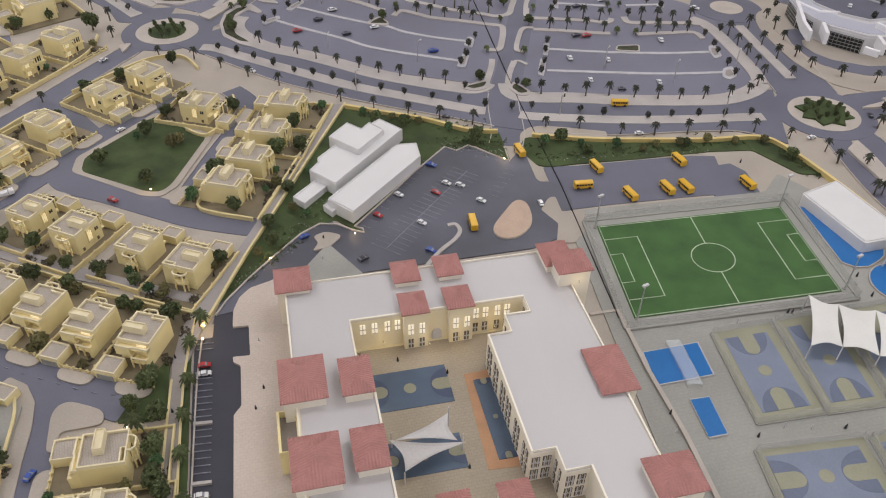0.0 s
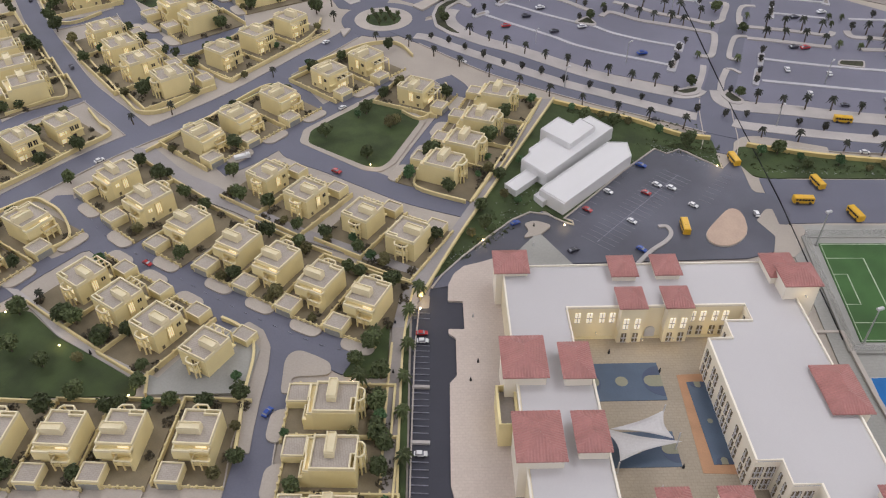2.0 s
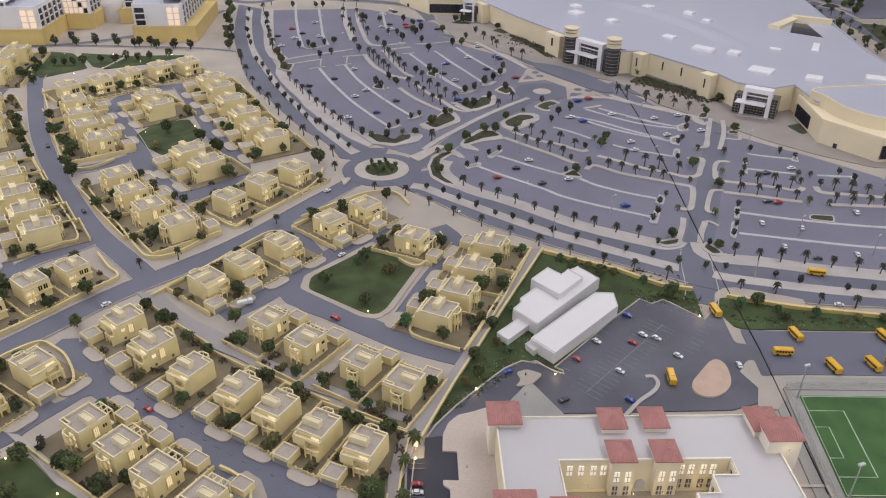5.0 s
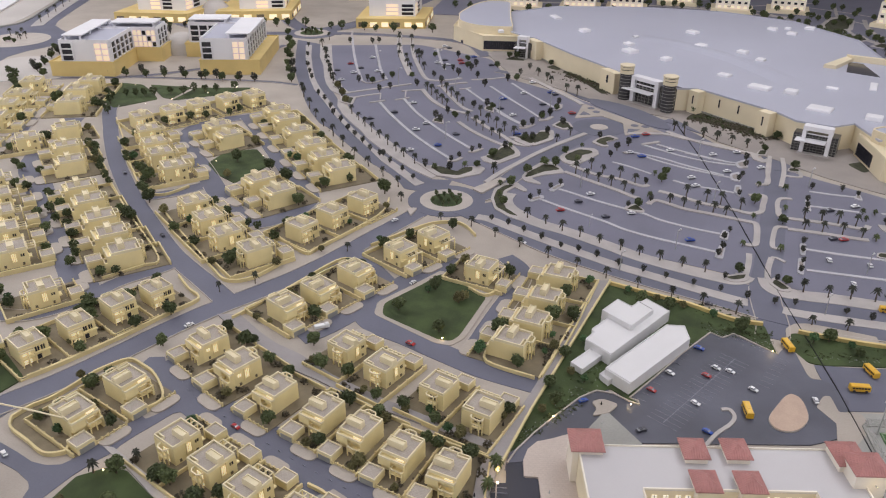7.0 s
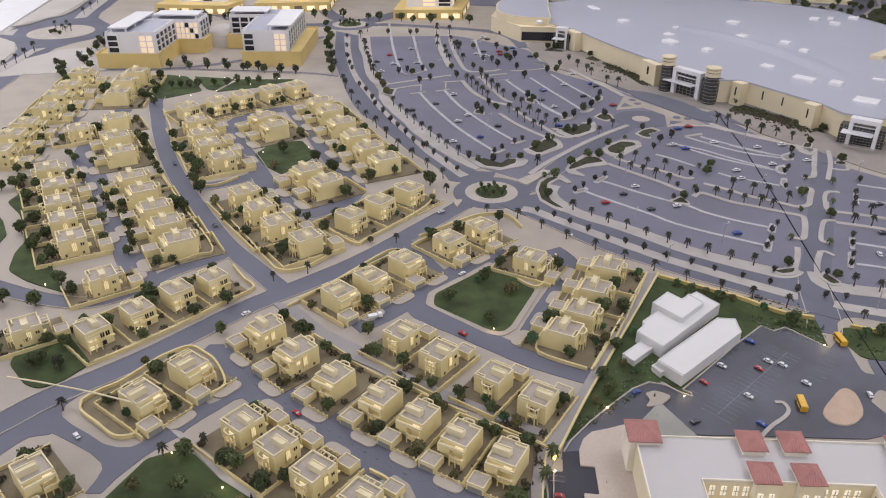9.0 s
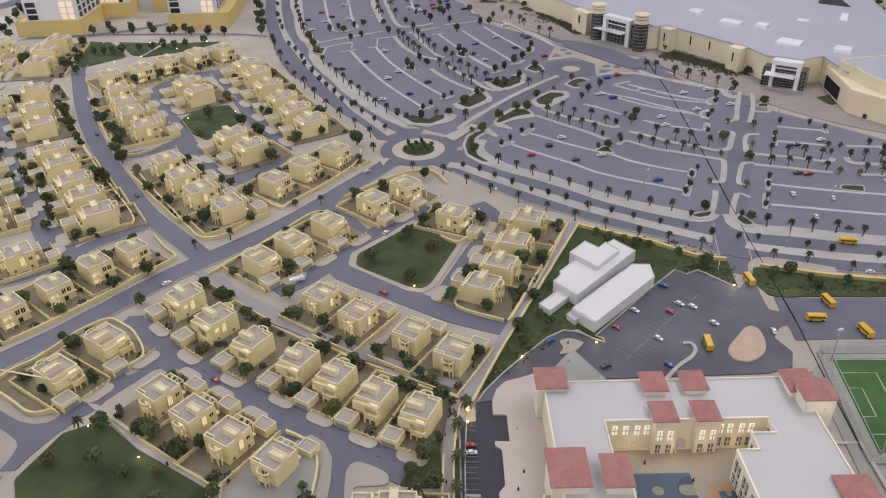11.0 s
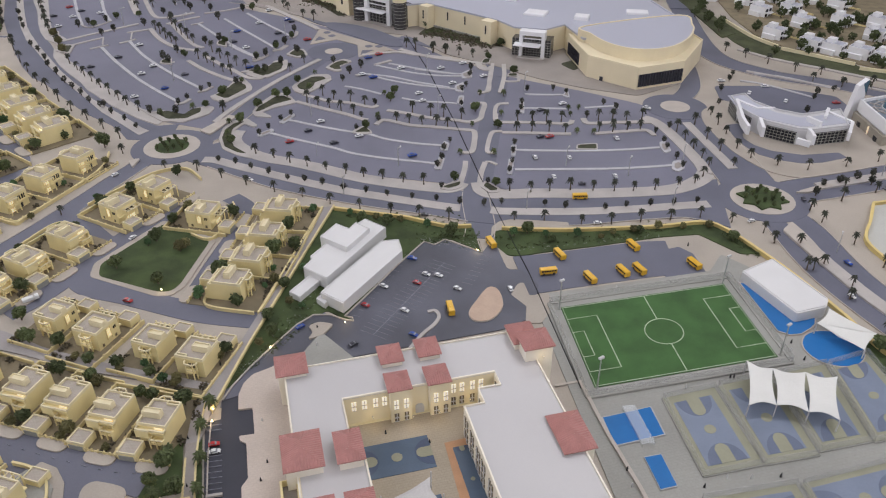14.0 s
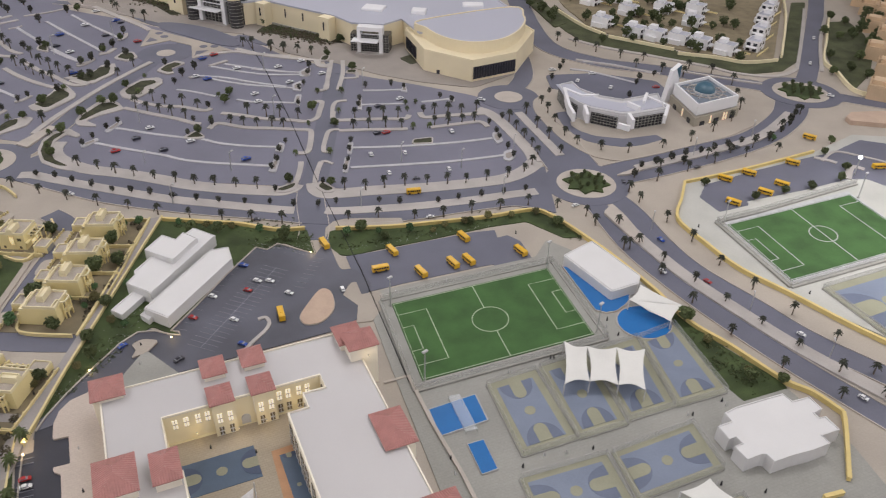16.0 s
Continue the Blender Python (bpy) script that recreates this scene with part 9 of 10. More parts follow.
for k, (line, w, edged) in enumerate(list(ROADS)):
    if not edged:
        continue
    s = Shape()
    for edge in sides(line, w + 0.0015):
        for a, b in zip(edge, edge[1:]):
            if math.dist(a, b) > 1e-5 and not inside_road((a[0] + b[0]) / 2, (a[1] + b[1]) / 2, k):
                s.ribbon([a, b], 0.0022, 0.0, 0.0030 if w < 0.1 else 0.0034)
    if s.f:
        tagged(s.ob("kerb", M_KERB), "narrow pale kerb along the road", "kerb", kind="structure")

# ---- vehicles ----
def make_car(mat, label, small=False):
    c = thing("car", label, "car", "model cars")
    s = Shape()
    prof = [(-0.0125, 0.002), (-0.0125, 0.0048), (-0.0095, 0.0056), (0.0055, 0.0056), (0.0118, 0.0046), (0.0125, 0.002)]
    n = len(prof)
    s.add([(x, y, z) for y in (-0.0052, 0.0052) for x, z in prof], [tuple(range(n)), tuple(range(2 * n - 1, n - 1, -1))] + [(i, n + i, n + (i + 1) % n, (i + 1) % n) for i in range(n)])
    part("body", s, mat, c)
    g = Shape().add([(x, y, z) for y, ins in ((-0.0047, 0.0), (0.0047, 0.0)) for x, z in ((-0.0100, 0.0056), (-0.0072, 0.0082), (0.0018, 0.0084), (0.0058, 0.0056))],
                    [(0, 1, 2, 3), (7, 6, 5, 4), (0, 4, 5, 1), (2, 6, 7, 3)])
    part("cabin_glass", g, M_CARGLASS, c)
    part("roof", Shape().prism([(-0.0076, -0.0043), (0.0022, -0.0043), (0.0022, 0.0043), (-0.0076, 0.0043)], 0.0080, 0.0087), mat, c)
    if small:
        part("chassis", Shape().box(-0.0100, 0.0100, -0.0054, 0.0054, 0.0, 0.0022), M_CARK, c)
        return c
    for x in (-0.0078, 0.0078):
        for y in (-0.0050, 0.0050):
            w = part("wheel", Shape().cyl(0, 0, 0.0022, -0.0008, 0.0008, 10), M_CARK, c)
            w.matrix_basis = pose(x, y, 0.0022, 90, 0, 0)
    return c


def make_bus():
    b = thing("school_bus", "small yellow school bus with dark windows", "bus", "yellow buses")
    part("body", Shape().soft_box(-0.0195, 0.0195, -0.0066, 0.0066, 0.0022, 0.0150, 0.0012), M_BUS, b)
    part("windscreen", Shape().box(0.0190, 0.0199, -0.0055, 0.0055, 0.0075, 0.0125), M_GLASSD, b)
    for y in (-0.0068, 0.0068):
        for i in range(6):
            x = -0.0165 + i * 0.0058
            part("window", Shape().box(x, x + 0.0046, y - 0.0003, y + 0.0003, 0.0085, 0.0122), M_GLASSD, b)
        for x in (-0.012, 0.012):
            w = part("wheel", Shape().cyl(0, 0, 0.003, -0.001, 0.001, 10), M_CARK, b)
            w.matrix_basis = pose(x, y * 0.92, 0.003, 90, 0, 0)
    part("hatch", Shape().box(-0.006, 0.004, -0.003, 0.003, 0.0150, 0.0156), M_BUS, b)
    return b


CAR_PAINTS = (("w", M_CARW, "tiny white model car"), ("r", M_CARR, "tiny red model car"), ("b", M_CARB, "tiny blue model car"), ("k", M_CARK, "tiny dark model car"))
CARS = {k: make_car(m, label) for k, m, label in CAR_PAINTS}
FAR_CARS = {k: make_car(m, label, True) for k, m, label in CAR_PAINTS}
BUS = make_bus()
DONE = set()


def park(ob, x, y, turn, size=1.0):
    m = pose(x, y, 0.0035, 0, 0, turn) @ Matrix.Scale(size, 4)
    if ob.name in DONE:
        copy_thing(ob, m)
    else:
        DONE.add(ob.name)
        ob.matrix_basis = m


def park_cars(kind, spots):
    for x, y, a in spots:
        park((FAR_CARS if y > 1.9 else CARS)[kind], x, y, a, 0.88 + 0.62 * (far(y) - 1))


park_cars("w", ((-1.181, 1.166, 58), (-0.722, 1.492, 60), (-0.027, 1.163, -32), (0.023, 1.300, -30), (0.052, 1.294, -30), (0.216, 1.234, 100), (-0.076, 1.256, -32), (0.094, 1.240, -32), (0.364, 1.901, 95), (0.402, 1.776, 95), (0.468, 1.896, 95), (0.580, 1.772, 95), (0.641, 2.025, 95), (0.476, 1.514, 2), (-0.479, 1.794, -28), (0.986, 1.174, -68), (1.186, 0.900, -58), (1.196, 0.702, -60), (0.881, 1.508, 20), (2.076, 2.105, -40), (0.799, 2.260, -30), (-0.317, 0.551, 10), (-0.362, 0.768, 12), (-0.877, 1.840, 55),))
park_cars("w", ((-1.290, 0.690, 150), (1.140, 2.500, 0), (1.280, 2.440, 0), (1.300, 2.300, 60), (1.200, 2.380, 60), (2.400, 2.700, 54), (2.200, 2.420, 54), (-1.582, 3.281, 33), (-1.570, 3.425, 33), (-1.576, 3.741, 35), (-1.463, 3.481, 35), (-1.214, 3.731, 34), (-1.151, 3.697, 34), (-1.146, 3.010, 32), (-1.018, 2.754, 31), (-1.039, 2.670, 28), (-0.997, 2.438, 28), (-0.692, 2.955, 30), (-0.694, 3.291, 30), (-0.679, 3.485, 32), (-1.263, 4.097, 35), (-0.312, 2.195, 25),))
park_cars("w", ((-0.050, 2.688, 27), (0.104, 2.681, 27), (0.029, 2.357, 26), (0.017, 2.428, 28), (-0.178, 2.077, 24), (-0.196, 2.624, 28), (0.193, 2.732, 27), (0.142, 2.521, 27), (0.263, 2.589, 27), (0.517, 2.311, 24),))
park_cars("r", ((-0.653, 1.223, -22), (-0.907, 0.864, -22), (-0.115, 1.185, -30), (0.001, 1.266, -28), (-0.367, 0.785, 12), (1.075, 1.116, -62), (1.469, 2.277, 0), (-1.645, 3.585, 34), (-1.090, 3.752, 33), (-1.109, 3.810, 35), (-0.451, 3.047, 28), (-0.141, 2.849, 28), (-0.396, 2.042, 25), (0.431, 2.046, 24),))
park_cars("b", ((-0.010, 1.368, -20), (-0.008, 1.078, -32), (-0.252, 1.114, 40), (1.042, 1.306, -75), (-0.560, 0.580, 75), (-0.911, 2.516, 29), (-0.773, 3.175, 31), (-1.055, 3.901, 34), (-0.639, 2.721, 29), (-0.574, 3.336, 31), (-0.153, 2.595, 28), (-0.182, 2.811, 27), (-0.008, 1.930, 24),))
park_cars("k", ((-0.134, 1.051, 40), (-0.204, 1.745, -22), (0.475, 1.729, 0), (0.024, 1.575, -12), (1.067, 1.616, 80), (1.220, 1.718, 15), (1.325, 1.664, 15), (1.515, 1.770, 20), (-1.888, 1.965, -45), (-1.500, 1.570, -40), (-1.660, 2.070, 48), (-1.450, 2.300, 50), (-1.665, 3.442, 35), (-1.564, 3.516, 35), (-1.259, 2.753, 29), (-1.187, 2.860, 31), (-0.871, 2.653, 29), (-0.759, 3.033, 31), (-1.188, 3.788, 34), (-0.931, 3.754, 33), (-0.588, 3.140, 30), (-1.229, 4.063, 35),))
park_cars("k", ((-0.551, 3.306, 30), (-0.346, 2.123, 25), (-0.255, 2.029, 27), (0.432, 2.257, 24), (0.401, 2.046, 24),))
for x, y, a in ((0.351, 1.365, 112), (0.312, 1.294, 8), (0.406, 1.264, 112), (0.489, 1.288, 112), (0.530, 1.294, 112), (0.540, 1.397, 112), (0.667, 1.311, 112), (0.074, 1.159, 98), (0.188, 1.424, 108), (0.453, 1.648, 0),
                (1.369, 1.577, 137), (1.458, 1.598, 137), (1.627, 1.637, 140), (1.444, 1.483, 133), (1.323, 1.446, 133), (1.518, 1.519, 133), (1.786, 1.792, 135), (1.879, 1.571, -8)):
    park(BUS, x, y, a, 1.02)
# truck form stands in for an unidentified crumpled white object
truck = thing("parked_truck", "small pale truck shape standing in for a crumpled white object", "truck")
part("bed", Shape().soft_box(-0.018, 0.006, -0.006, 0.006, 0.003, 0.010, 0.001), M_CARW, truck)
part("cab", Shape().soft_box(0.007, 0.017, -0.006, 0.006, 0.002, 0.012, 0.002), M_CARW, truck)
truck.matrix_basis = pose(-0.874, 1.236, 0.0035, 0, 0, 35)

# ---- more trees ----
GROUP_A = [(-0.721, 1.358, 1.00), (-0.672, 1.455, 0.90), (-0.658, 1.477, 1.00), (-0.586, 1.428, 1.10), (-0.576, 1.444, 1.00), (-0.603, 1.290, 0.90), (-0.531, 1.585, 0.80), (-0.637, 1.562, 0.90), (-0.802, 1.743, 0.80), (-0.876, 1.691, 0.80), (-0.695, 1.835, 0.90), (-1.198, 1.079, 0.90), (-1.001, 1.138, 0.80), (-0.867, 1.167, 1.10), (-0.750, 1.075, 0.90), (-0.660, 1.085, 0.90), (-0.395, 1.038, 0.90), (-0.646, 0.966, 0.90), (-0.451, 0.862, 0.90), (-0.442, 0.739, 1.10), (-0.455, 0.700, 1.00), (-0.977, 0.700, 1.00), (-0.882, 0.659, 0.90), (-0.782, 0.674, 0.80), (-0.631, 0.632, 0.90), (-0.775, 0.590, 0.90), (-1.106, 1.488, 0.90), (-0.970, 2.034, 1.20), (-1.228, 1.461, 1.10), (-1.277, 1.450, 0.90)]
GROUP_B = [(-1.482, 1.608, 1.00), (-1.650, 1.645, 1.00), (-1.732, 1.836, 1.10), (-1.672, 1.775, 1.10), (-1.568, 2.172, 1.00), (-1.529, 2.024, 0.90), (-1.420, 2.126, 1.10), (-1.322, 2.048, 1.10), (-0.140, 1.545, 1.00), (-0.075, 1.530, 0.90), (0.090, 1.470, 1.00), (-0.300, 1.420, 0.90), (-0.305, 1.260, 0.90), (-0.325, 1.145, 1.00), (-0.309, 1.090, 0.90), (0.286, 1.475, 1.00), (0.343, 1.431, 0.60), (0.468, 1.440, 0.70), (0.575, 1.463, 0.70), (0.626, 1.485, 0.90), (0.759, 1.484, 0.90), (0.800, 1.420, 0.80), (0.954, 0.990, 1.10), (0.968, 0.914, 0.80), (1.008, 0.810, 0.80), (1.060, 0.772, 0.80), (1.000, 0.790, 0.90), (-1.060, 0.700, 1.10), (-1.020, 0.620, 1.10), (-0.950, 0.600, 1.00)]
GROUP_C = [(-0.900, 0.620, 0.90), (-1.100, 0.600, 1.00), (-0.860, 0.550, 1.00), (-1.000, 0.520, 1.00), (-0.710, 0.565, 0.90), (-0.655, 0.572, 0.90), (-0.610, 0.600, 0.90), (-0.790, 0.545, 0.80), (-0.570, 0.490, 0.80), (-0.399, 0.619, 1.00), (-0.385, 0.568, 0.90), (-0.369, 0.511, 1.00), (-0.410, 0.680, 1.00), (-0.520, 0.545, 0.70), (1.660, 1.800, 0.80), (-1.230, 0.765, 1.00), (-1.255, 0.800, 1.00), (-1.280, 0.835, 0.80), (-1.210, 0.850, 0.70), (-1.300, 0.600, 0.80), (-1.200, 0.530, 0.80), (-1.360, 1.010, 0.80), (-1.300, 1.130, 0.90), (-1.250, 1.200, 1.00), (-1.400, 1.030, 0.70)]
GROUP_D = [(-1.340, 1.300, 0.80), (-1.430, 1.200, 0.80)]
for x, y, s in GROUP_A + GROUP_B + GROUP_C + GROUP_D:
    plant(rnd.choice([SHADE, SHADE, SHADE, BRIGHT]), x, y, s * 0.98 * far(y))
for x, y in ((-0.598, 0.994), (-0.478, 0.959), (-0.753, 0.851), (-0.557, 0.782), (-0.648, 0.813), (-0.55, 1.0), (-0.405, 1.02), (-0.70, 1.03), (-0.585, 1.055), (-0.39, 1.29), (-0.36, 1.40), (-0.33, 1.52), (-0.35, 1.26), (-0.31, 1.60), (-0.34, 1.33), (-0.955, 1.42), (-0.88, 1.53),
             (-1.0, 1.22), (-1.04, 1.23), (-1.02, 1.60), (-1.0, 1.78), (-0.93, 1.92), (-1.30, 0.93), (-1.14, 1.78), (-1.2, 2.02), (-1.28, 2.12), (-1.4, 2.25), (-1.5, 2.40), (-1.6, 2.52)):
    plant(BRIGHT, x, y, 0.72 * far(y))
for x, y in ((-0.393, 0.882), (-0.396, 0.823), (-0.383, 0.746), (-0.372, 0.680), (-0.359, 0.610), (-0.337, 0.533), (-0.315, 0.450), (-0.440, 0.761), (-0.438, 0.664), (-0.401, 0.635), (-0.391, 0.583), (-1.19, 1.33), (-1.12, 1.39), (-1.04, 0.735), (-1.10, 0.69), (-1.37, 0.75), (-1.47, 0.86), (-0.95, 1.62)):
    # thick palms along the walkway, slim ones elsewhere
    plant(BUSHY if -0.45 < x < -0.3 else PALMS, x, y, 1.25 if -0.45 < x < -0.3 else 1.15)
for x, y in ((-0.175, 1.585), (-0.105, 1.560), (-0.040, 1.545), (0.030, 1.515), (0.250, 1.462), (0.330, 1.455), (0.410, 1.452), (0.505, 1.462), (0.560, 1.470), (0.690, 1.480), (-0.270, 1.330), (-0.285, 1.200), (-0.255, 1.180), (-0.330, 1.060)):
    plant(BRIGHT, x, y, rnd.uniform(0.7, 1.0))
# clumps along streets of the far blocks, between their villas
for x0, y0, x1, y1, n in ((-2.20, 2.20, -1.86, 1.83, 7), (-1.74, 1.60, -1.46, 1.33, 7), (-2.05, 2.20, -1.75, 1.88, 6), (-1.47, 1.83, -1.15, 1.60, 5), (-1.56, 2.55, -1.10, 2.05, 8), (-2.1, 2.36, -1.78, 2.75, 6), (-2.35, 1.80, -1.9, 1.38, 8), (-2.0, 1.72, -1.62, 1.36, 7),
                          (-2.95, 2.85, -2.60, 1.95, 9), (-2.45, 2.75, -2.0, 3.0, 10), (-2.75, 3.05, -2.0, 3.15, 8), (-3.2, 3.0, -2.98, 2.75, 6), (-2.05, 3.9, -1.98, 3.4, 0), (-2.35, 2.5, -2.52, 2.8, 5)):
    for i in range(n):
        s = (i + 0.5) / n
        far_tree(x0 + (x1 - x0) * s + rnd.uniform(-0.02, 0.02), y0 + (y1 - y0) * s + rnd.uniform(-0.02, 0.02), rnd.uniform(0.7, 1.0) * far(y0))
for x0, y0, x1, y1, n in ((-1.2, 5.0, 0.3, 5.2, 14), (-0.4, 5.68, 0.55, 5.78, 7), (0.07, 5.89, 0.45, 6.0, 5), (0.50, 5.60, 1.02, 5.0, 9), (0.80, 5.65, 1.12, 5.45, 6), (1.0, 6.05, 1.35, 5.85, 6), (1.33, 3.05, 1.32, 4.2, 16), (1.44, 3.50, 1.46, 4.3, 7), (1.60, 3.45, 1.64, 4.2, 7), (1.76, 3.45, 1.80, 4.2, 6), (0.4, 5.1, 1.1, 4.4, 9), (1.15, 4.3, 1.2, 3.5, 6), (-2.7, 4.3, -1.4, 4.45, 12), (-3.4, 4.1, -2.7, 4.2, 6), (1.45, 2.85, 2.0, 2.5, 8), (1.6, 2.98, 2.05, 2.6, 9), (2.42, 2.25, 3.02, 3.05, 14), (2.55, 2.6, 2.85, 2.95, 6), (1.5, 3.1, 2.2, 2.85, 12), (1.6, 3.35, 2.3, 3.1, 10), (-1.9, 4.5, -1.7, 5.2, 6), (-1.5, 5.25, 0.4, 5.4, 16), (-1.3, 5.75, 0.8, 5.65, 14), (0.5, 5.3, 1.4, 4.7, 10), (1.7, 3.05, 2.15, 3.2, 8), (1.5, 3.35, 2.1, 3.45, 8)):
    for i in range(n):
        s = (i + 0.5) / n
        far_tree(x0 + (x1 - x0) * s + rnd.uniform(-0.05, 0.05), y0 + (y1 - y0) * s + rnd.uniform(-0.05, 0.05), rnd.uniform(0.9, 1.4) * 1.3)
tagged(GROVE.ob("far_trees", [M_LEAF, M_TRUNK]), "far dark green model trees between the blocks", "trees", kind="stuff")
for x, y in ((-3.087, 3.031), (-3.149, 3.156), (-3.218, 3.302), (-3.221, 3.368), (-3.145, 3.072), (-2.585, 3.150), (-2.470, 3.162), (-2.367, 3.160), (-2.242, 3.121), (-2.181, 3.160), (-2.050, 3.147), (-1.976, 3.148), (-1.910, 3.451), (-1.838, 3.299), (-3.248, 4.168), (-3.092, 4.188), (-2.934, 4.161), (-2.932, 3.988), (-2.750, 4.379), (-2.545, 4.349), (-2.355, 4.399)):
    plant(DARK, x, y, 2.0)
for x, y in ((0.140, 3.210), (0.255, 3.120), (0.283, 3.079), (0.387, 2.938), (0.361, 2.938), (-0.451, 3.704), (-0.419, 3.654), (-0.321, 3.573), (-0.634, 3.845), (-0.870, 3.946), (0.059, 3.200), (-0.828, 3.946)):
    plant(SHADE, x, y, 1.0)
for x, y in ((-2.363, 1.753), (-2.282, 1.650), (-2.181, 1.586), (-2.023, 1.440), (-1.926, 1.372), (-1.829, 1.277), (-1.713, 1.168), (-1.793, 1.054), (-1.703, 1.064), (-2.022, 1.381), (-1.915, 1.302), (-2.309, 1.618), (-1.605, 0.923), (-1.560, 0.936), (-1.527, 0.878), (-1.477, 0.871), (-1.530, 0.856), (-1.511, 0.938)):
    plant(SHADE, x, y, 0.95 if y < 1 else 1.15)
palms_at([(-3.876, 4.048), (-3.943, 4.203), (-4.014, 4.367), (-4.090, 4.542), (-4.165, 4.706), (-4.236, 4.882), (-3.391, 2.765), (-3.406, 2.849), (-3.425, 2.946), (-3.456, 3.045), (-3.507, 3.170)])
for x, y in [(-3.703, 3.536), (-3.691, 3.555), (-3.636, 3.526), (-3.665, 3.610), (-3.739, 3.717), (-3.644, 3.633), (-3.782, 3.671), (-3.701, 3.631)]:
    plant(PALMS if y > 3.6 else SHADE, x, y, 1.4 if y > 3.6 else 0.9)
for x, y in [(-3.092, 3.049), (-3.140, 3.155), (-2.998, 2.962), (-3.198, 3.278), (-3.243, 3.385), (-3.323, 3.532), (-3.310, 3.449)]:
    plant(SHADE, x, y, 1.2)
# planted islands
for x, y, r, n in ((-0.762, 2.033, 0.045, 12), (0.958, 1.629, 0.05, 14), (1.993, 2.163, 0.06, 12), (-2.127, 4.237, 0.06, 10)):
    for i in range(n):
        a = 2 * math.pi * i / n
        q = r * (1.0 if i % 2 else 0.55)
        plant(ROUND, x + q * math.cos(a), y + q * math.sin(a), 0.95 if r < 0.055 else 1.3, 0.003)
for cx, cy, r in ((0.958, 1.629, 0.070), (1.993, 2.163, 0.082)):
    star = [(cx + r * (1 if i % 2 else 0.72) * math.cos(math.pi * i / 8), cy + r * (1 if i % 2 else 0.72) * math.sin(math.pi * i / 8)) for i in range(16)]
    lawn(star, "star-shaped green bed of the roundabout", M_GRASS, 0).location.z = 0.0016
# low scrub, too many clumps to count
def scrub(name, label, spots, n, size, mat):
    s = Shape()
    for _ in range(n):
        a, b, w = rnd.choice(spots)
        t = rnd.random()
        x, y = a[0] + (b[0] - a[0]) * t + rnd.gauss(0, w), a[1] + (b[1] - a[1]) * t + rnd.gauss(0, w)
        leaf_cloud(s, x, y, 0.003, size * rnd.uniform(0.6, 1.6), size * 0.7, 7, size * 0.45)
    tagged(s.ob(name, mat), label, "shrubs", kind="stuff")


scrub("low_shrubs", "low dark green shrubs in the planting beds", [((0.22, 1.45), (0.76, 1.49), 0.015), ((0.23, 1.41), (0.6, 1.455), 0.008), ((0.79, 1.45), (0.84, 1.36), 0.008), ((-0.20, 1.59), (0.13, 1.53), 0.015), ((0.0, 1.47), (0.15, 1.46), 0.015), ((-0.30, 1.08), (-0.13, 1.42), 0.02),
                                                                    ((-0.37, 0.96), (-0.27, 1.10), 0.008), ((0.95, 0.97), (1.03, 0.78), 0.012), ((0.95, 0.86), (1.0, 0.78), 0.012)], 700, 0.0042, M_LEAF)
s = Shape()
for x, y in HEDGES:
    for _ in range(2):
        leaf_cloud(s, x + rnd.gauss(0, 0.004), y + rnd.gauss(0, 0.004), 0.006, rnd.uniform(0.005, 0.011), 0.006, 20, 0.0030)
tagged(s.ob("yard_shrubs", M_LEAF4), "low dark shrubs along the yard walls", "shrubs", kind="stuff")
scrub("mall_shrubs", "low shrubs along the mall wall", [((0.10, 3.15), (0.31, 2.97), 0.015), ((-0.50, 3.72), (-0.30, 3.52), 0.02), ((0.05, 3.12), (0.33, 2.94), 0.026), ((-0.52, 3.70), (-0.28, 3.46), 0.034)], 520, 0.010, M_LEAF4)
scrub("green_mall_shrubs", "green shrubs along the mall wall", [((0.08, 3.15), (0.33, 2.96), 0.020), ((-0.52, 3.71), (-0.28, 3.50), 0.026)], 160, 0.011, M_LEAF)
scrub("pale_flowers", "scattered pale flowers in the planting beds", [((0.24, 1.40), (0.62, 1.452), 0.006), ((-0.29, 1.10), (-0.16, 1.36), 0.02), ((0.0, 1.46), (0.15, 1.42), 0.012), ((-0.36, 0.98), (-0.27, 1.09), 0.006)], 260, 0.0012, M_LINE)

# ---- tents and sails ----
def saddle(corners, sag, n=8):
    """A stretched cloth between four corners (x, y, z), with edges curved inwards."""
    s = Shape()
    vs = []
    a, b, c, d = [Vector(p) for p in corners]
    m = (a + b + c + d) / 4
    for i in range(n + 1):
        for j in range(n + 1):
            u, v = i / n, j / n
            p = a * (1 - u) * (1 - v) + b * u * (1 - v) + c * u * v + d * (1 - u) * v
            edge = max(4 * u * (1 - u) * (1 - 4 * v * (1 - v)), 4 * v * (1 - v) * (1 - 4 * u * (1 - u)))
            p = p + (m - p) * sag * edge
            vs.append(p)
    fs = [(i * (n + 1) + j, (i + 1) * (n + 1) + j, (i + 1) * (n + 1) + j + 1, i * (n + 1) + j + 1) for i in range(n) for j in range(n)]
    s.add(vs, fs)
    return s.add([p - Vector((0, 0, 0.0008)) for p in vs], [f[::-1] for f in fs])


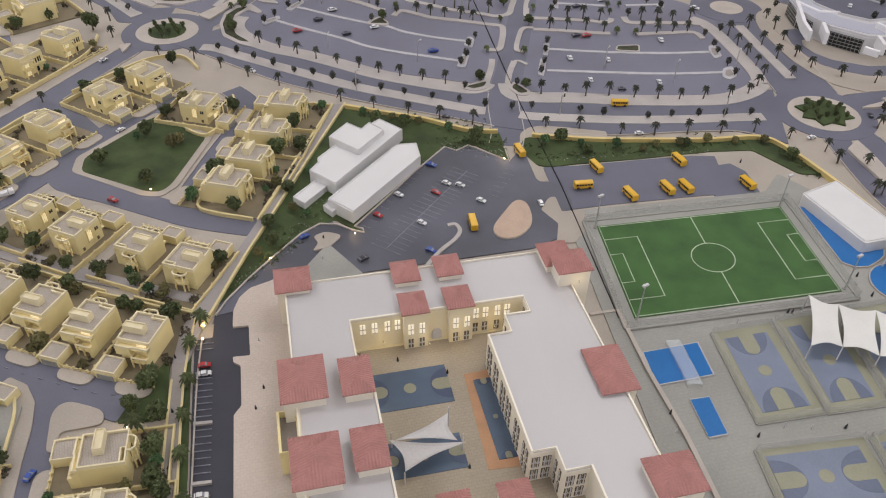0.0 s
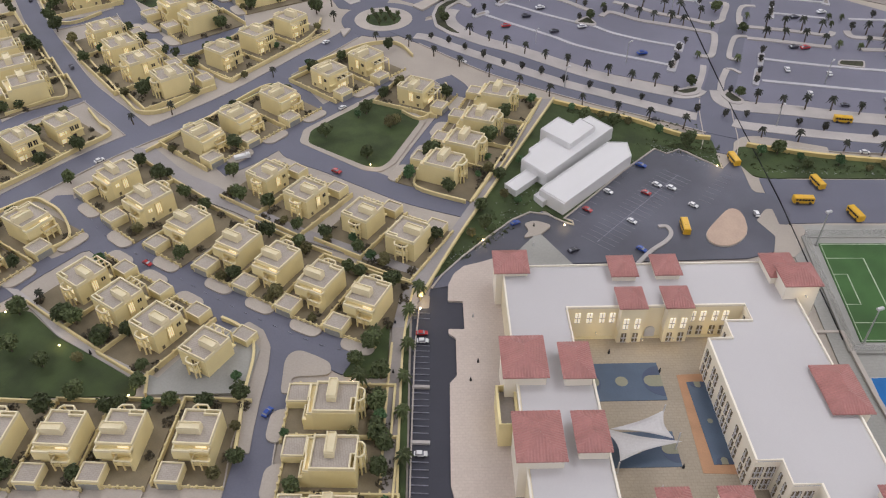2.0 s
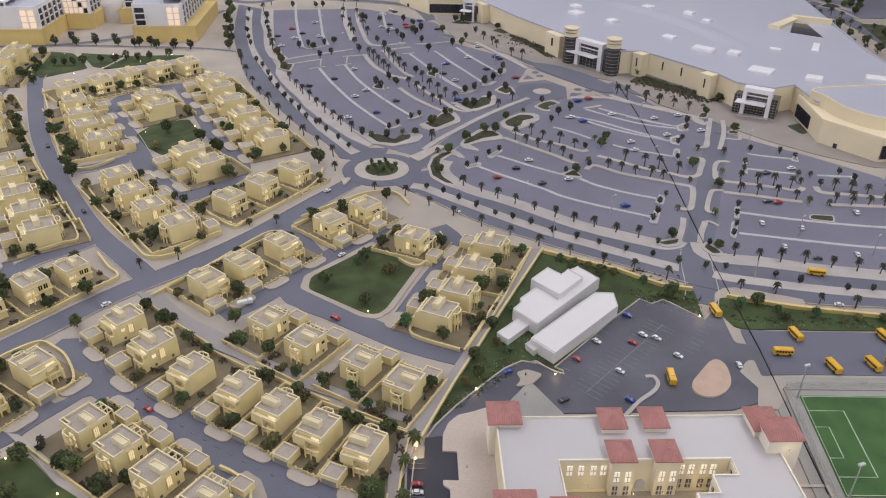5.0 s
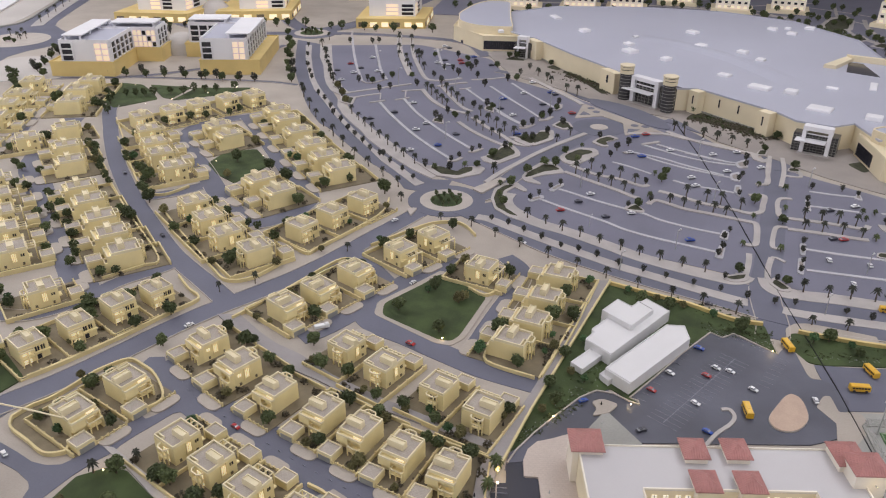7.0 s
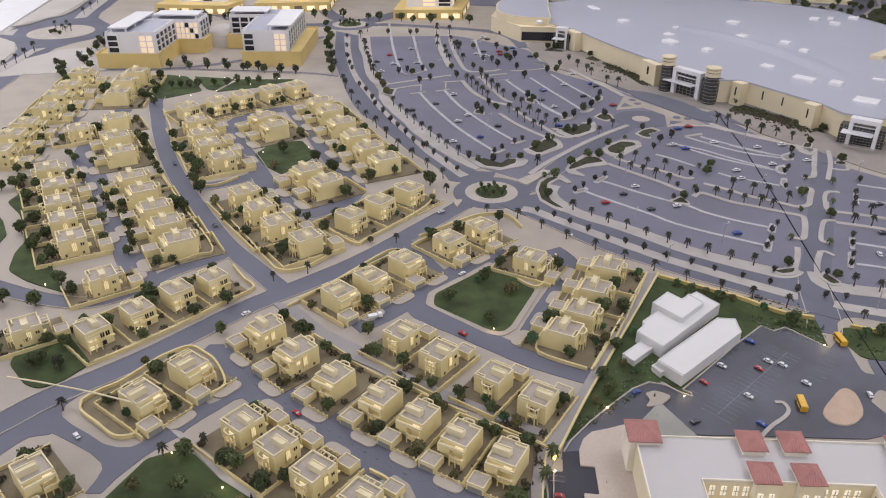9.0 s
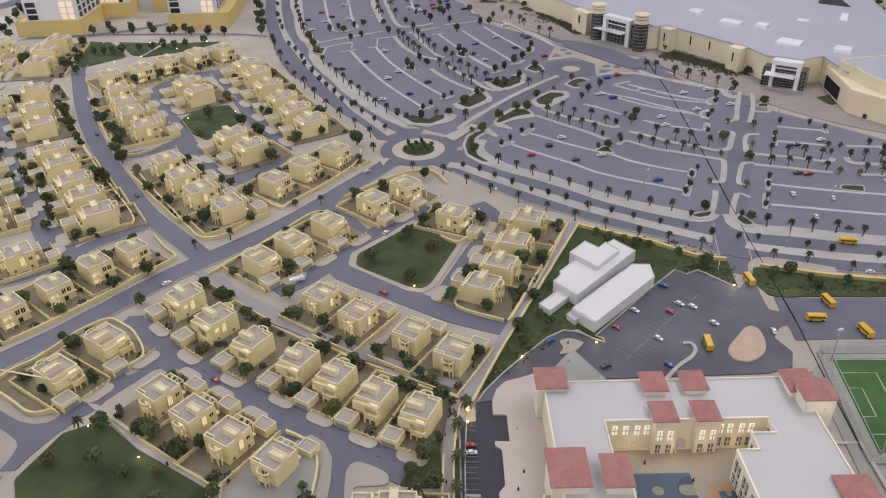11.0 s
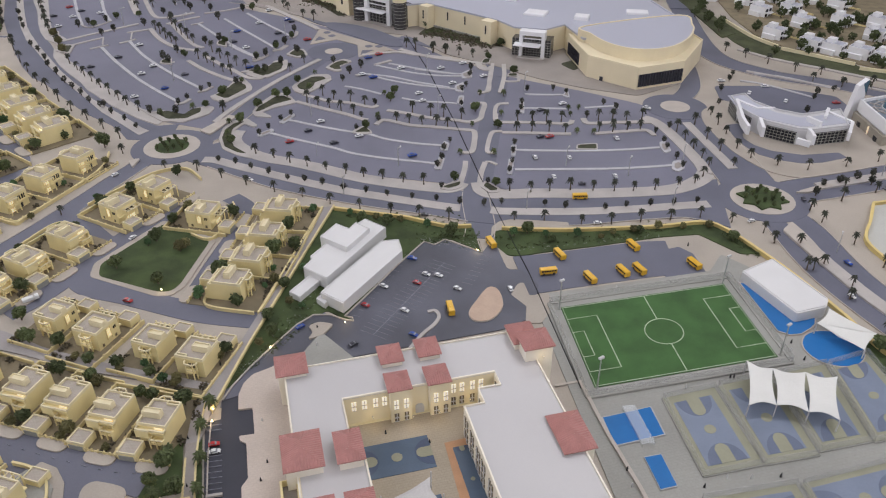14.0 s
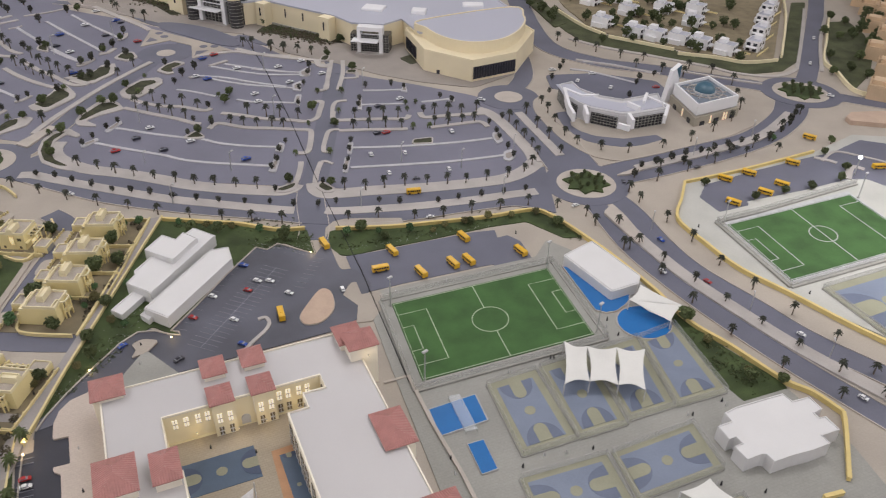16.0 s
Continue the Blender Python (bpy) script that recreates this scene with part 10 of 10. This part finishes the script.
def tri_sail(a, b, c, n=10):
    """A three-cornered sail with edges pulled inwards."""
    a, b, c = Vector(a), Vector(b), Vector(c)
    m = (a + b + c) / 3
    vs, key = [], {}
    for i in range(n + 1):
        for j in range(n + 1 - i):
            u, v = i / n, j / n
            w = 1 - u - v
            p = a * u + b * v + c * w
            pull = 0.22 * max(4 * u * v, 4 * v * w, 4 * u * w) * (1 - 27 * u * v * w)
            key[i, j] = len(vs)
            vs.append(p + (m - p) * pull - Vector((0, 0, 0.006 * 27 * u * v * w)))
    fs = []
    for i in range(n):
        for j in range(n - i):
            fs.append((key[i, j], key[i + 1, j], key[i, j + 1]))
            if i + j < n - 1:
                fs.append((key[i + 1, j], key[i + 1, j + 1], key[i, j + 1]))
    s = Shape().add(vs, fs)
    return s.add([p - Vector((0, 0, 0.0008)) for p in vs], [f[::-1] for f in fs])


def mast(parent, x, y, h, lean=0.0):
    part("mast", Shape().cyl(x, y, 0.0013, 0, h, 8, 0.0010), M_WHITE, parent)


tent = thing("shade_canopy", "white stretched shade canopy of three joined panels", "canopy")
top = [(0.648, 0.931), (0.690, 0.908), (0.749, 0.894), (0.804, 0.879)]
low = [(0.609, 0.814), (0.660, 0.812), (0.712, 0.793), (0.759, 0.771)]
for i in range(3):
    z0 = 0.037 if i else 0.040
    part("panel", saddle([(*top[i], 0.040), (*top[i + 1], 0.040), (*low[i + 1], 0.036), (*low[i], 0.036)], 0.16, 8), M_SAIL, tent)
for x, y in top + low:
    mast(tent, x, y, 0.038)
ptent = thing("shade_canopy", "white twisted shade sail beside the pool", "canopy")
part("panel", saddle([(0.842, 1.048, 0.034), (0.955, 1.012, 0.030), (0.905, 0.966, 0.028), (0.874, 1.013, 0.024)], 0.1), M_SAIL, ptent)
part("panel", saddle([(0.842, 1.048, 0.034), (0.901, 1.035, 0.024), (0.955, 1.012, 0.030), (0.888, 1.094, 0.036)], 0.12), M_SAIL, ptent)
for x, y, h in ((0.842, 1.048, 0.034), (0.955, 1.012, 0.030), (0.905, 0.966, 0.028), (0.888, 1.094, 0.036)):
    mast(ptent, x, y, h)
sail = thing("shade_sail", "pale grey pair of shade sails over the courtyard", "canopy")
part("panel", tri_sail((-0.056, 0.624, 0.035), (0.019, 0.671, 0.037), (0.032, 0.625, 0.035)), M_GREYSAIL, sail)
part("panel", tri_sail((-0.065, 0.627, 0.031), (-0.040, 0.576, 0.030), (0.045, 0.625, 0.031)), M_GREYSAIL, sail)
for x, y, h in ((-0.062, 0.632, 0.040), (0.020, 0.674, 0.046), (0.040, 0.629, 0.044), (-0.041, 0.573, 0.031)):
    mast(sail, x, y, h)
stent = thing("shade_canopy", "white stretched shade canopy by the lower courts", "canopy")
part("panel", saddle([(0.721, 0.539, 0.030), (0.780, 0.552, 0.036), (0.805, 0.509, 0.030), (0.745, 0.489, 0.034)], 0.15), M_SAIL, stent)
for x, y in ((0.721, 0.539), (0.780, 0.552), (0.805, 0.509), (0.745, 0.489)):
    mast(stent, x, y, 0.031)

# ---- lamps ----
def make_flood():
    f = thing("floodlight_mast", "tall thin grey floodlight mast with a lamp head", "floodlight", "floodlights of the pitch")
    part("pole", Shape().cyl(0, 0, 0.0016, 0, 0.078, 8, 0.0009), M_METAL, f)
    part("lamp_head", Shape().soft_box(-0.006, 0.006, -0.0025, 0.0025, 0.078, 0.082, 0.0006), M_WHITE, f)
    part("base", Shape().cyl(0, 0, 0.004, 0, 0.003, 10), M_CONC, f)
    return f


flood = make_flood()
corners = [(0.316, 1.155), (0.710, 1.234), (0.349, 0.902), (0.745, 0.986)]
flood.matrix_basis = pose(*corners[0], 0.003, 0, 0, 30)
for x, y in corners[1:] + [(1.235, 1.34), (1.70, 1.42)]:
    copy_thing(flood, pose(x, y, 0.003, 0, 0, 30))


def make_post():
    f = thing("street_lamp", "thin grey street lamp with a short arm", "street lamp", "street lamps of the model")
    part("pole", Shape().cyl(0, 0, 0.0009, 0, 0.034, 6, 0.0006), M_METAL, f)
    part("arm", Shape().box(0, 0.007, -0.0005, 0.0005, 0.033, 0.034), M_METAL, f)
    part("head", Shape().soft_box(0.006, 0.010, -0.0012, 0.0012, 0.0325, 0.0345, 0.0004), M_WHITE, f)
    return f


post = make_post()
post.matrix_basis = pose(-0.30, 1.95, 0.001, 0, 0, 60) @ Matrix.Scale(1.2, 4)
for x, y in ((-0.05, 1.87), (0.08, 2.25), (-0.35, 2.25), (0.05, 2.65), (0.45, 1.85), (0.62, 1.78), (0.80, 1.85), (0.40, 2.45), (-0.75, 2.95), (-1.0, 3.2), (-0.9, 2.6), (-1.3, 3.3), (-1.5, 3.6), (0.30, 1.60), (-0.20, 1.70), (0.70, 1.60), (1.04, 1.36), (1.12, 1.0), (1.2, 0.82), (1.35, 1.74), (1.6, 1.83), (-1.2, 3.7), (-0.55, 3.1)):
    copy_thing(post, pose(x, y, 0.001, 0, 0, 60) @ Matrix.Scale(1.2 * far(y), 4))


def make_glow():
    b = thing("garden_lamp", "glowing warm bulb lamp on the ground", "lamp", "glowing lamps")
    part("bulb", Shape().cyl(0, 0, 0.0014, 0.0022, 0.0034, 10, 0.0018).cyl(0, 0, 0.0018, 0.0034, 0.0050, 10, 0.0008), M_LAMP, b)
    part("socket", Shape().cyl(0, 0, 0.0016, 0, 0.0022, 8), M_METAL, b)
    return b


bulb = make_glow()
glows = [(-0.306, 1.048, 1.3), (-0.156, 1.126, 1.0), (-0.588, 1.262, 1.0), (-0.388, 0.872, 1.3), (-0.453, 0.664, 0.9), (-1.086, 0.698, 0.9), (-0.949, 0.645, 0.9), (-0.383, 0.842, 1.2), (-0.783, 0.570, 0.9), (0.152, 1.398, 1.0), (-2.079, 1.487, 1.2), (-1.948, 1.326, 1.2), (-1.746, 1.149, 1.2), (-1.64, 2.15, 0.9), (-1.50, 2.24, 0.9), (-2.484, 2.940, 1.0), (-2.263, 2.976, 1.0), (-2.093, 2.910, 1.0), (-2.197, 2.784, 1.0), (-2.269, 2.689, 1.0), (-2.010, 3.034, 1.0)]
for i, (x, y, s) in enumerate(glows):
    m = pose(x, y, 0.003) @ Matrix.Scale(0.85 * s, 4)
    if i:
        copy_thing(bulb, m)
    else:
        bulb.matrix_basis = m
    if i < 10:
        lamp = bpy.data.lights.new("garden_lamp_light", "POINT")
        lamp.energy, lamp.color, lamp.shadow_soft_size = 0.006 * s, (1.0, 0.72, 0.32), 0.003
        new("garden_lamp_light", lamp).location = (x, y, 0.014)

# bulbs, brackets and point lights added to give the school its warm glow
GLOW_BULBS = [(*uv(-0.100, -0.078), 0.020), (*uv(-0.028, -0.094), 0.020), (*uv(0.022, -0.094), 0.020), (*uv(0.085, -0.078), 0.020), (0.241, 0.911, 0.080)]
for x, y, z in GLOW_BULBS:
    w = thing("wall_lamp", "tiny warm bulb added for the glow on the school", "lamp", "wall lamps of the school")
    part("bulb", Shape().cyl(0, 0, 0.0006, 0, 0.0016, 8, 0.0004), M_WARM, w)
    part("bracket", Shape().box(-0.0010, 0.0010, -0.0010, 0.0052, -0.0008, 0.0), M_METAL, w)
    w.matrix_basis = pose(x, y, z, 0, 0, 12.5)
    lamp = bpy.data.lights.new("wall_lamp_light", "POINT")
    lamp.energy, lamp.color, lamp.shadow_soft_size = 0.0032, (1.0, 0.76, 0.36), 0.006
    new("wall_lamp_light", lamp).location = (x, y - 0.006, z + 0.002)

big = thing("bright_lamp", "bright cool white lamp on a short mast", "lamp")
part("bulb", Shape().cyl(0, 0, 0.004, 0.058, 0.062, 12, 0.006).cyl(0, 0, 0.006, 0.062, 0.067, 12, 0.002), M_COOL, big)
part("mast", Shape().cyl(0, 0, 0.0015, 0, 0.058, 8), M_METAL, big)
big.matrix_basis = pose(1.774, 1.542, 0.002)
lamp = bpy.data.lights.new("bright_lamp_light", "POINT")
lamp.energy, lamp.color, lamp.shadow_soft_size = 0.10, (0.92, 0.96, 1.0), 0.006
new("bright_lamp_light", lamp).location = (1.774, 1.542, 0.085)

# ---- school car park details ----
paving(rounded([(0.111, 1.150), (0.165, 1.248), (0.190, 1.235), (0.195, 1.165), (0.160, 1.118), (0.122, 1.118)], 0.03), M_PINK, "pavement", "sandy pink drop-shaped traffic island", 0, 0.0016)
tagged(Shape().ring(rounded([(0.111, 1.150), (0.165, 1.248), (0.190, 1.235), (0.195, 1.165), (0.160, 1.118), (0.122, 1.118)], 0.03), 0.002, 0, 0.0050).ob("kerb", M_KERB), "narrow kerb of the island", "kerb", kind="structure")
pale_band([(-0.018, 1.030), (0.009, 1.077), (0.038, 1.114), (0.048, 1.140), (0.040, 1.160), (0.024, 1.157)], 0.008)
paving([(-0.232, 1.070), (-0.200, 1.085), (-0.180, 1.12), (-0.214, 1.13), (-0.236, 1.115), (-0.222, 1.095)], M_PAVE, "pavement", "pale paved tongue before the school", 0.01, 0.0016)
paving([(-0.205, 1.095), (-0.110, 0.985), (-0.26, 0.94), (-0.25, 1.0)], M_CONC, "pavement", "grey paved school entrance apron", 0.004, 0.0012)
for a, b, n, ln in (((-0.094, 1.084), (0.066, 1.348), 22, 0.066), ((0.118, 1.262), (0.172, 1.372), 8, 0.026), ((-0.135, 1.15), (-0.020, 1.385), 12, 0.018)):
    s = Shape()
    d = Vector((b[0] - a[0], b[1] - a[1])).normalized() if n else None
    for i in range(n):
        x, y = a[0] + (b[0] - a[0]) * i / (n - 1), a[1] + (b[1] - a[1]) * i / (n - 1)
        s.ribbon([(x - d.y * -ln / 2, y - d.x * ln / 2), (x + d.y * -ln / 2, y + d.x * ln / 2)], 0.0007, 0, 0.0030)
    if n:
        tagged(s.ob("trim", M_FAINT), "worn white parking lines", "road marking", kind="structure")
tagged(Shape().ribbon([(-0.092, 1.087), (0.068, 1.351)], 0.0010, 0, 0.0031).ob("trim", M_FAINT), "worn white spine line of the parking bays", "road marking", kind="structure")
for pts in ([(-0.375, 0.900), (-0.364, 0.937), (-0.337, 0.994), (-0.302, 1.056), (-0.260, 1.125), (-0.228, 1.157), (-0.192, 1.156), (-0.159, 1.138), (-0.138, 1.132), (-0.142, 1.144), (-0.159, 1.150), (-0.107, 1.237), (-0.046, 1.344), (0.020, 1.446), (0.046, 1.430), (0.073, 1.454), (0.118, 1.423), (0.163, 1.391), (0.155, 1.45)],):
    tagged(Shape().ribbon(pts, 0.0030, 0, 0.0050).ob("kerb", M_KERB), "thin pale kerb between asphalt and planting", "kerb", kind="structure")
s = Shape()
for i in range(29):
    y = 0.8328 - 0.0123 * i
    if i in (2, 3, 4, 13, 21, 22):
        continue
    x = -0.3917 + 0.2076 * (0.8328 - y)
    s.ribbon([(x, y), (x + 0.027, y + 0.004)], 0.0009, 0, 0.0030)
tagged(s.ob("trim", M_FAINT), "worn white parking lines", "road marking", kind="structure")
for y in (0.6715, 0.5698):
    x = -0.3574 + 0.218 * (0.6715 - y)
    pale_band([(x, y), (x + 0.027, y + 0.004)], 0.005)
s = Shape()
for line, w, _ in ROADS:
    if w == 0.090:
        run = along(line, max(6, int(len(line) / 2.6)))
        for x, y, a in run[1:-1]:
            c, q = math.cos(radians(a)) * 0.0042, math.sin(radians(a)) * 0.0042
            s.ribbon([(x - c, y - q), (x + c, y + q)], 0.0008, 0, 0.0030)
tagged(s.ob("trim", M_FAINT), "short worn centre dashes of the streets", "road marking", kind="structure")
# splitter islands at the roundabouts
for q in ([(-0.865, 1.93), (-0.835, 1.945), (-0.84, 1.885)], [(-0.70, 2.14), (-0.66, 2.11), (-0.60, 2.25), (-0.625, 2.26)],
          [(0.945, 1.46), (0.985, 1.50), (1.0, 1.40), (0.995, 1.30), (0.975, 1.30)], [(1.06, 1.655), (1.16, 1.70), (1.20, 1.695), (1.10, 1.655)]):
    paving(q, M_KERB, "pavement", "small pale splitter island", 0.008, 0.0018)
for pts, w in (([(0.985, 1.36), (1.0, 1.279), (1.035, 1.145), (1.098, 0.99), (1.157, 0.86), (1.23, 0.735), (1.33, 0.58)], 0.036), ([(1.14, 1.69), (1.40, 1.755), (1.636, 1.835), (1.84, 1.99)], 0.034)):
    pale_band(pts, w)

# ---- tiny figures, plain pegs ----
def make_peg(mat, label, h, r):
    t = thing("figurine", label, "figurine", "tiny figurines")
    part("peg", Shape().cyl(0, 0, r, 0, h * 0.55, 8, r * 0.72).cyl(0, 0, r * 0.78, h * 0.55, h * 0.80, 8, r * 0.38).cyl(0, 0, r * 0.42, h * 0.80, h, 8, r * 0.34), mat, t)
    return t


DARK_SPOTS = ((-0.10, 0.99), (-0.215, 1.11), (0.255, 1.02), (-0.265, 0.74), (-0.27, 0.70), (0.68, 1.40), (0.36, 0.70), (0.619, 0.923), (0.626, 0.922), (0.620, 0.676), (0.482, 0.659), (0.812, 0.559), (0.880, 0.530), (0.913, 0.745), (0.839, 0.721), (1.293, 1.033),
              (0.788, 0.969), (0.783, 1.022), (1.17, 1.35), (-0.93, 1.10), (-0.75, 1.01), (-0.79, 0.94), (-0.40, 1.0), (0.05, 0.60), (0.02, 0.775), (-0.06, 0.80))
DARK_SPOTS += ((-0.417, 0.800), (-0.393, 0.692), (-0.356, 0.528), (-1.084, 0.728), (-0.889, 0.639), (-0.939, 0.531))
WHITE_SPOTS = ((-0.21, 1.05), (-0.29, 0.84), (0.46, 1.225), (0.36, 0.665), (0.522, 0.897), (0.527, 0.677), (0.568, 0.675), (0.829, 0.722), (0.915, 0.733), (0.806, 0.562), (0.772, 0.998), (1.22, 1.08), (0.02, 0.56), (0.10, 0.83))
for spots, mat, label, r in ((DARK_SPOTS, M_DARK, "tiny dark upright peg figure", 0.0021), (WHITE_SPOTS, M_WHITE, "tiny white upright peg figure", 0.0017)):
    peg = make_peg(mat, label, 0.0105, r)
    for i, (x, y) in enumerate(spots):
        if i:
            copy_thing(peg, pose(x, y, 0.003))
        else:
            peg.matrix_basis = pose(x, y, 0.003)
# ---- loose rod over the villas ----
rod = bpy.data.curves.new("pale_rod", "CURVE")
rod.dimensions, rod.bevel_depth, rod.bevel_resolution = "3D", 0.0018, 2
line = rod.splines.new("POLY")
ROD = [(-1.509, 0.767, 0.045), (-1.430, 0.7705, 0.0452), (-1.355, 0.7712, 0.0454), (-1.280, 0.7695, 0.0452), (-1.204, 0.765, 0.045)]
line.points.add(len(ROD) - 1)
for q, c in zip(line.points, ROD):
    q.co = (*c, 1)
rod.materials.append(M_TOP)
tagged(new("pale_rod", rod), "thin pale rod lying across two villa roofs", "rod")
